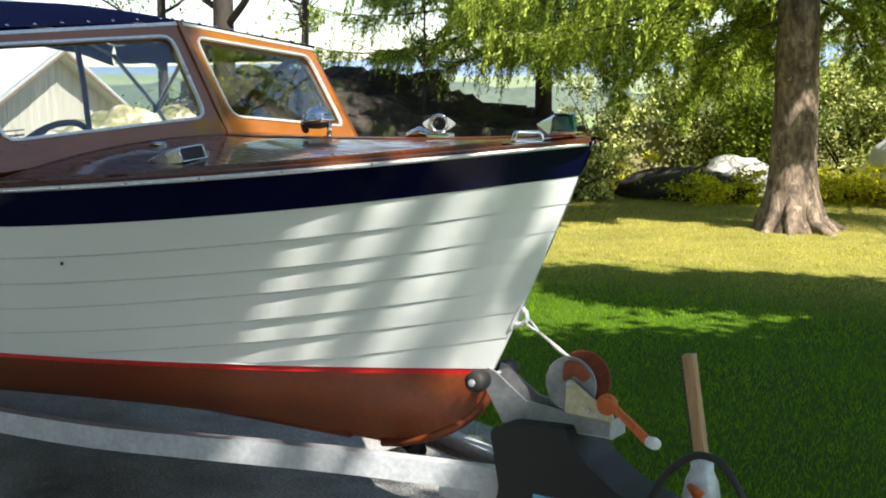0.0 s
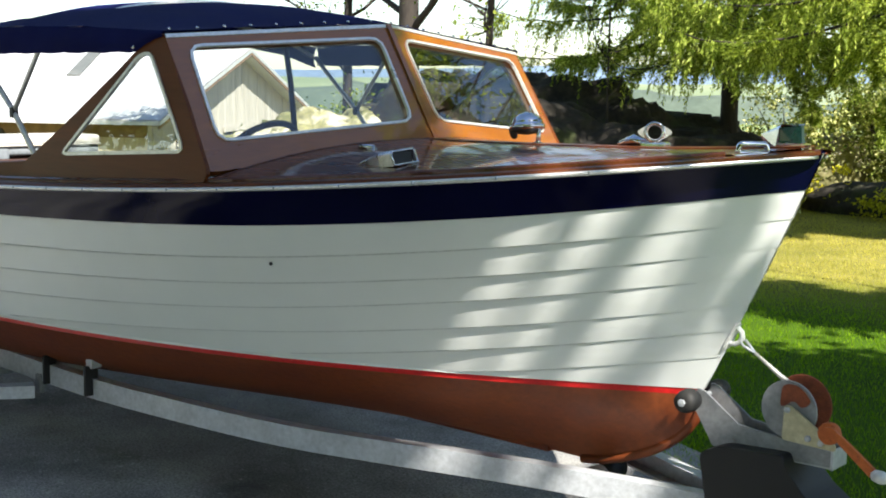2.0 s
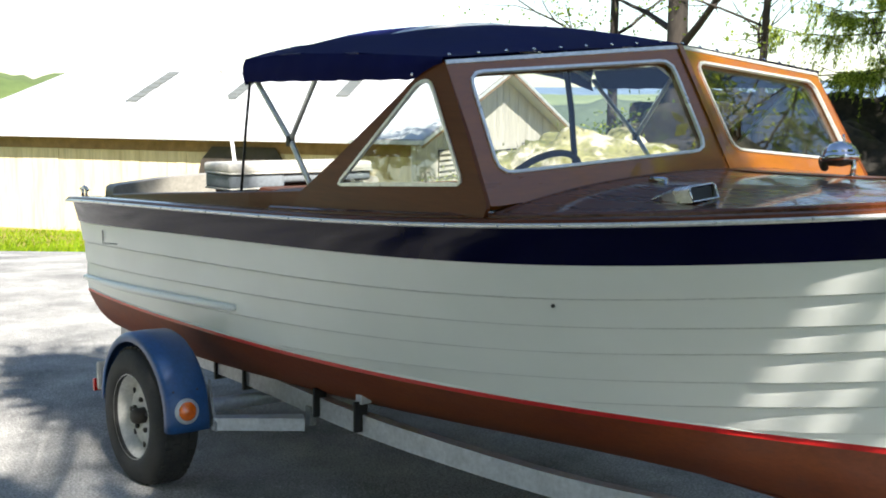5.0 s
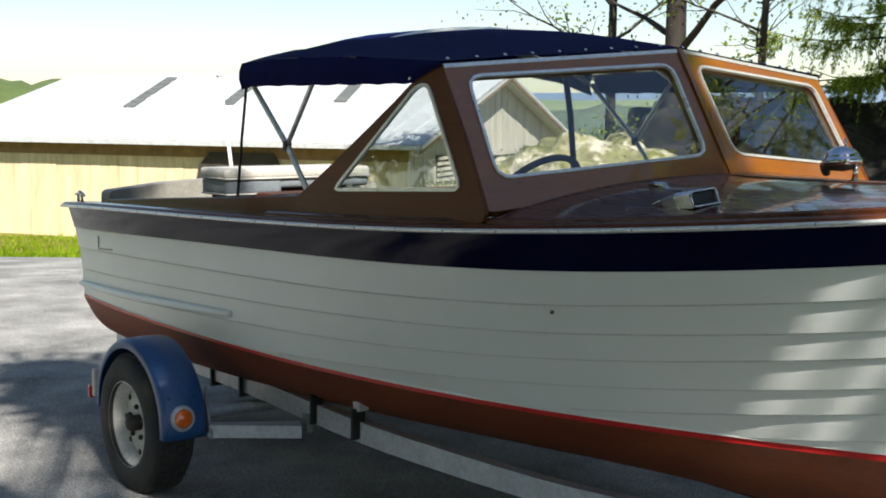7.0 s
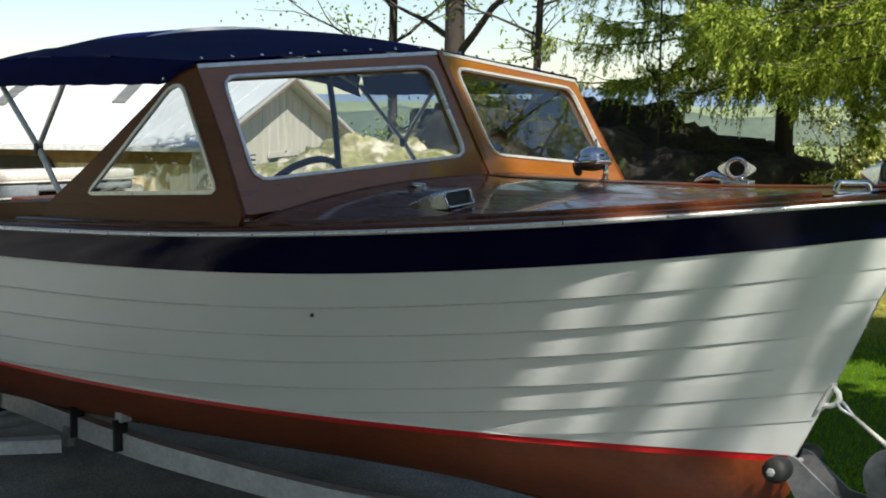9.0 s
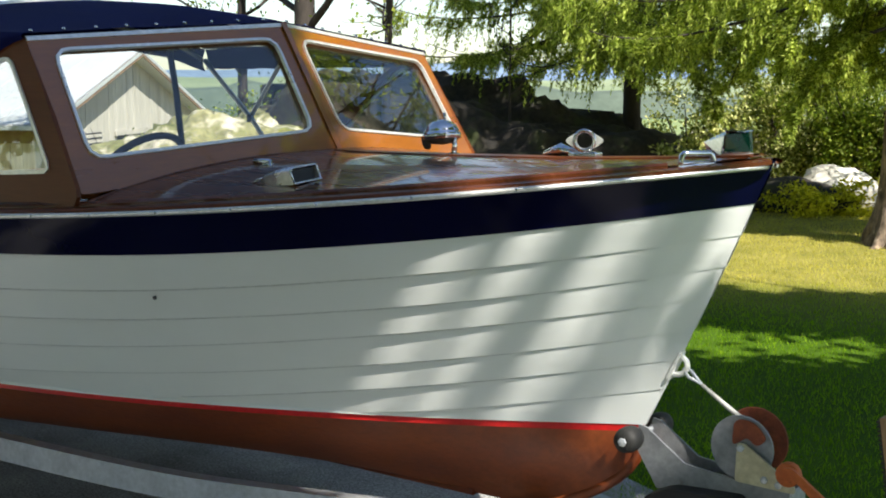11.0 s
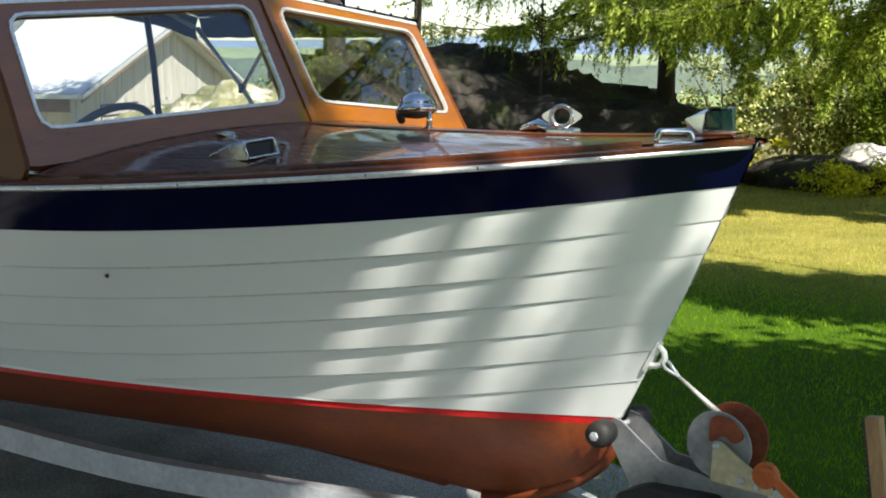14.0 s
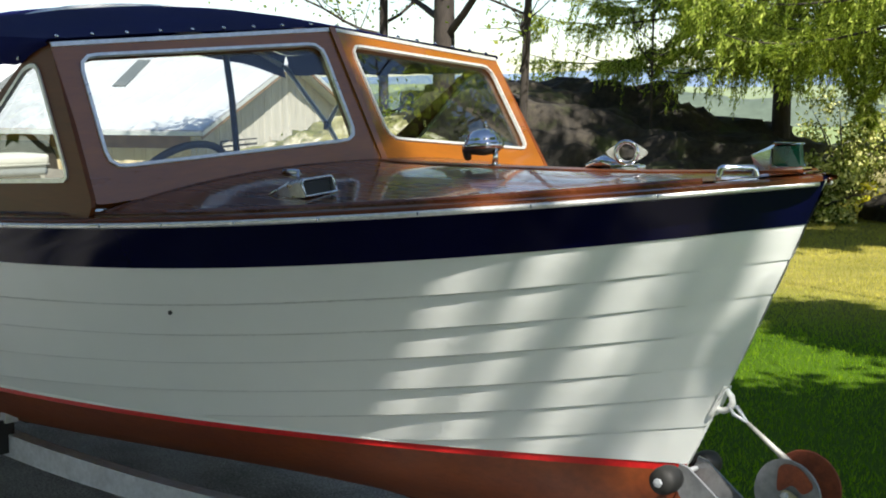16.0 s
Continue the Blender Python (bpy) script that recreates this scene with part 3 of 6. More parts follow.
# ---- rocks ----
def rock(name, center, size, turn, material, label, seed, rough=0.22, sub=5, category="rock", ledge=0.0):
    bm = bmesh.new()
    bmesh.ops.create_icosphere(bm, subdivisions=sub, radius=1.0)
    off = Vector((seed * 3.1, seed * 1.7, seed * 0.9))
    ca, sa = math.cos(radians(turn)), math.sin(radians(turn))
    for v in bm.verts:
        p = v.co.copy()
        k = 1 + rough * noise.fractal(p * 1.3 + off, 1.0, 2.0, 5) + 0.12 * abs(noise.noise(p * 3.1 + off)) + 0.05 * noise.fractal(p * 7.0 + off, 1.0, 2.0, 4) + ledge * abs(noise.fractal(Vector((p.x * 2.2, p.y * 2.2, p.z * 6.5)) + off, 0.9, 2.1, 6))
        p = Vector((p.x * size[0], p.y * size[1], p.z * size[2])) * k
        v.co = Vector((p.x * ca - p.y * sa, p.x * sa + p.y * ca, p.z)) + Vector(center)
    return solid(name, bm, material, label, category, smooth=True)


def polar(way, dist):
    """A place seen from where the walk starts: degrees to the right of +y, and metres."""
    a = radians(way)
    return 7.4 + math.sin(a) * dist, -3.5 + math.cos(a) * dist


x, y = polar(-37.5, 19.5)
rock("rock_outcrop", (x, y, -0.6), (4.0, 2.0, 2.35), 38, M_shaded_rock, "mossy rock outcrop coloured dark for the trees' shade", 1, sub=6, ledge=0.13)
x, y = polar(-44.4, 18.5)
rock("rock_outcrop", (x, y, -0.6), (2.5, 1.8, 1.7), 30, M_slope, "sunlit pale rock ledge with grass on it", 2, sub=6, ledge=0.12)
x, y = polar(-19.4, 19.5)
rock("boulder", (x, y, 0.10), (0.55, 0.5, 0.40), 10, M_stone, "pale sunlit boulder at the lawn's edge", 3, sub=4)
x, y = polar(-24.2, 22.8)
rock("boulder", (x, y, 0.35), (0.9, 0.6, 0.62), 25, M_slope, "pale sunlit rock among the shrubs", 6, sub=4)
# takes the darkened rock colour in place of real shade
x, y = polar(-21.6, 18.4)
rock("boulder", (x, y, 0.02), (1.05, 0.6, 0.36), 0, M_shaded_rock, "mossy boulder at the lawn's edge coloured dark for shade", 4, sub=4)
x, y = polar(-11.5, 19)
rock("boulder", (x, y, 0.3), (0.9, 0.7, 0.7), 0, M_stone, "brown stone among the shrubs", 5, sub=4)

# ---- trees ----
def cloud_mesh(name, P, D, wid, lng):
    """Small leaf blades: P places, D directions, each a folded diamond."""
    n = len(P)
    rng = np.random.default_rng(n)
    D = D / np.maximum(np.linalg.norm(D, axis=1, keepdims=True), 1e-6)
    R = rng.normal(size=(n, 3))
    S = np.cross(D, R)
    S /= np.maximum(np.linalg.norm(S, axis=1, keepdims=True), 1e-6)
    w = (wid * rng.uniform(0.6, 1.3, n))[:, None]
    l = (lng * rng.uniform(0.6, 1.4, n))[:, None]
    V = np.empty((n, 4, 3))
    V[:, 0] = P
    V[:, 1] = P + D * l * 0.45 + S * w
    V[:, 2] = P + D * l
    V[:, 3] = P + D * l * 0.45 - S * w
    me = bpy.data.meshes.new(name)
    me.vertices.add(4 * n)
    me.vertices.foreach_set("co", V.ravel())
    me.loops.add(4 * n)
    me.loops.foreach_set("vertex_index", np.arange(4 * n))
    me.polygons.add(n)
    me.polygons.foreach_set("loop_start", np.arange(0, 4 * n, 4))
    me.update(calc_edges=True)
    me.validate()
    return me


def join_tubes(name, tubes):
    verts, faces = [], []
    for me in tubes:
        o = len(verts)
        verts += [v.co[:] for v in me.vertices]
        faces += [tuple(i + o for i in p.vertices) for p in me.polygons]
        bpy.data.meshes.remove(me)
    return mesh_of(name, verts, faces, True)


def trunk_pts(x, y, z, h, r, rng, lean=0.0, steps=12, flare=1.85):
    pts, rad = [], []
    for k in range(steps + 1):
        t = k / steps
        pts.append((x + lean * h * t + 0.03 * r * rng.uniform(-1, 1), y + 0.03 * r * rng.uniform(-1, 1), z - 0.15 + (h + 0.15) * t ** 1.6))
        hh = h * t ** 1.6
        rad.append(max(r * (1 - 0.9 * hh / h) * (1 + (flare - 1) * math.exp(-hh / (0.9 * r))), 0.015))
    return pts, rad


def droop_fan(foot, tip, seed):
    """A drooping fan of a spruce: the limb's line, and the places and directions of its needles."""
    rng = random.Random(seed)
    g = np.random.default_rng(seed)
    tip = Vector(tip)
    root = Vector((foot[0], foot[1], tip.z + rng.uniform(0.9, 1.5)))
    out = Vector((tip.x - root.x, tip.y - root.y, 0))
    mid = root + out * 0.55 + Vector((0, 0, 0.05))
    low = root + out * 0.88 + Vector((0, 0, (tip.z - root.z) * 0.45))
    line = []
    for k in range(13):
        u = k / 12
        a, b, c = root.lerp(mid, u), mid.lerp(low, u), low.lerp(tip, u)
        line.append(a.lerp(b, u).lerp(b.lerp(c, u), u))
    ahead = out.normalized()
    across = Vector((-ahead.y, ahead.x, 0))
    P, D = [], []
    for n in range(46):
        u = 0.22 + 0.78 * (n + rng.random()) / 46
        k = min(int(u * 12), 11)
        p = line[k].lerp(line[k + 1], u * 12 - k)
        sgn = rng.choice((-1, 1))
        ln = rng.uniform(0.55, 1.0) * (0.10 + 0.50 * (1.05 - u) ** 0.7)
        way = (ahead * rng.uniform(0.3, 0.7) + across * sgn * rng.uniform(0.5, 1.0)).normalized()
        hang = rng.uniform(0.35, 1.1)
        m = int(40 + 190 * ln)
        tt = (np.arange(m) + g.random(m)) / m
        pos = np.array(p)[None] + np.array(way)[None] * (ln * tt)[:, None]
        pos[:, 2] -= hang * ln * tt ** 1.5
        P.append(pos + g.normal(0, 0.014, (m, 3)))
        D.append(np.array(way)[None] * 0.7 + np.array((0, 0, -0.7 * hang))[None] + g.normal(0, 0.5, (m, 3)))
    return line, np.concatenate(P), np.concatenate(D)


def spruce(x, y, h, r, crown, low, seed, label, branches=110, strands=26, needles=12, away=None, bark=None, top=1.0, boughs=()):
    """A Norway spruce: limbs that sag and lift at the tip, hung with curtains of twigs."""
    rng = random.Random(seed)
    g = np.random.default_rng(seed)
    z = land_at(x, y)
    tree = thing("spruce_tree", label, "tree", (x, y, z), "spruces on the lawn")
    pts, rad = trunk_pts(x, y, z, h, r, rng)
    part("trunk", tube_mesh("trunk", pts, rad, 18), bark or M_bark, tree, "scaly grey-brown bark with spreading roots" if r > 0.2 else "")
    if r > 0.2:
        for k in range(9):
            a = k * 0.7 + rng.uniform(-0.2, 0.2)
            reach = rng.uniform(0.38, 0.62)
            root = [(x + math.cos(a) * q, y + math.sin(a) * q, z + hh) for q, hh in ((0.17, 0.50), (0.25, 0.22), (0.34, 0.07), (reach, -0.02), (reach + 0.2, -0.08))]
            part("root", tube_mesh("root", root, [0.09, 0.10, 0.08, 0.05, 0.03], 8), bark or M_bark, tree)
    limbs, P, D, P_high, D_high = [], [], [], [], []
    wanted = needles
    for b in range(branches):
        t = (b + rng.random()) / branches
        zb = low + (h * 0.97 - low) * t ** 1.25
        L = crown * (1 - (zb / h)) ** 0.75 * rng.uniform(0.7, 1.1) + 0.25
        a = b * 2.399 + rng.uniform(-0.4, 0.4)
        if away and abs((a - away[0] + math.pi) % (2 * math.pi) - math.pi) < away[1] and zb < away[2]:
            continue
        ca, sa = math.cos(a), math.sin(a)
        sag = rng.uniform(0.16, 0.34) * L
        line = []
        for k in range(9):
            u = k / 8
            zz = zb + 0.10 * L * u - sag * math.sin(u * 2.2) * u + 0.22 * sag * u ** 4
            bend = 0.08 * L * math.sin(u * 3 + b)
            line.append(Vector((x + ca * L * u - sa * bend * u, y + sa * L * u + ca * bend * u, z + zz)))
        limbs.append(tube_mesh("l", line, [0.022 * (1 - 0.85 * k / 8) * (0.5 + L / crown) for k in range(9)], 5))
        ns = int(strands * (0.4 + L / crown))
        low_bough = zb < 6.6
        needles = wanted * 5 if low_bough else int(wanted * top)
        into_p, into_d = (P, D) if low_bough else (P_high, D_high)
        spots = [rng.uniform(0.15, 1.0) for _ in range(9)]
        for s in range(ns):
            u = min(max(rng.choice(spots) + rng.gauss(0, 0.035), 0.12), 1.0)
            k = min(int(u * 8), 7)
            p = line[k].lerp(line[k + 1], u * 8 - k)
            side = rng.choice((-1, 1)) * rng.uniform(0.0, 0.5) * (1.15 - u) * L * 0.55
            q = Vector((p.x - sa * side, p.y + ca * side, p.z - abs(side) * 0.25))
            hang = rng.random() < 0.52
            turn_ = math.copysign(1, side) * rng.uniform(0.1, 0.9)
            if hang:
                ln = rng.uniform(0.15, 0.55) * (0.6 + 0.4 * L / crown)
                way = Vector((ca * 0.25 - sa * 0.35 * turn_, sa * 0.25 + ca * 0.35 * turn_, -1.0 - 0.3 * rng.random()))
            else:
                ln = rng.uniform(0.14, 0.36) * (0.6 + 0.4 * L / crown)
                way = Vector((ca * 0.8 - sa * turn_, sa * 0.8 + ca * turn_, rng.uniform(-0.75, 0.05)))
            tt = (np.arange(needles) + g.random(needles)) / needles
            pos = np.array(q)[None] + np.array(way)[None] * (ln * tt)[:, None] + g.normal(0, 0.024, (needles, 3)) * (1.25 - tt)[:, None] * (1.0 if hang else 1.5)
            into_p.append(pos)
            into_d.append(np.array(way)[None] * 0.9 + g.normal(0, 0.42 if hang else 0.55, (needles, 3)))
            if abs(side) > 0.1:
                tt = g.random(needles // 2)
                into_p.append(np.array(p)[None] * (1 - tt[:, None]) + np.array(q)[None] * tt[:, None] + g.normal(0, 0.012, (len(tt), 3)))
                into_d.append(np.array(q - p)[None] + g.normal(0, 0.3 * abs(side), (len(tt), 3)))
    for k, tip in enumerate(boughs):
        line, bp, bd = droop_fan((x, y), tip, seed * 50 + k)
        limbs.append(tube_mesh("l", line, [0.024 * (1 - 0.85 * q / 12) for q in range(13)], 5))
        P.append(bp)
        D.append(bd)
    part("branch_work", join_tubes("branch_work", limbs), M_bark_dark, tree)
    part("crown", cloud_mesh("crown", np.concatenate(P), np.concatenate(D), 0.0088, 0.058), M_spruce, tree, "drooping curtains of sunlit needles")
    if P_high:
        part("treetop", cloud_mesh("treetop", np.concatenate(P_high), np.concatenate(D_high), 0.02, 0.13), M_spruce, tree)
    return tree


def broadleaf(x, y, h, r, seed, label, name="tree", lean=0.0, first=0.35, limbs_n=16, leaf_n=160, spread=0.33, leaf=0.05, material=None, group=""):
    """A tapered trunk with forking limbs and loose sprays of leaves."""
    rng = random.Random(seed)
    g = np.random.default_rng(seed)
    z = land_at(x, y)
    tree = thing(name, label, "tree", (x, y, z), group)
    pts, rad = trunk_pts(x, y, z, h, r, rng, lean, flare=1.35)
    part("trunk", tube_mesh("trunk", pts, rad, 12), M_bark_dark, tree)
    limbs, P, D = [], [], []
    for b in range(limbs_n):
        t = first + (0.97 - first) * (b + rng.random()) / limbs_n
        base = Vector((x + lean * h * t, y, z + h * t))
        a = b * 2.4 + rng.uniform(-0.5, 0.5)
        L = h * spread * (1.1 - t * 0.8) * rng.uniform(0.6, 1.15)
        up = rng.uniform(0.05, 0.7)
        line = [base]
        head = Vector((math.cos(a), math.sin(a), up)).normalized()
        for k in range(7):
            head = (head + Vector((rng.uniform(-0.25, 0.25), rng.uniform(-0.25, 0.25), rng.uniform(-0.12, 0.18)))).normalized()
            line.append(line[-1] + head * L / 7)
        limbs.append(tube_mesh("l", line, [max(r * 0.32 * (1 - 0.85 * k / 7) * (1.1 - t * 0.6), 0.007) for k in range(8)], 6))
        for s in range(5):
            k = rng.randint(2, 6)
            st = line[k]
            tw = (head + Vector((rng.uniform(-1, 1), rng.uniform(-1, 1), rng.uniform(-0.4, 0.5)))).normalized()
            tl = L * rng.uniform(0.2, 0.45)
            tips = [st + tw * tl * u + Vector((0, 0, 0.04 * math.sin(u * 5 + s))) for u in (0, 0.33, 0.66, 1)]
            limbs.append(tube_mesh("l", tips, [0.012, 0.009, 0.006, 0.003], 4))
            m = int(leaf_n / 5)
            if m:
                u = g.random(m) ** 0.7
                pos = np.array(st)[None] + np.array(tw)[None] * (tl * 1.1 * u)[:, None] + g.normal(0, 0.16 * tl + 0.05, (m, 3))
                P.append(pos)
                D.append(g.normal(0, 1, (m, 3)) + np.array((0, 0, -0.3)))
    part("branch_work", join_tubes("branch_work", limbs), M_bark_dark, tree)
    if P:
        part("crown", cloud_mesh("crown", np.concatenate(P), np.concatenate(D), leaf * 0.45, leaf * 1.4), material or M_leaf, tree)
    return tree


def shrub(x, y, w, h, seed, label, n=5000, leaf=0.055, material=None, category="shrub", base=0.0):
    """Stems that fan out from the foot, each with clumps of leaves."""
    rng = random.Random(seed)
    g = np.random.default_rng(seed)
    z = land_at(x, y) + base
    bush = thing("shrub", label, category, (x, y, z), "shrubs behind the lawn")
    stems, P, D = [], [], []
    m = 14
    for k in range(m):
        a, tilt = rng.uniform(0, 2 * math.pi), rng.uniform(0.1, 1.0)
        tip = Vector((x + math.cos(a) * w * tilt, y + math.sin(a) * w * tilt * 0.8, z + h * rng.uniform(0.5, 1.0) * (1.15 - 0.5 * tilt)))
        line = [Vector((x, y, z)).lerp(tip, u) + Vector((0, 0, 0.12 * h * math.sin(u * 3))) for u in (0, 0.35, 0.7, 1)]
        stems.append(tube_mesh("l", line, [0.025, 0.018, 0.01, 0.004], 5))
        for c in range(4):
            u = rng.uniform(0.3, 1.0)
            cc = np.array(Vector((x, y, z)).lerp(tip, u)) + g.normal(0, 0.12 * w, 3)
            cn = n // (m * 4)
            P.append(cc[None] + g.normal(0, 1, (cn, 3)) * np.array((0.095 * w, 0.095 * w, 0.06 * h))[None])
            D.append(g.normal(0, 1, (cn, 3)) + np.array((0.2, -0.2, 0.2)))
    part("branch_work", join_tubes("branch_work", stems), M_bark_dark, bush)
    P = np.concatenate(P)
    P[:, 2] = np.maximum(P[:, 2], z + 0.03)
    part("leaves", cloud_mesh("leaves", P, np.concatenate(D), leaf * 0.4, leaf * 1.3), material or M_shrub, bush)
    return bush


spruce(3.27, 10.0, 15.0, 0.262, 4.6, 2.35, 21, "large spruce with a thick sun-dappled trunk on the lawn", 125, 52, 11, away=(-0.65, 0.85, 6.5), top=0.6,
       boughs=((2.26, 9.44, 1.15), (1.85, 9.2, 1.75), (2.45, 8.7, 1.85), (1.2, 10.2, 1.6), (2.0, 10.9, 1.5), (2.5, 11.6, 1.7), (4.7, 10.2, 1.6), (4.3, 11.2, 1.6), (5.2, 11.4, 1.5), (3.6, 11.8, 1.6), (2.6, 10.3, 2.0)))
x, y = polar(-28.2, 20.0)
spruce(x, y, 14.0, 0.15, 4.3, 2.3, 22, "spruce with long drooping boughs lit by the sun", 128, 62, 10, bark=M_bark_dark, top=0.2,
       boughs=((-0.1, 12.8, 1.3), (-0.9, 12.3, 1.6), (0.3, 13.2, 1.5), (-1.6, 12.2, 1.9), (-0.5, 13.6, 1.2), (0.1, 12.3, 1.8), (-3.2, 12.6, 1.9), (0.6, 14.0, 1.7)))
x, y = polar(-13.5, 26.0)
spruce(x, y, 13.0, 0.16, 3.6, 1.6, 23, "spruce behind the shrubs with low hanging boughs", 80, 22, 7, top=0.3)
x, y = polar(-6.0, 16.0)
spruce(x, y, 14.0, 0.2, 4.2, 2.2, 24, "spruce at the edge of the lawn", 80, 22, 7, top=0.4)
# trees behind the drive, which the gloss paint mirrors
for k, (x, y, h) in enumerate(((-7.5, -11.0, 14.0), (-2.0, -12.5, 16.0), (2.5, -11.0, 15.0), (7.0, -13.5, 16.0), (11.5, -14.5, 15.0), (16.5, -16.0, 15.0), (-13.0, -10.5, 13.0), (22.0, -14.0, 15.0))):
    broadleaf(x, y, h, 0.2, 80 + k, "leafy tree beside the driveway", first=0.12, limbs_n=34, leaf_n=520, spread=0.36, leaf=0.2, group="trees beside the driveway")
# unseen trees towards the sun, added to shade the boat and the lawn
spruce(12.6, 12.6, 10.0, 0.2, 2.4, 1.6, 26, "unseen tall spruce added to shade the lawn", 80, 20, 4, top=0.6)



def shade_tree(x, y, foot, top, r, clumps, seed, label):
    """A bare-stemmed tree whose leafy crown hangs to one side."""
    rng = random.Random(seed)
    g = np.random.default_rng(seed)
    z = land_at(x, y)
    tree = thing("tree", label, "tree", (x, y, z))
    pts, rad = trunk_pts(x, y, z, top, r, rng, flare=1.3)
    part("trunk", tube_mesh("trunk", pts, rad, 12), M_bark_dark, tree)
    limbs, P, D = [], [], []
    for cx_, cy_, cz_, s, n in clumps:
        tip = Vector((cx_, cy_, cz_))
        root = Vector((x, y, max(foot, cz_ - 1.2)))
        mid = root.lerp(tip, 0.5) + Vector((0, 0, 0.25))
        limbs.append(tube_mesh("l", [root, mid, tip], [0.022, 0.010, 0.005], 6))
        n = int(n * 0.55)
        P.append(np.array(tip)[None] + g.normal(0, 1, (n, 3)) * np.array((s, s, s * 0.7))[None])
        D.append(g.normal(0, 1, (n, 3)) + np.array((0, 0, -0.3)))
    part("branch_work", join_tubes("branch_work", limbs), M_bark_dark, tree)
    part("crown", cloud_mesh("crown", np.concatenate(P), np.concatenate(D), 0.058, 0.19), M_leaf, tree)
    return tree


def clump_field(x0, x1, y0, y1, z0, z1, n, s, leaves, seed):
    rng = random.Random(seed)
    return [(rng.uniform(x0, x1), rng.uniform(y0, y1), rng.uniform(z0, z1), s * rng.uniform(0.7, 1.2), leaves) for _ in range(n)]


def crown_over(spots, near, far, size, leaves, seed):
    """Leaf clumps that stand between the sun and the given spots, near to far metres up the sun's way."""
    rng = random.Random(seed)
    out = []
    for p in spots:
        q = Vector(p) + sun_way * rng.uniform(near, far)
        out.append((q.x, q.y, q.z, size * rng.uniform(0.7, 1.2), leaves))
    return out


def quad_spots(a, b, c, d, n, seed, z=0.0):
    """n spots scattered over a four-sided patch."""
    rng = random.Random(seed)
    out = []
    for _ in range(n):
        u, v = rng.random(), rng.random()
        x = (a[0] * (1 - u) + b[0] * u) * (1 - v) + (d[0] * (1 - u) + c[0] * u) * v
        y = (a[1] * (1 - u) + b[1] * u) * (1 - v) + (d[1] * (1 - u) + c[1] * u) * v
        out.append((x, y, z))
    return out


def side_spots(x0, x1, slant, z0, z1, n, seed):
    """n spots along the boat's starboard side; slant: how far the patch reaches forward towards its top."""
    rng = random.Random(seed)
    out = []
    for _ in range(n):
        z = rng.uniform(z0, z1)
        x = rng.uniform(x0, x1 + slant * (z - z0) / (z1 - z0))
        y = (0.93 + 0.13 * (z - 0.65) / 0.75) * (1 - (max(x - 2.0, 0) / 3.45) ** 2.9)
        out.append((x, -y, z))
    return out


# unseen forked tree beyond the bow: two leaning stems placed for bands of shade
forked = thing("tree", "unseen forked tree with two leaning stems that shade the bow", "tree", (11.9, -2.9, land_at(11.9, -2.9)))
STEMS = (((11.9, -2.9, -0.1), (11.93, -2.9, 4.0), (12.0, -2.94, 7.4), (12.3, -2.98, 8.9), (12.69, -3.03, 9.47), (13.05, -3.07, 9.97), (13.6, -3.13, 10.75)),
         ((12.15, -2.95, 8.3), (12.45, -2.90, 8.85), (12.90, -2.88, 9.46), (13.26, -2.89, 10.02), (13.8, -2.92, 10.85)))
part("trunk", tube_mesh("trunk", STEMS[0], [0.15, 0.12, 0.09, 0.072, 0.066, 0.06, 0.045], 12), M_bark_dark, forked)
part("trunk", tube_mesh("trunk", STEMS[1], [0.045, 0.04, 0.036, 0.034, 0.03], 12), M_bark_dark, forked)
g = np.random.default_rng(12)
for line, n, wide in ((STEMS[0][3:], 70, 0.025), (STEMS[1][1:], 90, 0.035)):
    A = np.array(line)
    k, u = g.integers(0, len(A) - 1, n), g.random(n)
    P = A[k] * (1 - u[:, None]) + A[k + 1] * u[:, None] + g.normal(0, wide, (n, 3))
    part("side_twigs", cloud_mesh("side_twigs", P, g.normal(0, 1, (n, 3)), 0.025, 0.08), M_leaf, forked)
# thin unseen leaf veil, added to dim the sun on the bow
P = np.array([c[:3] for c in crown_over(side_spots(4.5, 5.3, 0.2, 0.6, 1.5, 150, 3) + side_spots(5.25, 5.6, 0.2, 0.6, 1.5, 150, 33), 11.5, 13.0, 0.1, 1, 4)]) + g.normal(0, 0.06, (300, 3))
part("crown", cloud_mesh("crown", P, g.normal(0, 1, (300, 3)), 0.03, 0.10), M_leaf, forked)

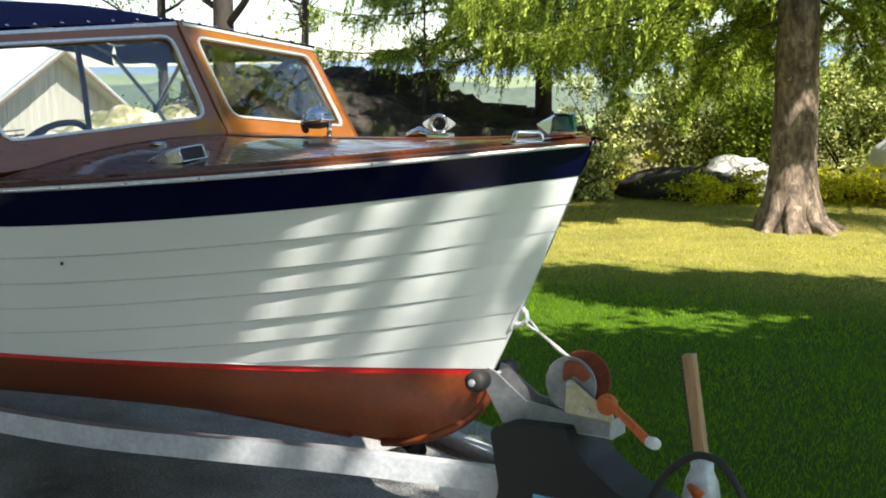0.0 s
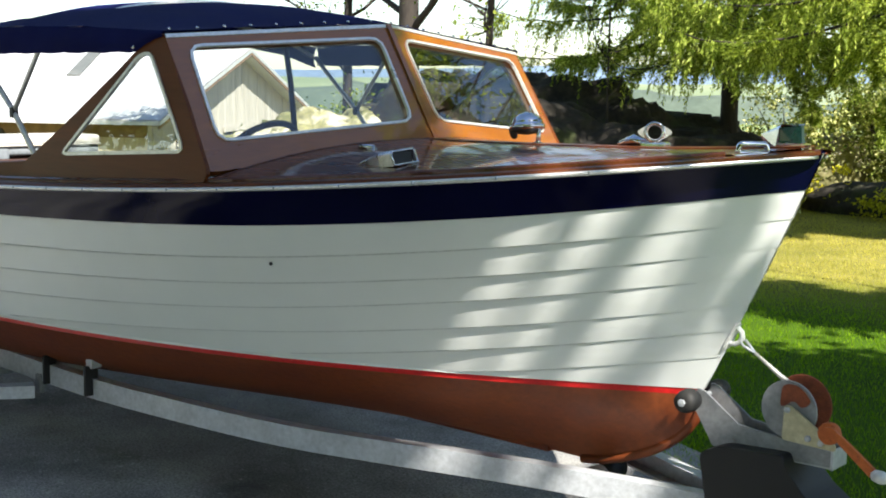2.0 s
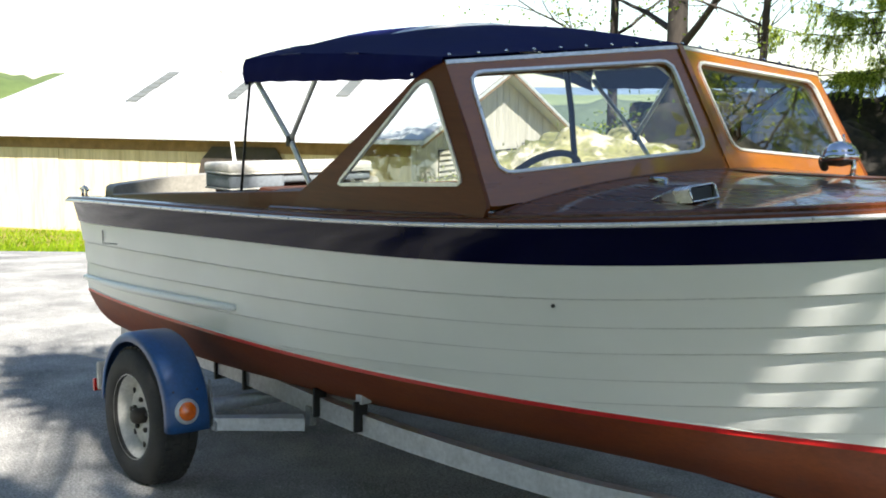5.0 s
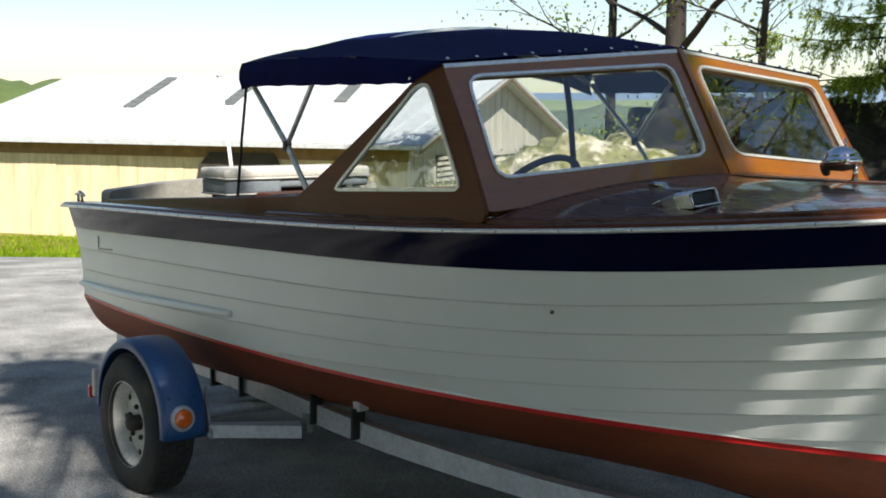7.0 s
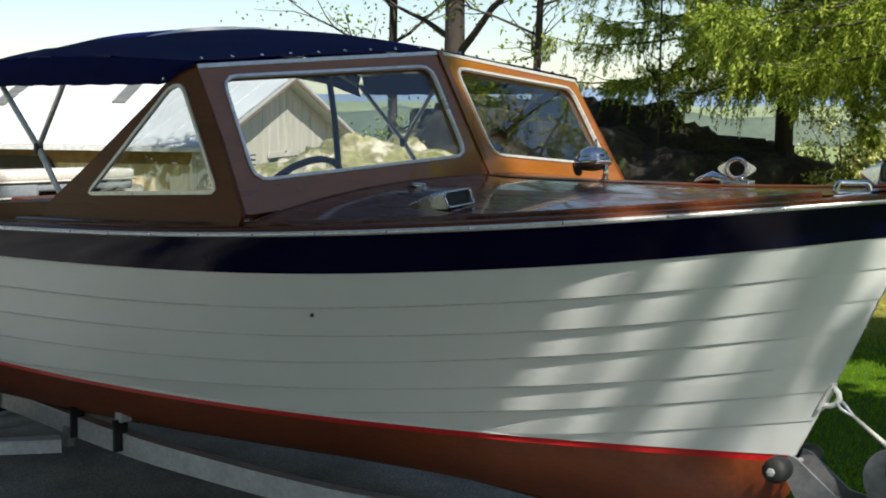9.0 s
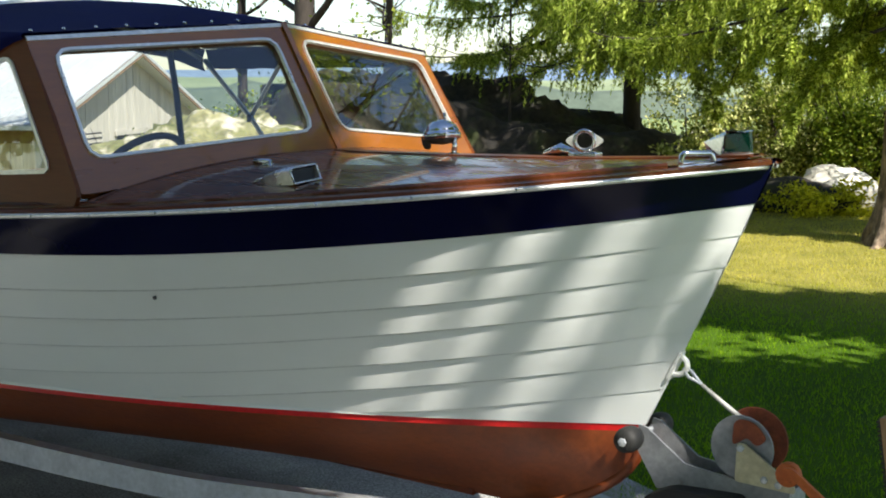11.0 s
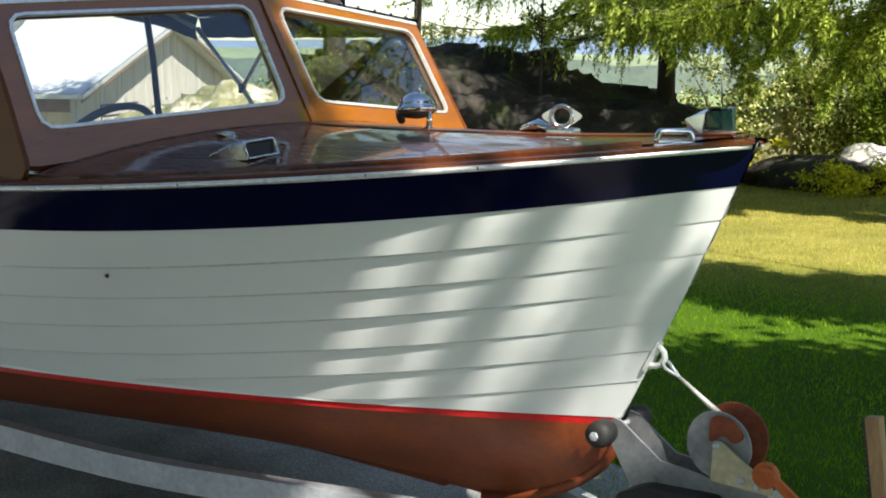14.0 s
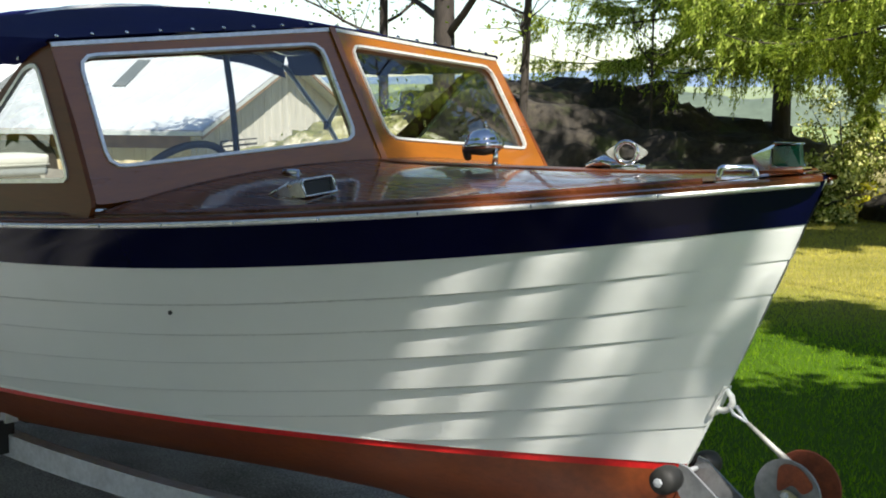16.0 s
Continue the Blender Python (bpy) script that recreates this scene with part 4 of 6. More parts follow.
# unseen tree, its clumps placed to shade hull, windshield, winch and driveway
shade_tree(13.6, -6.2, 6.0, 13.0, 0.25,
           crown_over(side_spots(0.7, 3.9, 0.35, 0.5, 1.4, 130, 5), 11.0, 13.0, 0.13, 300, 6)
           + crown_over(side_spots(3.9, 4.32, 0.36, 0.6, 1.45, 60, 7), 11.5, 12.8, 0.09, 260, 8)
           + crown_over(quad_spots((3.1, -0.98), (4.1, -0.98), (4.1, -0.22), (3.1, -0.22), 60, 9, 1.5), 11.0, 12.5, 0.13, 300, 10)
           + crown_over(quad_spots((4.0, -0.9), (4.7, -0.75), (4.55, -0.3), (4.1, -0.25), 24, 11, 1.38), 11.0, 12.5, 0.10, 300, 12)
           + crown_over([(4.13 + 0.10 * u - 0.27 * v, -0.97 + 0.9 * u, 1.31 + 0.09 * u + 0.45 * v) for u in (0.02, 0.14, 0.27, 0.4, 0.52, 0.64, 0.75, 0.86) for v in (0.05, 0.25, 0.45, 0.65, 0.85)], 11.2, 12.8, 0.09, 260, 19)
           + crown_over(quad_spots((5.68, -0.25), (6.5, -0.25), (6.5, 0.25), (5.72, 0.25), 40, 20, 0.45), 9.5, 11.0, 0.10, 280, 21)
           + crown_over(quad_spots((3.4, -1.3), (6.8, -1.3), (7.4, -3.4), (3.4, -3.4), 80, 13), 11.0, 13.0, 0.26, 380, 14)
           + crown_over(quad_spots((-1.2, -1.3), (2.0, -1.9), (2.2, -3.2), (-1.2, -3.0), 6, 15), 11.0, 13.0, 0.12, 150, 16)
           + crown_over(quad_spots((2.4, -0.5), (4.3, -0.4), (4.6, -1.4), (2.4, -1.4), 14, 17), 11.0, 13.0, 0.16, 300, 18),
           77, "unseen broad-crowned tree placed to shade the boat")
# unseen, added to cut the light thrown back off the driveway
shade_tree(15.0, -9.5, 2.0, 11.0, 0.3, clump_field(14.0, 16.2, -14.0, -6.6, 2.2, 10.6, 110, 0.48, 420, 15), 78, "unseen leafy tree added to shade the driveway")
# unseen trees whose clumps are set to shade patches of the lawn
shade_tree(10.2, 0.4, 2.0, 8.0, 0.09, crown_over(quad_spots((3.2, 2.9), (4.7, 3.7), (7.2, 2.2), (5.4, 0.4), 80, 21), 6.5, 8.0, 0.24, 420, 22), 73, "unseen leafy young tree added to shade the lawn")
shade_tree(10.4, 3.2, 2.0, 8.0, 0.09, crown_over(quad_spots((5.0, 3.4), (7.4, 2.6), (7.6, 6.0), (5.3, 6.5), 70, 23), 6.5, 8.0, 0.24, 420, 24), 74, "unseen leafy young tree added to shade the lawn")
shade_tree(9.7, 4.4, 3.0, 9.0, 0.09, crown_over(quad_spots((2.3, 6.1), (3.3, 4.75), (5.4, 5.4), (5.1, 6.5), 60, 25), 7.5, 9.0, 0.16, 380, 26), 75, "unseen tall young tree added to shade the lawn")
TRUNK_SHADE = [(3.33 + 0.955 * a, 9.8 + 0.297 * a, z) for z in np.arange(1.45, 4.6, 0.2) for a in (-0.22, -0.14, -0.06)] + [
    (3.33 + 0.955 * a, 9.8 + 0.297 * a, z + 0.9 * a) for z in (0.92, 1.0) for a in (-0.2, -0.1, 0.0, 0.1, 0.2)]
shade_tree(9.6, 9.4, 3.0, 11.0, 0.16, crown_over(quad_spots((-0.9, 12.4), (1.4, 13.8), (2.5, 10.9), (0.7, 9.7), 42, 27), 8.5, 11.0, 0.17, 320, 28)
           + crown_over(TRUNK_SHADE, 4.5, 6.0, 0.03, 24, 30), 76, "unseen tall tree added to shade the lawn and spruce trunk")

x, y = polar(-42.6, 19.0)
broadleaf(x, y, 12.0, 0.20, 31, "dark bare-trunked tree behind the boat", first=0.22, leaf_n=120)
x, y = polar(-45.4, 20.5)
slim = broadleaf(x, y, 10.0, 0.10, 32, "slim forked tree with sparse leaves", first=0.2, leaf_n=150, lean=0.01)
# unseen high limb and leaf clump, added to shade the barn roof's corner
g = np.random.default_rng(33)
P = np.array((-8.6, 11.5, 10.4))[None] + g.normal(0, 1, (1500, 3)) * np.array((0.5, 0.75, 0.45))[None]
part("crown", cloud_mesh("crown", P, g.normal(0, 1, (1500, 3)), 0.06, 0.18), M_leaf, slim)
part("limb", tube_mesh("limb", [(x + 0.08, y, 8.6), (-7.9, 11.2, 9.5), (-8.6, 11.5, 10.4)], [0.05, 0.035, 0.01], 6), M_bark_dark, slim)
x, y = polar(-39.5, 18.0)
broadleaf(x, y, 8.5, 0.075, 33, "slim leaning tree with thin twigs", first=0.24, leaf_n=60, lean=0.05)
x, y = polar(-33.6, 18.5)
broadleaf(x, y, 3.6, 0.03, 34, "small leafy sapling beside the rock", first=0.45, leaf_n=70, name="sapling", limbs_n=9)

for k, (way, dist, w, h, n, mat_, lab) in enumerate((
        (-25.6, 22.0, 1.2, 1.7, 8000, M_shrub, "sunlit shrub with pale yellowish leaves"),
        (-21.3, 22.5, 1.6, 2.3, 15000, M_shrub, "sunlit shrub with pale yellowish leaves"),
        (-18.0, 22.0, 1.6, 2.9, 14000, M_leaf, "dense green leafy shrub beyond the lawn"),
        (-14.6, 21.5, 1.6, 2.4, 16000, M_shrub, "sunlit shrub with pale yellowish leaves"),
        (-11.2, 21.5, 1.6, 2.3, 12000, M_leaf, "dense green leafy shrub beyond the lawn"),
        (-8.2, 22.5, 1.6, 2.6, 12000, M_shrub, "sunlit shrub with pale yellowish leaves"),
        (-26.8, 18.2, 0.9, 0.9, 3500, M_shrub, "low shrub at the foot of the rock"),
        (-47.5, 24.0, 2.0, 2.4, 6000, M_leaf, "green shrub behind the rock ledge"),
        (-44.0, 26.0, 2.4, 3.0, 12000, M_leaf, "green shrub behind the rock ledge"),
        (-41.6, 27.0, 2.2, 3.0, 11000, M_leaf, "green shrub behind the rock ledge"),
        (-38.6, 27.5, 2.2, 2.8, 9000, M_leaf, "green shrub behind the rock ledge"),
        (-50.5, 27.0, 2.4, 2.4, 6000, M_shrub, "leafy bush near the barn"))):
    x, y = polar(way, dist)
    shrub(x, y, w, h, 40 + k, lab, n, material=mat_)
for k, (way, dist, w) in enumerate(((-20.3, 17.6, 1.0), (-15.2, 18.0, 1.2), (-12.8, 17.6, 1.2), (-10.0, 17.8, 1.3), (-23.2, 18.9, 0.8))):
    x, y = polar(way, dist)
    shrub(x, y, w, 0.42, 60 + k, "low yellow-green ground cover", 3500, 0.05, M_fern, "ground cover")
# ---- the boat: lines of the hull ----
SHEER_Z = np.polyfit((0.65, 2.1, 3.07, 3.74, 4.2, 4.58, 4.91, 5.19, 5.45, 5.755), (1.116, 1.184, 1.222, 1.252, 1.279, 1.308, 1.338, 1.364, 1.392, 1.428), 4)
WATER_Z = np.polyfit((0.7, 1.3, 2.0, 2.8, 3.5, 4.0, 4.6, 5.0, 5.38), (0.622, 0.628, 0.633, 0.638, 0.641, 0.642, 0.6405, 0.6365, 0.6295), 4)
STEM_TOP, STEM_WL = (5.756, 1.428), (5.384, 0.630)
X_AFT = 0.62


def lerp(a, b, t):
    return a + (b - a) * t


def tuck(x):
    """How far the sides have drawn in towards the transom, 0 to 1."""
    return (max(1.8 - x, 0) / 1.18) ** 2


def topside(tau, u):
    """tau: 0 at the waterline to 1 at the sheer; u: 0 at the transom to 1 at the stem. Starboard half-breadth as a positive y."""
    xe = lerp(STEM_WL[0], STEM_TOP[0], tau)
    x0 = X_AFT + 0.03 * (1 - tau)
    x = x0 + (xe - x0) * u
    p, big, xs = lerp(2.52, 4.0, tau ** 1.3), lerp(0.931, 1.06, tau), lerp(2.0, 2.6, tau)
    U = min(max((x - xs) / (xe - xs), 0), 1)
    w = min(max((xs - x) / 2, 0), 1)
    y = big * (1 - U ** p) - lerp(0.09, 0.10, tau) * w * w - (0.045 + 0.03 * math.sin(math.pi * tau)) * tuck(x)
    za, zb = float(np.polyval(WATER_Z, min(x, 5.384))), float(np.polyval(SHEER_Z, x))
    return Vector((x, y, lerp(za, zb, tau)))


def bottom(tau, u):
    """tau: 0 at the keel to 1 at the waterline."""
    xe = 4.93 + (STEM_WL[0] - 4.93) * math.sin(tau * math.pi / 2) ** 0.9
    x0 = X_AFT + 0.03
    x = x0 + (xe - x0) * u
    U = min(max((x - 2.0) / (xe - 2.0), 0), 1)
    w = min(max((2.0 - x) / 2, 0), 1)
    yw = 0.931 * (1 - U ** lerp(1.9, 2.52, tau)) - 0.09 * w * w - 0.045 * tuck(x)
    e = lerp(4.6, 1.35, smooth01(1.0, 5.0, x))
    zk = lerp(0.37, 0.33, smooth01(1.0, 4.9, x))
    zw = float(np.polyval(WATER_Z, x))
    return Vector((x, yw * tau ** lerp(0.55, 1.0, smooth01(0.0, 0.8, u)), lerp(zk, zw, tau ** e)))


def out_way(tau, u):
    a, b = topside(tau, max(u - 0.01, 0)), topside(tau, min(u + 0.01, 1))
    c, d = topside(max(tau - 0.02, 0), u), topside(min(tau + 0.02, 1), u)
    n = (b - a).cross(d - c)
    if n.y < 0:
        n = -n
    return n.normalized()


def flip(p, side):
    return Vector((p.x, p.y * side, p.z))


LAP_AT = (0.0, 0.2, 0.4, 0.55, 0.7, 0.78, 0.86, 0.92, 1.0)
LAP_LINES = [np.polyfit(LAP_AT, row, 5) for row in (
    (-0.40, -0.31, -0.22, -0.15, -0.07, -0.02, 0.045, 0.107, 0.178),
    (-0.25, -0.17, -0.09, -0.03, 0.055, 0.112, 0.170, 0.230, 0.298),
    (-0.10, -0.03, 0.055, 0.118, 0.193, 0.243, 0.291, 0.345, 0.412),
    (0.140, 0.188, 0.238, 0.283, 0.342, 0.385, 0.431, 0.478, 0.530),
    (0.318, 0.372, 0.412, 0.449, 0.489, 0.515, 0.550, 0.594, 0.641),
    (0.540, 0.580, 0.597, 0.609, 0.637, 0.656, 0.683, 0.717, 0.752),
    (0.745, 0.766, 0.784, 0.793, 0.797, 0.802, 0.816, 0.838, 0.859))]


def lap(k, u):
    """Where the lower edge of plank k runs: the lower planks run out at the waterline towards the stern."""
    if k == 0:
        return 0.03
    return 1.0 if k == 8 else float(np.polyval(LAP_LINES[k - 1], u))


def lap_full(u):
    """How far a lap stands proud along the hull, fading out before the stem."""
    return 1 - 0.45 * smooth01(0.70, 0.86, u) - 0.5 * smooth01(0.86, 0.985, u)


NU = 64
US = [1 - (1 - k / NU) ** 1.15 for k in range(NU + 1)]


def strake(k0, k1, side, proud=0.017, rows=3, low=None):
    """One lapped plank: flush at its top, proud at its lower edge, fading to flush at the stem."""
    verts, faces = [], []
    m, cut = rows + 3, rows
    for u in US:
        raw = lap(k0, u) if low is None else low
        t0 = max(raw, 0.03) if low is None else raw
        t1 = max(lap(k1, u), 0.03) + (0.01 if 0 < k1 < 8 else 0.0)
        fade = lap_full(u) * lerp(0.25, 1.0, smooth01(0.0, 0.05, u))
        if low is None and k0 > 0:
            fade *= smooth01(0.0, 0.05, raw - 0.02)
        prof = [(t1, -0.003)] + [(lerp(t1, t0, k / rows), proud * k / rows) for k in range(1, rows + 1)]
        prof += [(t0, proud), (t0 + 0.002, -0.006)]
        for t, o in prof:
            p = topside(t, u)
            if u > 0.999:
                p.y = 0.006
            o = o * fade if o > 0 else o
            verts.append(flip(p + out_way(t, min(u, 0.985)) * o, side))
    for i in range(NU):
        for j in range(m - 1):
            if j != cut:
                faces.append((i * m + j, (i + 1) * m + j, (i + 1) * m + j + 1, i * m + j + 1))
    return mesh_of("strake", verts, faces, True)


boat = thing("wooden_motorboat", "white lapstrake wooden motorboat with navy canvas top on its trailer", "boat", (3.0, 0, 0.35))
for side in (-1, 1):
    for k in range(1, 7):
        part("hull_plank", strake(k, k + 1, side), M_white, boat)
    part("hull_plank", strake(0, 1, side, 0.006), M_white, boat)
    # thin grey beads stand for the shade line below each lap
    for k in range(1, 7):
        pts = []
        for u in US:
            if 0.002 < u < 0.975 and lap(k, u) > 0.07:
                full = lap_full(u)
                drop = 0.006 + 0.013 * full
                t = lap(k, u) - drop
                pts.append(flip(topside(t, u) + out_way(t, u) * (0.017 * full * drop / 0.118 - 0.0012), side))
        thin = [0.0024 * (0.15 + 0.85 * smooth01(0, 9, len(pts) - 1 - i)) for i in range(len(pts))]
        part("seam", tube_mesh("seam", pts, thin, 5), M_lap_shade, boat, "grey bead standing for the shade under a plank lap")
    part("sheer_plank", strake(7, 8, side, 0.009), M_navy, boat, "glossy navy blue sheer plank")
    part("boot_stripe", strake(0, 0, side, 0.004, 1, low=0.0), M_red, boat, "thin red waterline stripe")
    verts, faces = [], []
    TB = [k / 14 for k in range(15)]
    for u in US:
        for t in TB:
            p = bottom(t, u)
            if u > 0.999:
                p.y = 0.004
            verts.append(flip(p, side))
    for i in range(NU):
        for j in range(14):
            faces.append((i * 15 + j, (i + 1) * 15 + j, (i + 1) * 15 + j + 1, i * 15 + j + 1))
    part("hull_bottom", mesh_of("hull_bottom", verts, faces, True), M_copper, boat, "dull copper-red bottom paint")
# stem timber and keel
stem_pts = [(bottom(t / 10, 1.0).x + 0.004, 0, bottom(t / 10, 1.0).z - 0.004) for t in range(11)]
part("forefoot", tube_mesh("forefoot", stem_pts, 0.016, 8), M_copper, boat)
part("keel", box((X_AFT + 0.05, -0.018, 0.325), (4.80, 0.018, 0.375)), M_copper, boat)
part("stem", tube_mesh("stem", [(topside(t / 10, 1).x - 0.006 - 0.0008 * t, 0, topside(t / 10, 1).z) for t in range(0, 9)], [0.004, 0.008, 0.009, 0.009, 0.009, 0.009, 0.008, 0.007, 0.006], 8), M_white, boat)
# transom
verts = [flip(bottom(t / 10, 0), -1) for t in range(11)] + [flip(topside(t / 10, 0), -1) for t in range(1, 11)]
ring = [Vector((v.x + 0.004, v.y, v.z)) for v in verts] + [Vector((v.x + 0.004, -v.y, v.z)) for v in verts[::-1]]
part("transom", mesh_of("transom", ring, [tuple(range(len(ring)))]), M_white, boat)


def sheer(x):
    U = min(max((x - 2.6) / (STEM_TOP[0] - 2.6), 0), 1)
    w = min(max((2.6 - x) / 2, 0), 1)
    return 1.06 * (1 - U ** 4) - 0.10 * w * w - 0.045 * tuck(x), float(np.polyval(SHEER_Z, x))


def edge_line(x0, x1, n, inset, up):
    out = []
    for k in range(n + 1):
        x = x0 + (x1 - x0) * (1 - (1 - k / n) ** 1.6)
        y, z = sheer(x)
        out.append((x, max(y - inset, 0.0), z + up))
    return out


def strip_along(pts, half, tall):
    """A board that follows pts: half its width, and its height above them, with eased top corners."""
    verts, faces = [], []
    prof = [(-half, 0), (-half, tall * 0.75), (-half * 0.6, tall), (half * 0.6, tall), (half, tall * 0.75), (half, 0)]
    n, m = len(pts), len(prof)
    for i, p in enumerate(pts):
        a, b = Vector(pts[max(i - 1, 0)]), Vector(pts[min(i + 1, n - 1)])
        d = (b - a)
        s = Vector((-d.y, d.x, 0)).normalized()
        for o, h in prof:
            verts.append(Vector(p) + s * o + Vector((0, 0, h)))
    for i in range(n - 1):
        for j in range(m):
            k = (j + 1) % m
            faces.append((i * m + j, (i + 1) * m + j, (i + 1) * m + k, i * m + k))
    faces += [tuple(range(m)), tuple((n - 1) * m + k for k in range(m))[::-1]]
    return mesh_of("strip", verts, faces)


# deck height, with a gentle crown
def deck_z(x, y):
    ye, ze = sheer(x)
    c = float(np.interp(x, (2.8, 4.25, 4.35, 4.6, 4.9, 5.2, 5.5, 5.75), (0.115, 0.116, 0.104, 0.086, 0.064, 0.04, 0.02, 0.006)))
    return ze + 0.010 + c * (1 - min(abs(y) / max(ye, 0.02), 1) ** lerp(2.3, 1.8, smooth01(4.2, 4.5, x)))


for side in (-1, 1):
    rail = [(x, y * side, z) for x, y, z in edge_line(X_AFT - 0.01, 5.742, 60, -0.010, -0.008)]
    part("rub_rail", tube_mesh("rub_rail", rail, [0.013] * 56 + [0.012, 0.0115, 0.011, 0.010, 0.009], 8), M_varnish, boat, "varnished rub rail")
    rail = [(x, y * side, z) for x, y, z in edge_line(X_AFT - 0.01, 5.744, 60, -0.026, -0.014)]
    part("rail_strip", tube_mesh("rail_strip", [(x, y if abs(y) > 0.06 else y * (0.35 + 0.65 * max(abs(y) - 0.02, 0) / 0.04), z) for x, y, z in rail], 0.0075, 8), M_alu, boat, "bright metal rubbing strip")
    cover = [(x, y * side, z) for x, y, z in edge_line(X_AFT, 5.74, 60, 0.035, -0.006)]
    part("covering_board", strip_along(cover, 0.045, 0.014), M_deck, boat)
    toe = [(x, y * side, z) for x, y, z in edge_line(2.9, 5.54, 40, 0.044, 0.0)]
    part("toe_rail", strip_along(toe, 0.019, 0.022), M_deck, boat)
    for k, x in enumerate(np.linspace(1.0, 5.5, 22)):
        y, z = sheer(x)
        part("screw_head", lathe_mesh("screw", [(0.0045, 0), (0.004, 0.0015), (0.0, 0.002)], (x, side * (y + 0.033), z - 0.014), (0.1, side, 0.1), 6), M_chrome, boat)
part("bow_cap", lathe_mesh("bow_cap", [(0.009, -0.03), (0.010, -0.006), (0.008, 0.0), (0.0, 0.002)], (5.742, 0, 1.424), (0.42, 0, 1), 12), M_alu, boat)

# foredeck
verts, faces = [], []
DX = np.concatenate((np.linspace(3.85, 5.3, 30), 5.3 + 0.44 * (1 - (1 - np.linspace(0.06, 1, 14)) ** 1.5)))
for x in DX:
    ye = max(sheer(x)[0] - 0.02, 0.004)
    for k in range(25):
        y = ye * (k / 12 - 1)
        verts.append((x, y, deck_z(x, y)))
for i in range(len(DX) - 1):
    for j in range(24):
        faces.append((i * 25 + j, (i + 1) * 25 + j, (i + 1) * 25 + j + 1, i * 25 + j + 1))
part("foredeck", mesh_of("foredeck", verts, faces, True), M_deck, boat, "glossy varnished mahogany foredeck")
part("king_plank", strip_along([(x, 0, deck_z(x, 0) - 0.001) for x in np.linspace(4.2, 5.70, 16)], 0.05, 0.005), M_varnish, boat)

# ---- windshield ----
BL_, BR_, TR_, TL_ = Vector((4.128, -0.973, 1.314)), Vector((4.237, 0.0, 1.404)), Vector((3.982, 0.0, 1.835)), Vector((3.866, -0.952, 1.758))


def panel_axes(o, a, b):
    ex = (a - o).normalized()
    n = ex.cross(b - o).normalized()
    ey = n.cross(ex)
    return ex, ey, n


EX, EY, EN = panel_axes(BL_, BR_, TL_)
if EN.x < 0:
    EN = -EN


def on_panel(p):
    return ((p - BL_).dot(EX), (p - BL_).dot(EY))


outer2 = [on_panel(p) for p in (BL_, BR_, TR_, TL_)]
hole2 = [on_panel(Vector(p)) for p in ((4.083, -0.903, 1.411), (4.186, -0.072, 1.474), (4.005, -0.064, 1.778), (3.901, -0.883, 1.720))]


def panel_pt(side, lift=0.0):
    def fn(a, b, c):
        p = BL_ + EX * a + EY * b + EN * (lift - c)
        return Vector((p.x, -p.y if side > 0 else p.y, p.z))
    return fn


N = 96
out_r = resample(rounded(outer2, 0.004, 2), N)


def match(inner, outer):
    """Turns the inner outline's start to suit the outer one, by angle round the middle."""
    cx, cy = sum(p[0] for p in inner) / len(inner), sum(p[1] for p in inner) / len(inner)
    dense = resample(inner, 900)
    ang = [math.atan2(q[1] - cy, q[0] - cx) for q in dense]
    res = []
    for p in outer:
        a = math.atan2(p[1] - cy, p[0] - cx)
        res.append(dense[min(range(900), key=lambda k: abs((ang[k] - a + math.pi) % (2 * math.pi) - math.pi))])
    return res


def shrink(poly, d):
    """A rounded outline moved inwards by d."""
    n = len(poly)
    cx, cy = sum(p[0] for p in poly) / n, sum(p[1] for p in poly) / n
    out = []
    for k in range(n):
        a, b = Vector(poly[k - 1]), Vector(poly[(k + 1) % n])
        t = (b - a).normalized()
        nn = Vector((-t.y, t.x))
        p = Vector(poly[k])
        if nn.dot(Vector((cx, cy)) - p) < 0:
            nn = -nn
        out.append(tuple(p + nn * d))
    return out


hole_r = rounded(hole2, 0.05, 7)
for side in (-1, 1):
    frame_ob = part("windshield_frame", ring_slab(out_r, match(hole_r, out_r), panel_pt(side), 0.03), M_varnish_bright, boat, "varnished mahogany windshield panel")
    dense = resample(hole_r, 80)
    part("trim", ring_slab(shrink(dense, -0.005), shrink(dense, 0.005), panel_pt(side, 0.006), 0.012), M_alu, frame_ob, "bright metal window trim")
    pane = part("pane", prism(shrink(dense, -0.002), panel_pt(side, -0.012), 0.005), M_glass, frame_ob, "clear windshield glass")
    pane.visible_shadow = False
    # metal strip along the top with snap studs
    top = [(TL_.lerp(TR_, k / 12)) for k in range(13)]
    strip = [on_panel(p) for p in (TL_, TR_)]
    band = [(strip[0][0], strip[0][1] - 0.002), (strip[1][0], strip[1][1] - 0.002), (strip[1][0], strip[1][1] - 0.016), (strip[0][0], strip[0][1] - 0.016)]
    part("top_strip", prism(band, panel_pt(side, 0.004), 0.006), M_alu, frame_ob, "bright metal strip")
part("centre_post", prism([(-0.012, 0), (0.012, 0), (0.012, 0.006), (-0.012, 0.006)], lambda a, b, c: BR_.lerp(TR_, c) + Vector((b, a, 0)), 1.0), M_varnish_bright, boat)

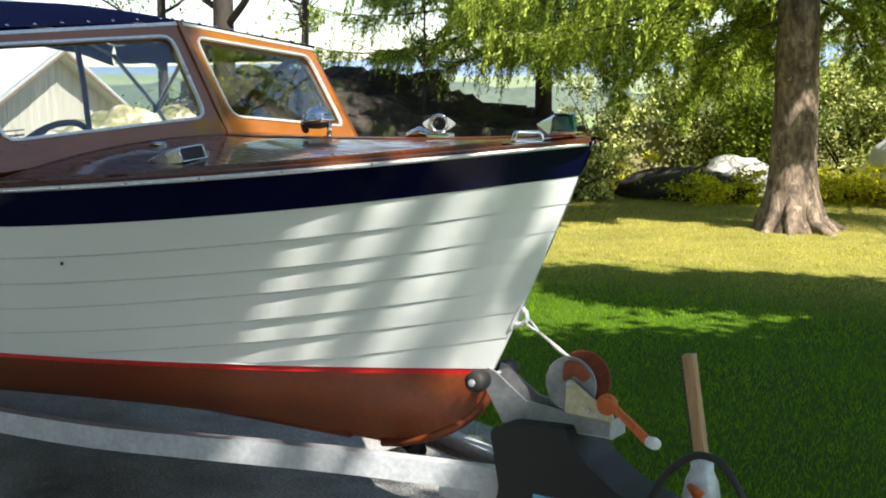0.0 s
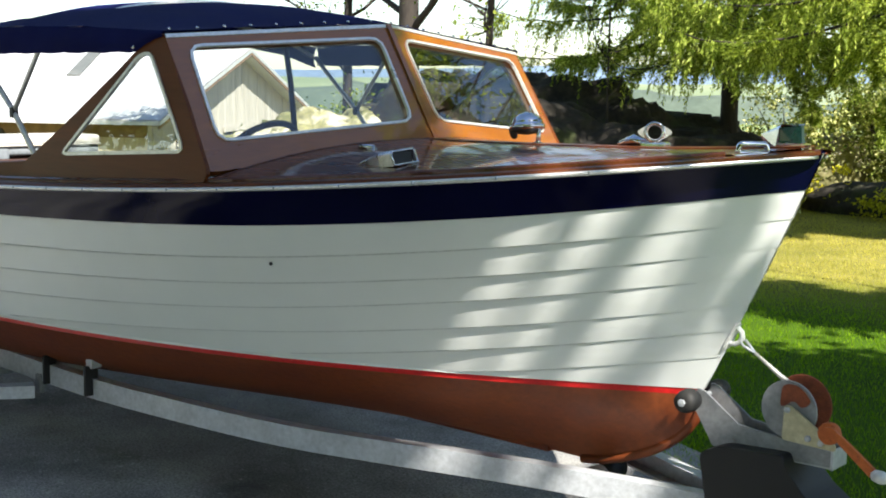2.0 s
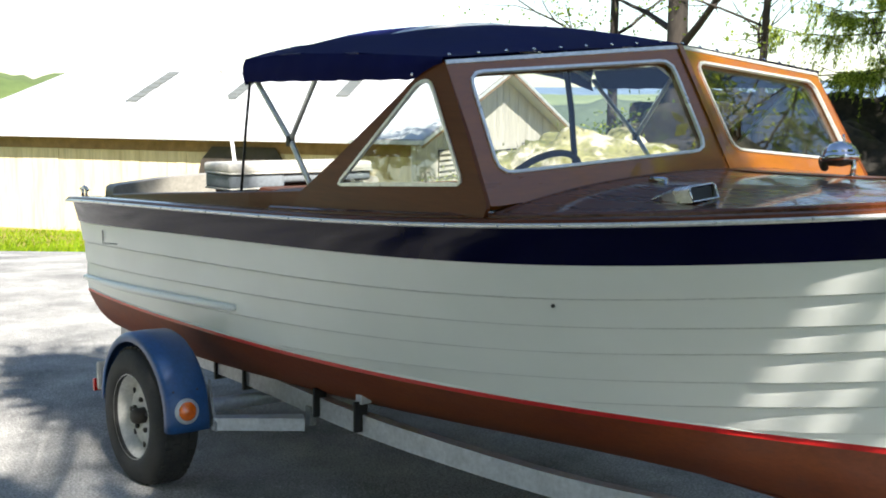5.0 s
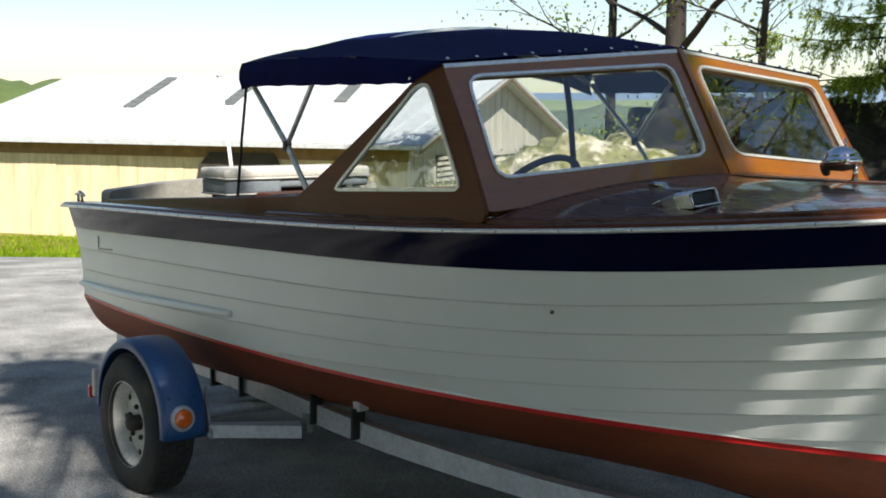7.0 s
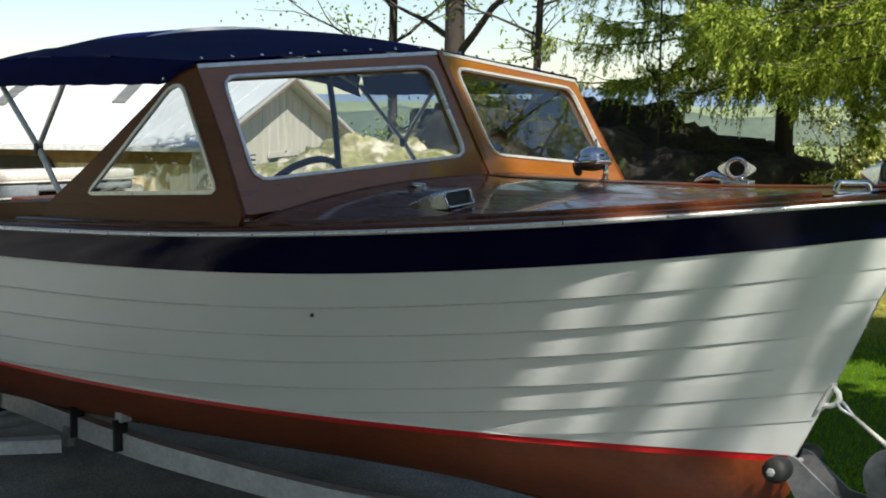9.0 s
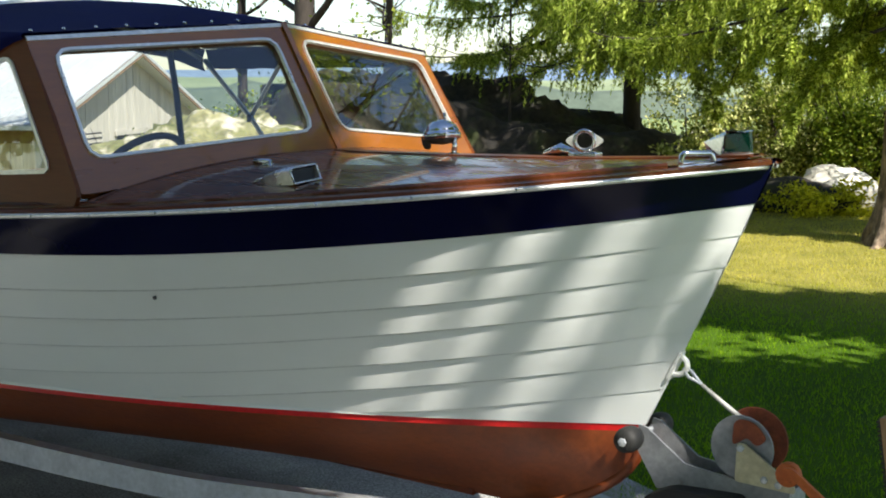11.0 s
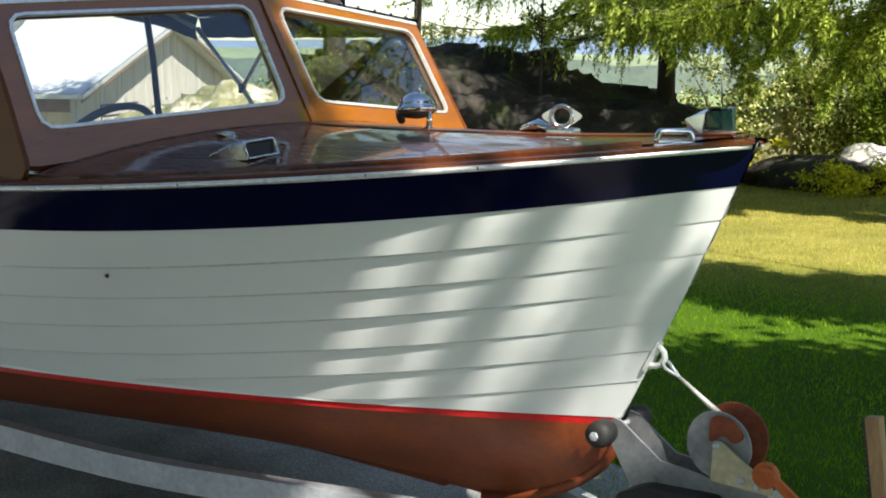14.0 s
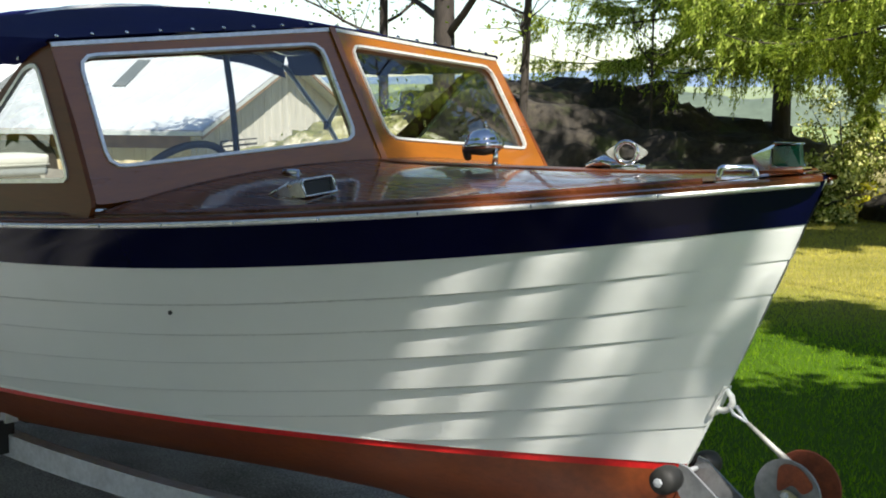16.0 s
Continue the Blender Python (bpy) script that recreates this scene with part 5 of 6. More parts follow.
for side in (-1, 1):
    base_line = []
    for k in range(25):
        y = -0.97 + 0.97 * k / 24
        along = (y + 0.973) / 0.973
        x = 4.128 + 0.109 * along
        z = deck_z(x, y)
        base_line.append((x - 0.6 * (z - (1.314 + 0.09 * along)) + 0.004, side * -y, z))
    part("base_moulding", tube_mesh("base_moulding", base_line, 0.004, 6), M_deck, boat)

# side wings with triangular panes
def wing_pt(side):
    def fn(a, b, c):
        lean = 0.085 * (b - 1.30)
        return Vector((a, side * (0.990 - lean - c), b))
    return fn


wing_out = [(3.0, 1.228), (4.112, 1.275), (4.128, 1.318), (3.866, 1.758), (3.80, 1.762), (3.62, 1.640), (3.30, 1.440), (3.17, 1.363), (3.055, 1.296)]
w_out = resample(wing_out, 120)
w_hole = rounded([(3.295, 1.334), (4.008, 1.374), (3.800, 1.700), (3.735, 1.690)], 0.035, 7)
for side in (-1, 1):
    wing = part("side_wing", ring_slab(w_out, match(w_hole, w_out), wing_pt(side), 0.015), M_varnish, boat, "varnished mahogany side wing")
    dense = resample(w_hole, 80)
    part("trim", ring_slab(shrink(dense, -0.004), shrink(dense, 0.008), lambda a, b, c, s=side: wing_pt(s)(a, b, c - 0.005), 0.012), M_alu, wing)
    pane = part("pane", prism(shrink(dense, -0.002), lambda a, b, c, s=side: wing_pt(s)(a, b, c + 0.011), 0.005), M_glass, wing)
    pane.visible_shadow = False
    bmc = bmesh.new()
    rows_ = []
    for x in np.linspace(1.2, 3.09, 24):
        y, z = sheer(x)[0] - 0.075 - 0.010 * smooth01(2.65, 2.86, x), sheer(x)[1]
        top_ = z + lerp(0.020, 0.078, (x - 1.2) / 1.75)
        rows_.append([bmc.verts.new((x, side * (y + o), h)) for o, h in ((0.012, z - 0.03), (0.012, top_ - 0.004), (0.006, top_), (-0.008, top_), (-0.012, top_ - 0.004), (-0.012, z - 0.03))])
    for a_, b_ in zip(rows_, rows_[1:]):
        for k in range(6):
            bmc.faces.new((a_[k], b_[k], b_[(k + 1) % 6], a_[(k + 1) % 6]))
    bmc.faces.new(rows_[0])
    bmc.faces.new(rows_[-1][::-1])
    part("coaming", bmc, M_varnish, boat)
    deck_side = [(x, side * (sheer(x)[0] - 0.05), sheer(x)[1] - 0.008) for x in np.linspace(2.8, 4.2, 14)]
    part("side_deck", strip_along(deck_side, 0.05, 0.012), M_deck, boat)

# cockpit: sole, inner sides, dash
part("cockpit_sole", box((X_AFT + 0.08, -0.66, 0.72), (3.9, 0.66, 0.74), 0), M_dark, boat)
for side in (-1, 1):
    part("inner_side", mesh_of("inner_side", [flip(Vector((x, (sheer(x)[0] - 0.1) * k, z)), side) for x in np.linspace(X_AFT + 0.06, 4.0, 14) for k, z in ((0.72, 0.73), (1.0, sheer(x)[1] - 0.03))],
         [(2 * k, 2 * k + 1, 2 * k + 3, 2 * k + 2) for k in range(13)]), M_varnish, boat)
part("dashboard", prism([(3.86, 1.345), (4.06, 1.36), (4.10, 1.1), (3.92, 1.1)], lambda a, b, c: Vector((a, -0.86 + c, b - 0.035)), 1.72), M_varnish, boat)

# steering wheel
sw_c, sw_axis = Vector((3.74, -0.44, 1.33)), Vector((-0.75, 0, 0.66)).normalized()
q = sw_axis.to_track_quat("Z", "Y")
rim_pts = [sw_c + q @ Vector((0.17 * math.cos(2 * math.pi * k / 36), 0.17 * math.sin(2 * math.pi * k / 36), 0)) for k in range(36)]
wheel_ob = part("steering_wheel", tube_mesh("steering_wheel", rim_pts, 0.012, 8, True), M_dark, boat, "thin-rimmed steering wheel")
for a in (0.5, 2.6, 4.7):
    part("spoke", tube_mesh("spoke", [sw_c, sw_c + q @ Vector((0.165 * math.cos(a), 0.165 * math.sin(a), 0))], 0.006, 6), M_chrome, wheel_ob)
part("hub", lathe_mesh("hub", [(0.03, -0.02), (0.03, 0.01), (0.0, 0.02)], sw_c, sw_axis, 14), M_chrome, wheel_ob)
part("column", tube_mesh("column", [sw_c, sw_c - sw_axis * 0.22], 0.016, 8), M_dark, wheel_ob)

# seats and engine box
def cushion(lo, hi, r=0.035):
    bm = bmesh.new()
    vs = add_box(bm, lo, hi)
    bmesh.ops.bevel(bm, geom=list(bm.edges), offset=r, segments=3, affect="EDGES", profile=0.6)
    return bm


part("engine_box", box((1.62, -0.60, 0.74), (1.79, 0.15, 1.240), 0.02), M_seatwood, boat, "brown varnished engine box")
lid = part("engine_cushion", cushion((1.57, -0.632, 1.285), (1.83, 0.17, 1.335), 0.02), M_cream, boat, "cream padded engine box cover", True)
# sides coloured grey-blue to stand for shade below the cream top
part("cushion_side", cushion((1.58, -0.628, 1.212), (1.827, -0.33, 1.292), 0.02), M_shaded_vinyl, lid, "vinyl side toned grey-blue for shade, with a deep lower lobe", True)
part("cushion_side", cushion((1.58, -0.345, 1.237), (1.824, 0.166, 1.292), 0.02), M_shaded_vinyl, lid, "vinyl side toned grey-blue for shade", True)
for z_, y1 in ((1.288, 0.166), (1.216, -0.335)):
    part("piping", tube_mesh("piping", [(1.60, -0.633, z_), (1.822, -0.633, z_), (1.832, -0.625, z_), (1.832, y1, z_)], 0.005, 6), M_cream, lid)
part("companion_seat", box((1.86, -0.50, 0.74), (2.35, 0.05, 1.228), 0.02), M_seatwood, boat, "dark varnished seat box")
part("stern_seat", prism(rounded([(-0.82, 0.95), (0.82, 0.95), (0.82, 1.19), (0.5, 1.225), (0.0, 1.245), (-0.5, 1.225), (-0.82, 1.19)], 0.03, 4), lambda a, b, c: Vector((0.84 + c, a, b)), 0.1), M_vinyl_grey, boat, "grey-beige vinyl stern seat back")
part("stern_deck", mesh_of("stern_deck", [(X_AFT, -0.885, 1.112), (0.78, -0.90, 1.118), (0.78, 0.90, 1.118), (X_AFT, 0.885, 1.112), (X_AFT, -0.885, 1.09), (0.78, -0.90, 1.09), (0.78, 0.90, 1.09), (X_AFT, 0.885, 1.09)],
     [(0, 1, 2, 3), (4, 7, 6, 5), (0, 4, 5, 1), (1, 5, 6, 2), (2, 6, 7, 3), (3, 7, 4, 0)]), M_varnish, boat)
for side in (-1, 1):
    part("helm_seat", cushion((2.75, side * 0.5 - 0.22, 1.0), (2.87, side * 0.5 + 0.22, 1.24)), M_cream, boat, "", True)
part("stern_light_pole", tube_mesh("pole", [(0.74, 0, 1.10), (0.70, 0, 1.30), (0.575, 0, 1.79)], [0.012, 0.011, 0.009], 10), M_knob, boat, "white stern light pole")
part("pole_cap", lathe_mesh("cap", [(0.016, 0), (0.018, 0.02), (0.0, 0.026)], (0.572, 0, 1.785), (-0.2, 0, 1), 12), M_knob, boat)

# ---- canvas top ----
def canopy_pt(u, v):
    """u: 0 at the back bow to 1 at the windshield; v: -1 to 1 across."""
    x_front = 3.972 - 0.111 * abs(v) + 0.01
    z_front = 1.838 - 0.070 * abs(v)
    x = 2.585 + (x_front - 2.585) * u
    arch = 1 - abs(v) ** 2.8
    z_back = 1.800 + 0.150 * arch
    z = lerp(z_back, z_front, u) + 0.035 * math.sin(math.pi * u) * (1 - 0.7 * v * v)
    z -= (0.045 * arch + 0.012) * math.exp(-(u / 0.16) ** 2)
    half = lerp(0.955, 0.958, u)
    return Vector((x, v * half, z))


verts, faces = [], []
CU, CV = 26, 24
for i in range(CU + 1):
    for j in range(CV + 1):
        p = canopy_pt(i / CU, 2 * j / CV - 1)
        p.z += 0.004 * noise.noise(p * 6)
        verts.append(p)
for i in range(CU):
    for j in range(CV):
        faces.append((i * (CV + 1) + j, (i + 1) * (CV + 1) + j, (i + 1) * (CV + 1) + j + 1, i * (CV + 1) + j + 1))
canopy = part("canvas_top", mesh_of("canvas_top", verts, faces, True), M_canvas, boat, "navy blue canvas folding top")
for side in (-1, 1):
    verts, faces = [], []
    for i in range(CU + 1):
        p = canopy_pt(i / CU, side * 1.0)
        zb = lerp(1.698, 1.752, smooth01(0.86, 1.0, i / CU)) + 0.002 * math.sin(i * 1.9)
        zb = min(zb, p.z - 0.004)
        for k in range(4):
            t = k / 3
            verts.append((p.x, p.y + side * (0.012 * math.sin(t * 3.0) + 0.003 * math.sin(i * 2.1 + t * 2)), lerp(p.z, zb, t)))
    for i in range(CU):
        for k in range(3):
            faces.append((i * 4 + k, (i + 1) * 4 + k, (i + 1) * 4 + k + 1, i * 4 + k + 1))
    part("side_valance", mesh_of("side_valance", verts, faces, True), M_canvas, canopy)
verts, faces = [], []
for j in range(CV + 1):
    p = canopy_pt(0, 2 * j / CV - 1)
    for k in range(4):
        verts.append((p.x - 0.018 * math.sin(k), p.y, p.z - 0.034 * k - 0.003 * math.sin(j * 1.7)))
for j in range(CV):
    for k in range(3):
        faces.append((j * 4 + k, (j + 1) * 4 + k, (j + 1) * 4 + k + 1, j * 4 + k + 1))
part("back_valance", mesh_of("back_valance", verts, faces, True), M_canvas, canopy)
for side in (-1, 1):
    for k in range(9):
        v = side * (0.06 + 0.9 * k / 8)
        p = canopy_pt(0.975, v)
        part("snap", lathe_mesh("snap", [(0.007, 0), (0.006, 0.004), (0.0, 0.006)], p + Vector((0.006, 0, 0.002)), (0.5, 0, 1), 8), M_chrome, canopy)
    part("snap", lathe_mesh("snap", [(0.007, 0), (0.006, 0.004), (0.0, 0.006)], (3.72, side * 0.970, 1.715), (0, side, 0.1), 8), M_chrome, canopy)
    y = side * 0.935
    part("top_bow", tube_mesh("top_bow", [(2.60, y, 1.74), (2.659, y, 1.685), (2.895, y, 1.477), (3.03, y, 1.325), (3.05, y, 1.27)], 0.011, 8), M_alu, boat, "metal canopy strut")
    part("top_bow", tube_mesh("top_bow", [(3.12, y, 1.76), (3.062, y, 1.69), (2.892, y, 1.475)], 0.010, 8), M_alu, boat, "metal canopy strut")
    part("strut_joint", box((2.880, y - 0.013, 1.455), (2.908, y + 0.013, 1.495), 0.005), M_black, boat)
    if side < 0:
        part("tie_strap", tube_mesh("tie_strap", [(2.585, y, 1.70), (2.545, y, 1.5), (2.50, y, 1.23)], 0.006, 6), M_black, boat, "black tie-down strap")
part("bow_hoop", tube_mesh("bow_hoop", [(2.58, 0.93 * (k / 8 - 1), 1.745 + 0.145 * (1 - abs(k / 8 - 1) ** 3)) for k in range(17)], 0.011, 8), M_alu, boat)
part("bow_hoop", tube_mesh("bow_hoop", [(3.13, 0.93 * (k / 8 - 1), 1.74 + 0.19 * (1 - abs(k / 8 - 1) ** 3)) for k in range(17)], 0.011, 8), M_alu, boat)
part("mid_brace", tube_mesh("mid_brace", [(3.39, 0, 1.84), (3.44, 0, 1.6), (3.49, 0, 1.2)], 0.012, 8), M_black, boat, "black centre brace")

# ---- deck fittings ----
# spotlight, parked with its dome upwards
lx, ly = 4.672, -0.015
lz = deck_z(lx, ly)
spot = part("spotlight", lathe_mesh("spotlight", [(0.053, -0.014), (0.060, -0.011), (0.061, 0.004), (0.055, 0.007), (0.054, 0.013), (0.047, 0.028), (0.033, 0.040), (0.014, 0.047), (0.0, 0.048)], (lx, ly, lz + 0.062), (-0.12, 0.05, 1), 28, True, False), M_chrome, boat, "chrome domed spotlight on a bracket")
part("lens", lathe_mesh("lens", [(0.055, -0.012), (0.036, -0.026), (0.0, -0.031)], (lx, ly, lz + 0.062), (-0.12, 0.05, 1), 24), M_dark, spot, "dark lamp glass")
part("bracket", tube_mesh("bracket", [(lx + 0.045, ly, lz), (lx + 0.052, ly - 0.004, lz + 0.03), (lx + 0.047, ly, lz + 0.058)], [0.010, 0.008, 0.008], 8), M_chrome, spot)
part("foot", lathe_mesh("foot", [(0.030, 0), (0.027, 0.005), (0.014, 0.010), (0.0, 0.010)], (lx + 0.045, ly, lz - 0.002), (0, 0, 1), 16), M_chrome, spot)
part("pivot", lathe_mesh("pivot", [(0.024, -0.006), (0.026, 0.0), (0.022, 0.008), (0.0, 0.010)], (lx - 0.042, ly - 0.025, lz + 0.040), (-0.5, -0.8, -0.2), 16), M_dark, spot, "dark round pivot cap")
part("mast", tube_mesh("mast", [(lx + 0.012, ly, lz + 0.105), (lx + 0.008, ly, lz + 0.132)], 0.004, 6), M_chrome, spot)
# cowl vent
cx, cy = 4.645, -0.657
cz = deck_z(cx, cy)
cm = Matrix.Translation((cx, cy, cz - 0.002)) @ Euler((radians(5), radians(-5), radians(-3))).to_matrix().to_4x4()


def cowl_shape():
    """A tapered scoop open at its front."""
    rings = []
    for x, w, h in ((-0.105, 0.026, 0.014), (-0.080, 0.038, 0.028), (-0.02, 0.049, 0.042), (0.03, 0.053, 0.047), (0.045, 0.054, 0.048)):
        rings.append([Vector((x - 0.010 * (q[1] > 0.5), w * q[0], h * q[1])) for q in ((-1, 0), (-1, 0.8), (-0.85, 1), (0.85, 1), (1, 0.8), (1, 0))])
    inner = [[Vector((p.x, p.y * 0.88, p.z * 0.86 + 0.005)) for p in rr] for rr in rings[1:]][::-1]
    seq = rings + inner
    verts = [cm @ p for rr in seq for p in rr]
    faces = []
    for i in range(len(seq) - 1):
        for k in range(6):
            l = (k + 1) % 6
            faces.append((i * 6 + k, i * 6 + l, (i + 1) * 6 + l, (i + 1) * 6 + k))
    faces.append((0, 1, 2, 3, 4, 5))
    o = (len(seq) - 1) * 6
    faces.append(tuple(o + k for k in range(6)))
    return mesh_of("cowl", verts, faces)


cowl = part("cowl_vent", cowl_shape(), M_dull_chrome, boat, "chrome cowl vent with a dark mouth")
# black plate in the scoop stands for the shade in its mouth
part("mouth_shade", prism([(-0.045, 0.005), (0.045, 0.005), (0.042, 0.038), (-0.042, 0.038)], lambda a, b, c: cm @ Vector((0.026 + c, a, b)), 0.004), M_black, cowl)
part("vent_rim", tube_mesh("vent_rim", [cm @ Vector((0.046 - 0.010 * (h > 0.03), y, h)) for y, h in ((-0.052, 0.003), (-0.052, 0.036), (-0.044, 0.045), (0.044, 0.045), (0.052, 0.036), (0.052, 0.003))], 0.0035, 8, True), M_chrome, cowl)
part("vent_lever", tube_mesh("lever", [cm @ Vector((-0.07, -0.02, 0.026)), cm @ Vector((-0.11, -0.035, 0.018)), cm @ Vector((-0.135, -0.045, 0.004))], 0.004, 6), M_chrome, cowl)
# hatch latch behind the vent
kx, ky = 4.315, -0.45
kz = deck_z(kx, ky) - 0.006
lm = Matrix.Translation((kx, ky, kz)) @ Euler((radians(9), 0, radians(12))).to_matrix().to_4x4()
latch = part("hatch_latch", box((-0.034, -0.016, -0.004), (0.034, 0.016, 0.006), 0.003, lm), M_chrome, boat, "small chrome hatch latch")
part("barrel", tube_mesh("barrel", [lm @ Vector((x, 0, 0.012)) for x in (-0.030, -0.026, 0.026, 0.030)], [0.006, 0.010, 0.010, 0.006], 10), M_chrome, latch)
part("lever", tube_mesh("lever", [lm @ Vector(p) for p in ((0.018, 0.002, 0.012), (0.034, -0.006, 0.016), (0.040, -0.02, 0.0), (0.036, -0.055, -0.008))], [0.006, 0.006, 0.005, 0.004], 8), M_chrome, latch)
# mooring ring: a diamond plate with a hole
rx_ = 5.175
rz = deck_z(rx_, 0)
dia = [(-0.062, 0.046), (-0.028, 0.066), (0.0, 0.084), (0.028, 0.066), (0.062, 0.046), (0.028, 0.024), (0.0, 0.010), (-0.028, 0.024)]
dia_r = resample(rounded(dia, 0.02, 4), 64)
hole_c = [(0.023 * math.cos(2 * math.pi * k / 64), 0.046 + 0.023 * math.sin(2 * math.pi * k / 64)) for k in range(64)]
rot_r = Euler((0, 0, radians(28))).to_matrix()
ring_ob = part("bow_ring", ring_slab(dia_r, match(hole_c, dia_r), lambda a, b, c: Vector((rx_, 0, rz + 0.004)) + rot_r @ Vector((a, c - 0.012, b)), 0.024), M_dull_chrome, boat, "chrome bow ring with pointed ears")
part("ring_rim", tube_mesh("ring_rim", [Vector((rx_, 0, rz + 0.004)) + rot_r @ Vector((0.029 * math.cos(k * math.pi / 14), -0.013, 0.046 + 0.029 * math.sin(k * math.pi / 14))) for k in range(28)], 0.006, 8, True), M_chrome, ring_ob)
part("ring_foot", cushion((rx_ - 0.045, -0.02, rz - 0.003), (rx_ + 0.05, 0.02, rz + 0.02), 0.008), M_chrome, ring_ob)
part("ring_arm", tube_mesh("ring_arm", [(rx_ - 0.15, 0.03, rz + 0.004), (rx_ - 0.09, 0.02, rz + 0.022), (rx_ - 0.03, 0, rz + 0.012)], [0.012, 0.018, 0.012], 8), M_chrome, ring_ob)
# bow chocks
for side in (-1, 1):
    hx = 5.598
    hy, hz = sheer(hx)[0] - 0.05, sheer(hx)[1] + 0.006
    a = math.atan2(-(sheer(hx + 0.05)[0] - sheer(hx - 0.05)[0]), 0.1)
    mt = Matrix.Translation((hx, side * hy, hz)) @ Euler((0, 0, -side * a)).to_matrix().to_4x4()
    chock = part("bow_chock", tube_mesh("bow_chock", [mt @ Vector((p, 0, q)) for p, q in rounded([(-0.048, 0.006), (0.048, 0.006), (0.040, 0.032), (-0.040, 0.032)], 0.008, 4)], 0.0085, 8, True), M_chrome, boat, "chrome bow chock")
    part("base_plate", box((-0.060, -0.013, -0.004), (0.060, 0.013, 0.005), 0.003, mt), M_chrome, chock)
# bow light
bx = 5.632
bz = deck_z(bx, 0)
lamp_body = part("bow_light", mesh_of("bow_light", [(bx - 0.085, 0, bz + 0.035), (bx - 0.02, -0.034, bz), (bx - 0.01, -0.036, bz + 0.055), (bx - 0.015, 0, bz + 0.068), (bx - 0.01, 0.036, bz + 0.055), (bx - 0.02, 0.034, bz), (bx - 0.07, 0, bz),
    (bx + 0.068, -0.022, bz), (bx + 0.068, 0.022, bz), (bx + 0.068, -0.022, bz + 0.012), (bx + 0.068, 0.022, bz + 0.012), (bx - 0.01, -0.034, bz + 0.012), (bx - 0.01, 0.034, bz + 0.012)],
    [(0, 1, 2), (0, 2, 3), (0, 3, 4), (0, 4, 5), (0, 6, 1), (0, 5, 6), (1, 11, 2), (5, 4, 12), (2, 11, 12, 4, 3), (1, 7, 9, 11), (5, 12, 10, 8), (7, 8, 10, 9), (9, 10, 12, 11)]), M_chrome, boat, "chrome wedge-shaped bow light")
for side, mm in ((-1, M_green), (1, M_redlens)):
    bx = 5.632 if side < 0 else 5.612
    part("lens", mesh_of("lens", [(bx - 0.008, side * 0.002, bz + 0.013), (bx + 0.060, side * 0.002, bz + 0.013), (bx + 0.060, side * 0.022, bz + 0.013), (bx + 0.035, side * 0.031, bz + 0.013), (bx - 0.008, side * 0.033, bz + 0.013),
         (bx - 0.008, side * 0.002, bz + 0.064), (bx + 0.054, side * 0.002, bz + 0.066), (bx + 0.054, side * 0.020, bz + 0.064), (bx + 0.035, side * 0.028, bz + 0.062), (bx - 0.008, side * 0.032, bz + 0.058)],
         [(0, 1, 2, 3, 4), (5, 9, 8, 7, 6), (0, 5, 6, 1), (1, 6, 7, 2), (2, 7, 8, 3), (3, 8, 9, 4), (4, 9, 5, 0)]), mm, lamp_body, "dark green lens" if side < 0 else "dark red lens")
bx = 5.632
part("lens_cap", box((bx - 0.012, -0.026, bz + 0.064), (bx + 0.048, 0.022, bz + 0.070), 0.003), M_chrome, lamp_body)
# stern cleat, spray rail, name script, drain nick
part("stern_cleat", tube_mesh("cleat", [(0.60, -0.86, 1.155), (0.66, -0.86, 1.168), (0.72, -0.86, 1.155)], [0.006, 0.012, 0.006], 8), M_chrome, boat)
for dx in (0.635, 0.685):
    part("cleat_foot", tube_mesh("cleat_foot", [(dx, -0.86, 1.112), (dx, -0.86, 1.162)], 0.008, 8), M_chrome, boat)
for side in (-1, 1):
    pts = []
    for k in range(21):
        u = 0.010 + 0.379 * k / 20
        t = lerp(0.155, 0.285, k / 20)
        p = topside(t, u) + out_way(t, u) * 0.022
        pts.append(flip(p, side))
    part("spray_rail", tube_mesh("spray_rail", pts, [0.012 + 0.009 * math.sin(0.3 + k / 20 * 2.6) for k in range(21)], 8), M_white, boat, "white half-round spray rail")
pts = []
for k in range(30):
    t = k / 29
    x = 1.168 - 0.04 * t / 0.2 if t < 0.2 else 1.128 + 0.24 * (t - 0.2) / 0.8
    u = (x - X_AFT) / 5.0
    h = 0.705 - 0.135 * t / 0.2 if t < 0.2 else 0.57 + 0.03 * t + 0.012 * math.sin(t * 42) * (1 - 0.7 * t)
    p = topside(h, u) + out_way(h, u) * 0.014
    pts.append(flip(p, -1))
part("script_badge", tube_mesh("script_badge", pts, 0.0033, 5), M_script, boat, "small dark metal script badge")
p = topside(0.598, (4.272 - X_AFT) / 5.0)
p = flip(p + out_way(0.60, 0.72) * 0.01, -1)
part("drain_fitting", lathe_mesh("drain", [(0.006, 0), (0.006, 0.005), (0.003, 0.006), (0.0, 0.002)], p, (0.15, -1, -0.2), 12), M_script, boat)
# bow eye
eye_ob = part("bow_eye", tube_mesh("bow_eye", [(5.45, 0, 0.872), (5.475, 0, 0.872), (5.500, 0, 0.868), (5.516, 0, 0.854), (5.519, 0, 0.838), (5.511, 0, 0.822), (5.494, 0, 0.813), (5.465, 0, 0.812), (5.44, 0, 0.812)], 0.0085, 10), M_knob, boat, "white painted bow eye")
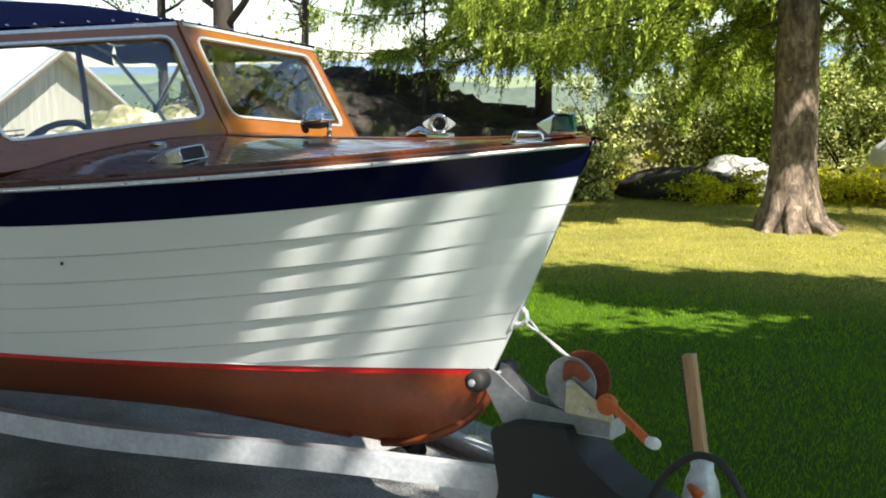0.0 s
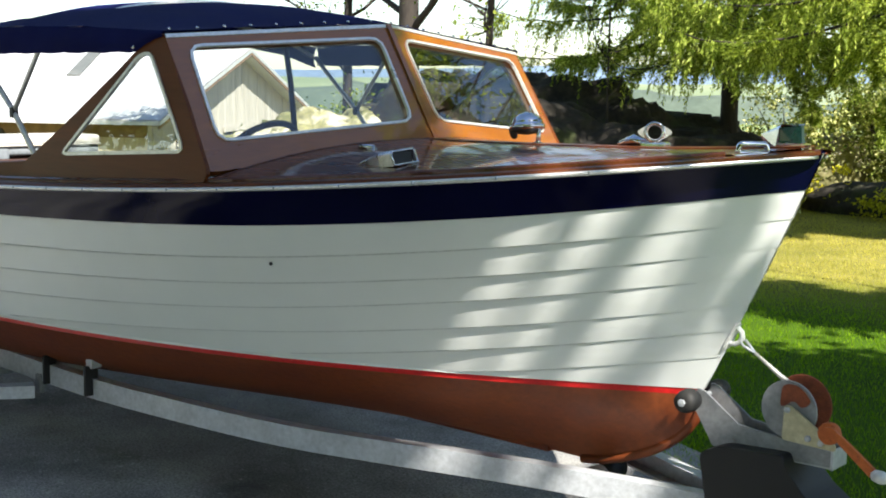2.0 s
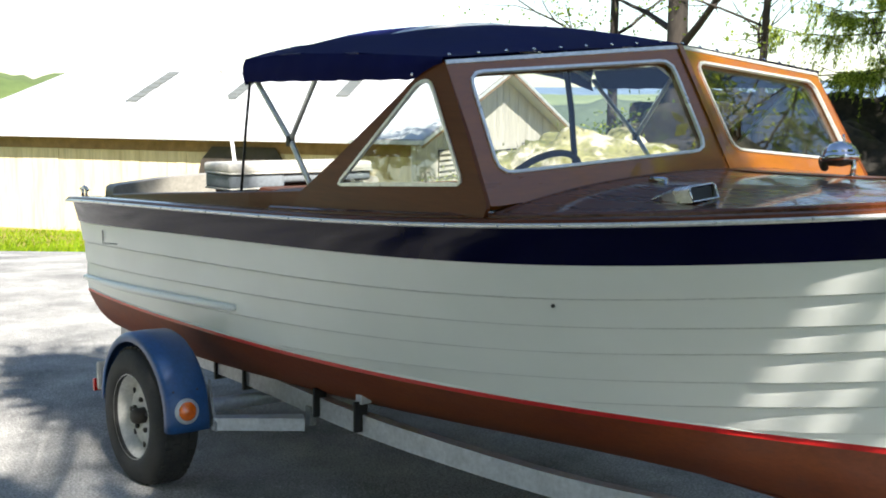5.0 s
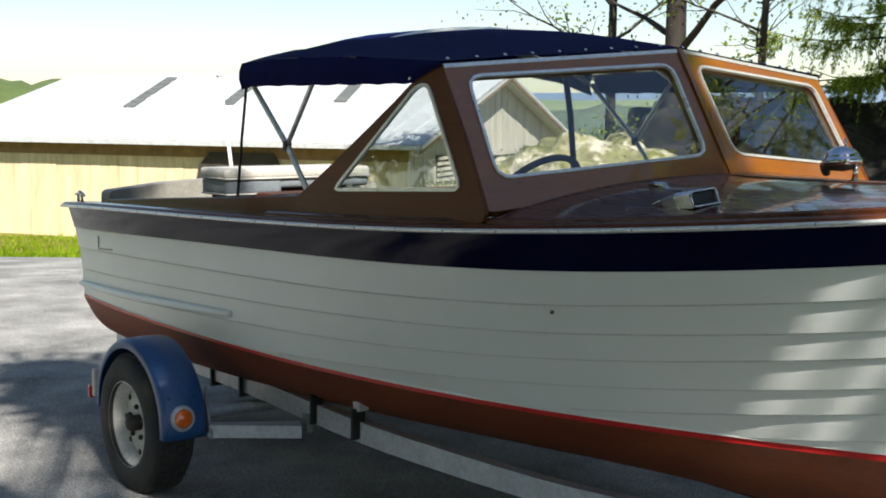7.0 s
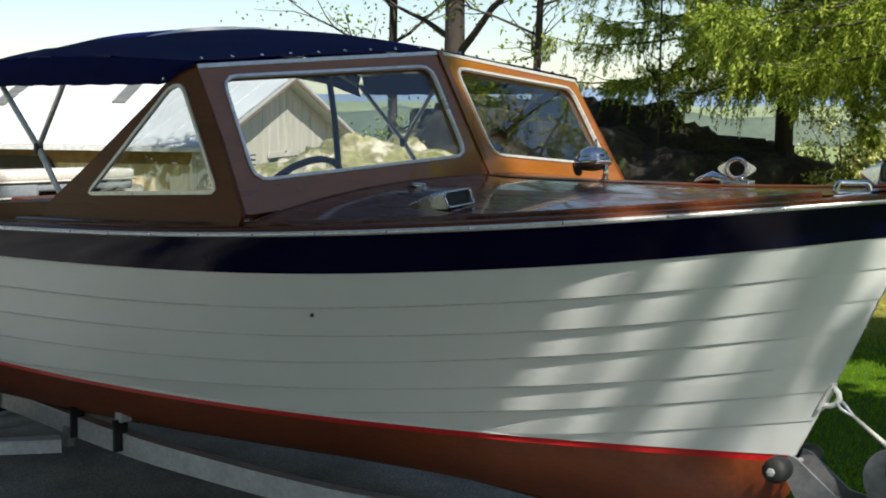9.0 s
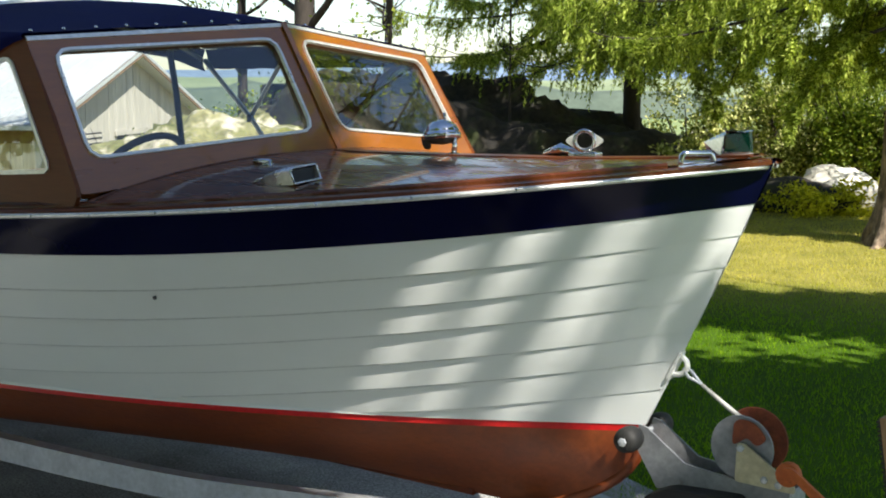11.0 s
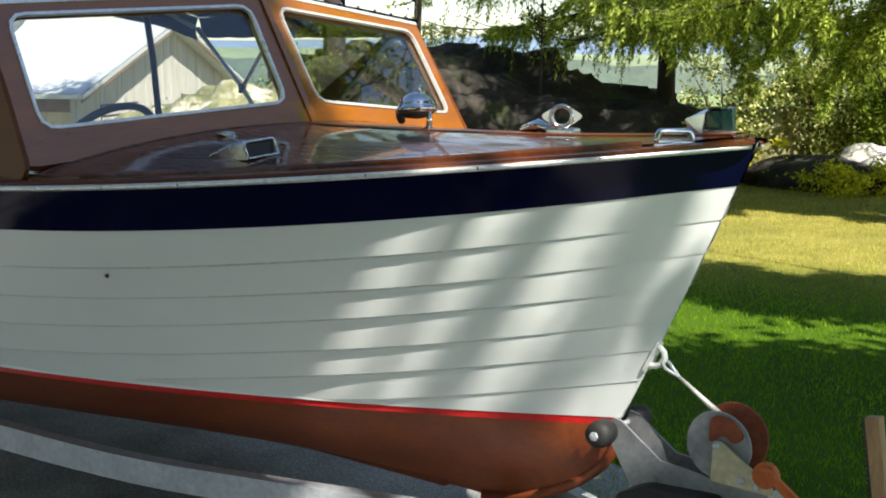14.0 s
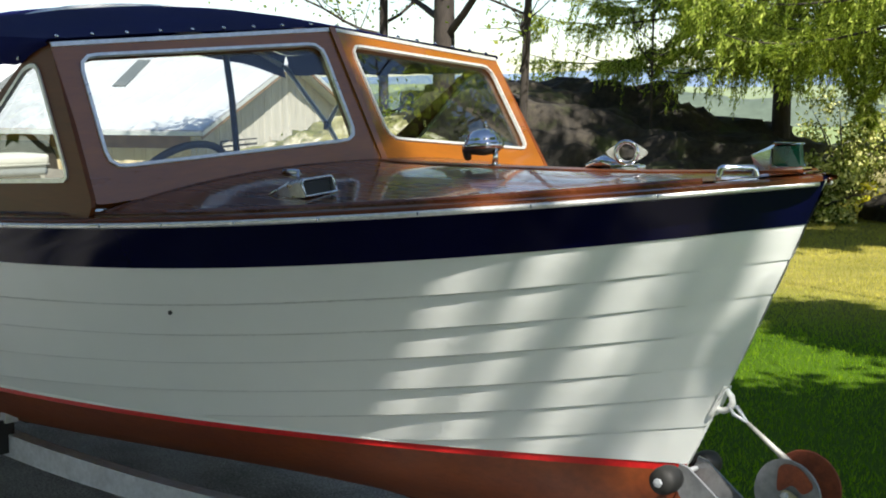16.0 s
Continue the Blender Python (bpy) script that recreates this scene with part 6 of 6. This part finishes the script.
part("eye_plate", prism(rounded([(-0.022, -0.012), (0.022, -0.012), (0.016, 0.075), (-0.016, 0.075)], 0.01, 3), lambda a, b, c: Vector((5.465 + 0.467 * b + c, a, 0.806 + b)), 0.008), M_knob, eye_ob)
# ---- trailer ----
trailer = thing("boat_trailer", "galvanised boat trailer with blue fenders, a winch and a black cover", "trailer", (3.0, 0, 0.0))
BEAM = [(0.75, 0.715, 0.448), (2.0, 0.715, 0.446), (2.94, 0.697, 0.410), (3.5, 0.664, 0.402), (4.0, 0.569, 0.383), (4.4, 0.449, 0.375), (4.9, 0.270, 0.362), (5.3, 0.130, 0.342), (5.62, 0.02, 0.327)]


def spline(pts, n):
    P = [Vector(p) for p in pts]
    P = [P[0] * 2 - P[1]] + P + [P[-1] * 2 - P[-2]]
    out = []
    for i in range(1, len(P) - 2):
        for k in range(n):
            t = k / n
            a, b, c, d = P[i - 1], P[i], P[i + 1], P[i + 2]
            out.append(0.5 * ((2 * b) + (c - a) * t + (2 * a - 5 * b + 4 * c - d) * t * t + (3 * b - a - 3 * c + d) * t ** 3))
    return out + [P[-2]]


def channel(pts, side):
    """A deep beam with thin flanges, open to the inside."""
    prof = [(0, 0), (0, -0.082), (-0.05, -0.082), (-0.05, -0.074), (-0.008, -0.074), (-0.008, -0.008), (-0.05, -0.008), (-0.05, 0)]
    verts, faces = [], []
    n, m = len(pts), len(prof)
    for i, p in enumerate(pts):
        d = pts[min(i + 1, n - 1)] - pts[max(i - 1, 0)]
        s = Vector((-d.y, d.x, 0)).normalized()
        for o, h in prof:
            q = p + s * o + Vector((0, 0, h))
            verts.append(Vector((q.x, q.y * side, q.z)))
    for i in range(n - 1):
        for j in range(m):
            k = (j + 1) % m
            faces.append((i * m + j, (i + 1) * m + j, (i + 1) * m + k, i * m + k))
    faces += [tuple(range(m)), tuple((n - 1) * m + k for k in range(m))[::-1]]
    return mesh_of("beam", verts, faces)


for side in (-1, 1):
    line = [Vector((p[0], p[1], p[2])) for p in spline(BEAM, 6)]
    part("side_beam", channel(line, side), M_galv, trailer, "curved galvanised side beam")
    for x in (1.85, 2.12, 2.72, 3.02):
        strap = part("u_bolt", box((x - 0.007, side * 0.70 - 0.03, 0.34), (x + 0.007, side * 0.70 + 0.03, 0.462), 0.002), M_black, trailer)
    for x in (2.12, 3.02):
        part("bunk_bracket", box((x - 0.02, side * 0.68 - 0.03, 0.452), (x + 0.02, side * 0.68 + 0.02, 0.515), 0.004), M_galv, trailer)
    part("bunk", box((1.3, side * 0.56 - 0.05, 0.425), (3.0, side * 0.56 + 0.05, 0.458), 0.01), M_dark, trailer, "dark carpeted bunk board")
    part("axle_arm", prism([(2.40, 1.03), (2.46, 1.05), (2.70, 0.76), (2.62, 0.72)], lambda a, b, c, s=side: Vector((a, s * b, 0.272 + c + 0.02 * (a - 2.16))), 0.052), M_galv, trailer)
    part("hanger", box((2.63, side * 0.70 - 0.015, 0.29), (2.67, side * 0.70 + 0.015, 0.37), 0.004), M_galv_shaded, trailer)
part("axle", tube_mesh("axle", [(2.115, -1.08, 0.29), (2.115, 1.08, 0.29)], 0.032, 12), M_galv, trailer)
for x, w, z in ((1.0, 0.70, 0.40), (2.6, 0.70, 0.395)):
    part("cross_member", box((x - 0.035, -w, z - 0.06), (x + 0.035, w, z), 0.006), M_galv, trailer)
part("keel_roller_post", box((4.98, -0.03, 0.20), (5.04, 0.03, 0.30), 0.004), M_galv, trailer)
for dy in (-0.06, 0.06):
    part("keel_roller", lathe_mesh("roller", [(0.02, -0.05), (0.034, -0.045), (0.036, 0), (0.034, 0.045), (0.02, 0.05)], (5.02, dy, 0.292), (0, 1, 0), 18), M_rubber, trailer, "black rubber keel roller")


# wheels, fenders, side lamps
def wheel(side):
    c = Vector((2.105, side * 1.165, 0.292))
    ax = (0, side, 0)
    w = part("wheel", lathe_mesh("tyre", [(0.175, -0.085), (0.21, -0.098), (0.262, -0.094), (0.286, -0.072), (0.292, -0.03), (0.293, 0.0), (0.292, 0.03), (0.286, 0.072), (0.262, 0.094), (0.21, 0.098), (0.178, 0.088), (0.172, 0.0), (0.175, -0.085)], c, ax, 48), M_tyre, trailer, "black trailer tyre")
    rim = part("rim", lathe_mesh("rim", [(0.178, 0.09), (0.187, 0.088), (0.184, 0.078), (0.165, 0.062), (0.158, 0.02), (0.150, 0.012), (0.13, 0.026), (0.095, 0.040), (0.06, 0.036), (0.05, 0.028), (0.0, 0.028)], c, ax, 36, True, False), M_rim, w, "white painted steel rim")
    q = Vector(ax).to_track_quat("Z", "Y")
    # dark discs on the closed rim stand for its shaded slots
    for k in range(8):
        a = 2 * math.pi * k / 8
        p = c + q @ Vector((0.128 * math.cos(a), 0.128 * math.sin(a), 0.0285))
        part("slot_shade", lathe_mesh("slot", [(0.013, 0), (0.013, 0.004), (0.0, 0.004)], p, ax, 10), M_dark, w)
    for k in range(5):
        a = 2 * math.pi * k / 5 + 0.3
        p = c + q @ Vector((0.068 * math.cos(a), 0.068 * math.sin(a), 0.034))
        part("lug_nut", lathe_mesh("nut", [(0.011, 0), (0.011, 0.014), (0.006, 0.018), (0, 0.018)], p, ax, 6, False), M_dark, w)
    part("hub_cap", lathe_mesh("hub", [(0.034, 0.02), (0.034, 0.07), (0.026, 0.082), (0, 0.084)], c, ax, 18), M_dark, w, "dark greasy hub cap")
    for k in range(46):
        a = 2 * math.pi * k / 46
        for row, off in ((-0.052, 0.0), (-0.018, 0.5), (0.018, 0.0), (0.052, 0.5)):
            b = a + off * 2 * math.pi / 46
            m = Matrix.Translation(c) @ q.to_matrix().to_4x4() @ Matrix.Rotation(b, 4, "Z") @ Matrix.Translation((0.292, 0, row))
            bm = bmesh.new()
            add_box(bm, (-0.004, -0.0135, -0.0135), (0.005, 0.0135, 0.0135), m)
            TREAD.append(bm)
    return w


TREAD = []
for side in (-1, 1):
    TREAD.clear()
    w = wheel(side)
    joined = bmesh.new()
    for b in TREAD:
        me = bpy.data.meshes.new("t")
        b.to_mesh(me)
        b.free()
        joined.from_mesh(me)
        bpy.data.meshes.remove(me)
    tagged(part("tread", joined, M_tyre, w), kind="stuff")
    # fender: an arched sheet with rolled edges
    verts, faces = [], []
    prof = [(-0.095, -0.02), (-0.092, 0.0), (-0.08, 0.010), (0.0, 0.014), (0.08, 0.010), (0.094, 0.0), (0.098, -0.028)]
    steps = 30
    for k in range(steps + 1):
        a = radians(-6 + 189 * k / steps)
        for o, h in prof:
            r = 0.318 + h
            verts.append((2.12 + r * 1.06 * math.cos(a), side * (1.155 + o), 0.325 + r * math.sin(a) * 1.0))
    m = len(prof)
    for k in range(steps):
        for j in range(m - 1):
            faces.append((k * m + j, (k + 1) * m + j, (k + 1) * m + j + 1, k * m + j + 1))
    fender = part("fender", mesh_of("fender", verts, faces, True), M_blue, trailer, "blue painted steel fender")
    sol = fender.modifiers.new("thickness", "SOLIDIFY")
    sol.thickness = 0.004
    front = Vector((1, 0, 0.13)).normalized()
    lp = Vector((2.456, side * 1.170, 0.376))
    lamp = part("side_lamp", lathe_mesh("lamp", [(0.052, 0.0), (0.053, 0.010), (0.047, 0.016), (0.038, 0.017)], lp, front, 28), M_galv, fender, "pale ring round an amber lamp")
    part("side_lamp_lens", lathe_mesh("lens", [(0.040, 0.010), (0.038, 0.020), (0.028, 0.026), (0.0, 0.029)], lp, front, 24), M_amber, fender, "amber lamp lens")
    for dy in (-0.05, 0.055):
        part("rivet", lathe_mesh("rivet", [(0.005, 0), (0.004, 0.003), (0, 0.003)], lp + Vector((0.002, side * dy, 0.085)), front, 8), M_dark, fender)
    part("fender_bracket", prism([(2.30, 0.262), (2.36, 0.262), (2.36, 0.30), (2.33, 0.345), (2.30, 0.47)], lambda a, b, c, s=side: Vector((a + 0.11, s * (1.035 + c), b + 0.012)), 0.012), M_galv_shaded, trailer)
    part("bracket_bolt", lathe_mesh("bolt", [(0.010, 0), (0.010, 0.007), (0.005, 0.010), (0, 0.010)], (2.455, side * 1.047, 0.29), (0, side, 0), 6, False), M_galv, trailer)
    part("tail_bracket", box((1.60, side * 1.15 - 0.05, 0.31), (1.63, side * 1.15 + 0.05, 0.44), 0.012), M_rim, trailer, "cream painted tail lamp bracket")
    part("tail_lamp", box((1.575, side * 1.15 - 0.06, 0.30), (1.60, side * 1.15 + 0.06, 0.36), 0.01), M_redlens, trailer, "red tail lamp")

# tongue, winch stand and cover
part("tongue", box((5.2, -0.045, 0.185), (6.22, 0.045, 0.275), 0.008), M_galv, trailer, "galvanised tongue")
arm = [(5.40, 0.665), (5.425, 0.660), (5.545, 0.575), (5.70, 0.558), (5.85, 0.548), (5.85, 0.500), (5.53, 0.492), (5.46, 0.49), (5.385, 0.61)]
for dy in (-0.055, 0.035):
    part("stand_plate", prism(arm, lambda a, b, c, dy=dy: Vector((a, dy + c, b)), 0.008), M_galv_shaded, trailer, "bent galvanised winch arm")
part("stand_web", box((5.50, -0.05, 0.492), (5.848, 0.04, 0.502), 0.002), M_galv, trailer)
part("stand_end", box((5.848, -0.057, 0.492), (5.856, 0.045, 0.552), 0.002), M_galv, trailer)
part("stand_post", box((5.47, -0.04, 0.26), (5.56, 0.04, 0.48), 0.006), M_galv, trailer)
for dy in (-0.105, 0.085):
    part("bow_roller", lathe_mesh("roller", [(0.012, -0.036), (0.032, -0.032), (0.037, -0.012), (0.037, 0.012), (0.032, 0.032), (0.012, 0.036)], (5.395, dy, 0.632), (0, 1, 0), 22), M_rubber, trailer, "black rubber bow roller")
    part("roller_nut", lathe_mesh("nut", [(0.012, 0), (0.012, 0.008), (0.0, 0.010)], (5.395, dy - 0.036, 0.632), (0, -1, 0), 6, False), M_galv, trailer)
part("roller_pin", tube_mesh("pin", [(5.395, -0.14, 0.632), (5.395, 0.12, 0.632)], 0.008, 8), M_galv, trailer)
# black moulded cover over the stand
cov = [(5.445, 0.480), (5.52, 0.515), (5.725, 0.525), (5.735, 0.490), (5.80, 0.415), (5.90, 0.345), (6.02, 0.305), (6.04, 0.268), (5.46, 0.205), (5.48, 0.29)]
cover = part("stand_cover", prism(rounded(cov, 0.02, 3), lambda a, b, c: Vector((a, -0.115 + c, b - 0.002)), 0.21), M_black, trailer, "black moulded plastic cover")
bev = cover.modifiers.new("soft_edges", "BEVEL")
bev.width, bev.segments, bev.limit_method = 0.012, 2, "ANGLE"
for k in range(6):
    part("decal_bar", box((5.625 + k * 0.042, -0.1185, 0.250 + k * 0.003), (5.655 + k * 0.042, -0.1155, 0.278 + k * 0.003), 0.0), M_knob, cover)
part("decal", box((5.61, -0.1175, 0.240), (5.89, -0.1145, 0.290), 0.0), M_logo, cover, "pale blue decal with white bars")
# winch
wc = Vector((5.716, -0.015, 0.655))
winch = part("winch", lathe_mesh("winch", [(0.030, -0.045), (0.030, 0.045)], wc, (0, 1, 0), 20), M_rope, trailer, "hand winch with a rusted drum")
for dy, mm, r in ((-0.052, M_galv_shaded, 0.088), (0.048, M_rust, 0.090)):
    part("drum_flange", lathe_mesh("flange", [(0.012, -0.004), (r, -0.004), (r + 0.002, 0.0), (r, 0.004), (0.012, 0.004)], wc + Vector((0, dy, 0)), (0, 1, 0), 36, False), mm, winch, "galvanised drum flange" if dy < 0 else "rusted drum flange")
part("drum_guard", prism(rounded([(5.69, 0.655), (5.695, 0.735), (5.75, 0.735), (5.79, 0.69), (5.76, 0.665), (5.735, 0.69)], 0.03, 4), lambda a, b, c: Vector((a, -0.078 + c, b)), 0.006), M_rust, winch, "rusted guard on the drum")
part("winch_plate", prism(rounded([(5.710, 0.672), (5.732, 0.672), (5.872, 0.580), (5.874, 0.560), (5.706, 0.566)], 0.008, 3), lambda a, b, c: Vector((a, -0.088 + c, b)), 0.007), M_zinc, winch, "yellow zinc side plate")
for bx_, bz_ in ((5.721, 0.660), (5.79, 0.585), (5.83, 0.578)):
    part("bolt", lathe_mesh("bolt", [(0.010, 0), (0.010, 0.007), (0.005, 0.010), (0, 0.010)], (bx_, -0.089, bz_), (0, -1, 0), 6, False), M_galv, winch)
part("gear", lathe_mesh("gear", [(0.012, -0.012), (0.032, -0.012), (0.034, 0), (0.032, 0.012), (0.012, 0.012)], (5.862, -0.106, 0.618), (0, 1, 0), 14, False), M_orange, winch, "rusty orange crank hub")
part("crank", prism(rounded([(5.852, 0.640), (5.880, 0.644), (6.020, 0.540), (6.002, 0.518)], 0.01, 3), lambda a, b, c: Vector((a, -0.135 + c, b)), 0.012), M_orange, winch, "rusty orange crank handle")
part("crank_grip", lathe_mesh("grip", [(0.012, 0), (0.017, 0.01), (0.019, 0.04), (0.016, 0.055), (0.0, 0.06)], (6.008, -0.128, 0.530), (0.75, -0.6, 0.1), 16), M_knob, winch, "white plastic grip")
eye_at = Vector((5.506, 0, 0.832))
drum_at = wc + Vector((-0.01, 0, 0.055))
hook = eye_at.lerp(drum_at, 0.3)
part("snap_hook", tube_mesh("hook", [eye_at, eye_at.lerp(drum_at, 0.1) + Vector((0, 0.012, 0.006)), hook], [0.004, 0.006, 0.004], 8), M_galv, winch)
part("snap_hook", tube_mesh("hook", [eye_at, eye_at.lerp(drum_at, 0.12) + Vector((0, -0.012, -0.004)), hook], [0.0035, 0.005, 0.0035], 8), M_galv, winch)
part("strap", tube_mesh("strap", [hook, hook.lerp(drum_at, 0.5) + Vector((0, 0.004, -0.003)), drum_at], [0.005, 0.007, 0.010], 8), M_rope, winch, "pale winch strap")
# tongue jack: a toothed bar in a rusty foot
jx, jy = 6.115, 0.02
part("jack_bar", box((jx - 0.016, jy - 0.018, 0.44), (jx + 0.020, jy + 0.018, 0.782), 0.003, Matrix.Translation((jx, jy, 0.5)) @ Euler((0, radians(-9), 0)).to_matrix().to_4x4() @ Matrix.Translation((-jx, -jy, -0.5))), M_wood, trailer, "toothed upright jack bar")
for k in range(24):
    z = 0.49 + k * 0.0118
    part("tooth", box((jx - 0.026 - 0.158 * (z - 0.5), jy - 0.016, z), (jx - 0.014 - 0.158 * (z - 0.5), jy + 0.016, z + 0.006), 0.0), M_dark, trailer)
part("jack_foot", lathe_mesh("foot", [(0.055, 0.0), (0.06, 0.06), (0.05, 0.12), (0.036, 0.15), (0.034, 0.2), (0.0, 0.205)], (jx + 0.01, jy, 0.27), (0, 0, 1), 20), M_galv, trailer, "grey jack housing")
part("coupler", cushion((6.06, -0.055, 0.23), (6.30, 0.055, 0.335), 0.02), M_rust, trailer, "rusted coupler head", True)
part("coupler_latch", tube_mesh("latch", [(6.14, -0.02, 0.33), (6.12, -0.06, 0.39), (6.16, -0.06, 0.37)], 0.012, 8), M_orange, trailer)
cab = [Vector((5.98, -0.13, 0.29)), Vector((6.023, -0.13, 0.359)), Vector((6.072, -0.13, 0.442)), Vector((6.133, -0.13, 0.497)), Vector((6.185, -0.13, 0.515)), Vector((6.246, -0.13, 0.495)), Vector((6.303, -0.12, 0.405)), Vector((6.33, -0.10, 0.26)), Vector((6.36, -0.06, 0.12)), Vector((6.42, -0.1, 0.03))]
part("light_cable", tube_mesh("light_cable", spline(cab, 6), 0.012, 8), M_rubber, trailer, "black trailer light cable")
part("safety_chain_hook", tube_mesh("hook", [(6.34, 0.05, 0.02), (6.38, 0.03, 0.1), (6.42, 0.02, 0.25), (6.46, 0.0, 0.3)], 0.014, 8), M_rust, trailer)
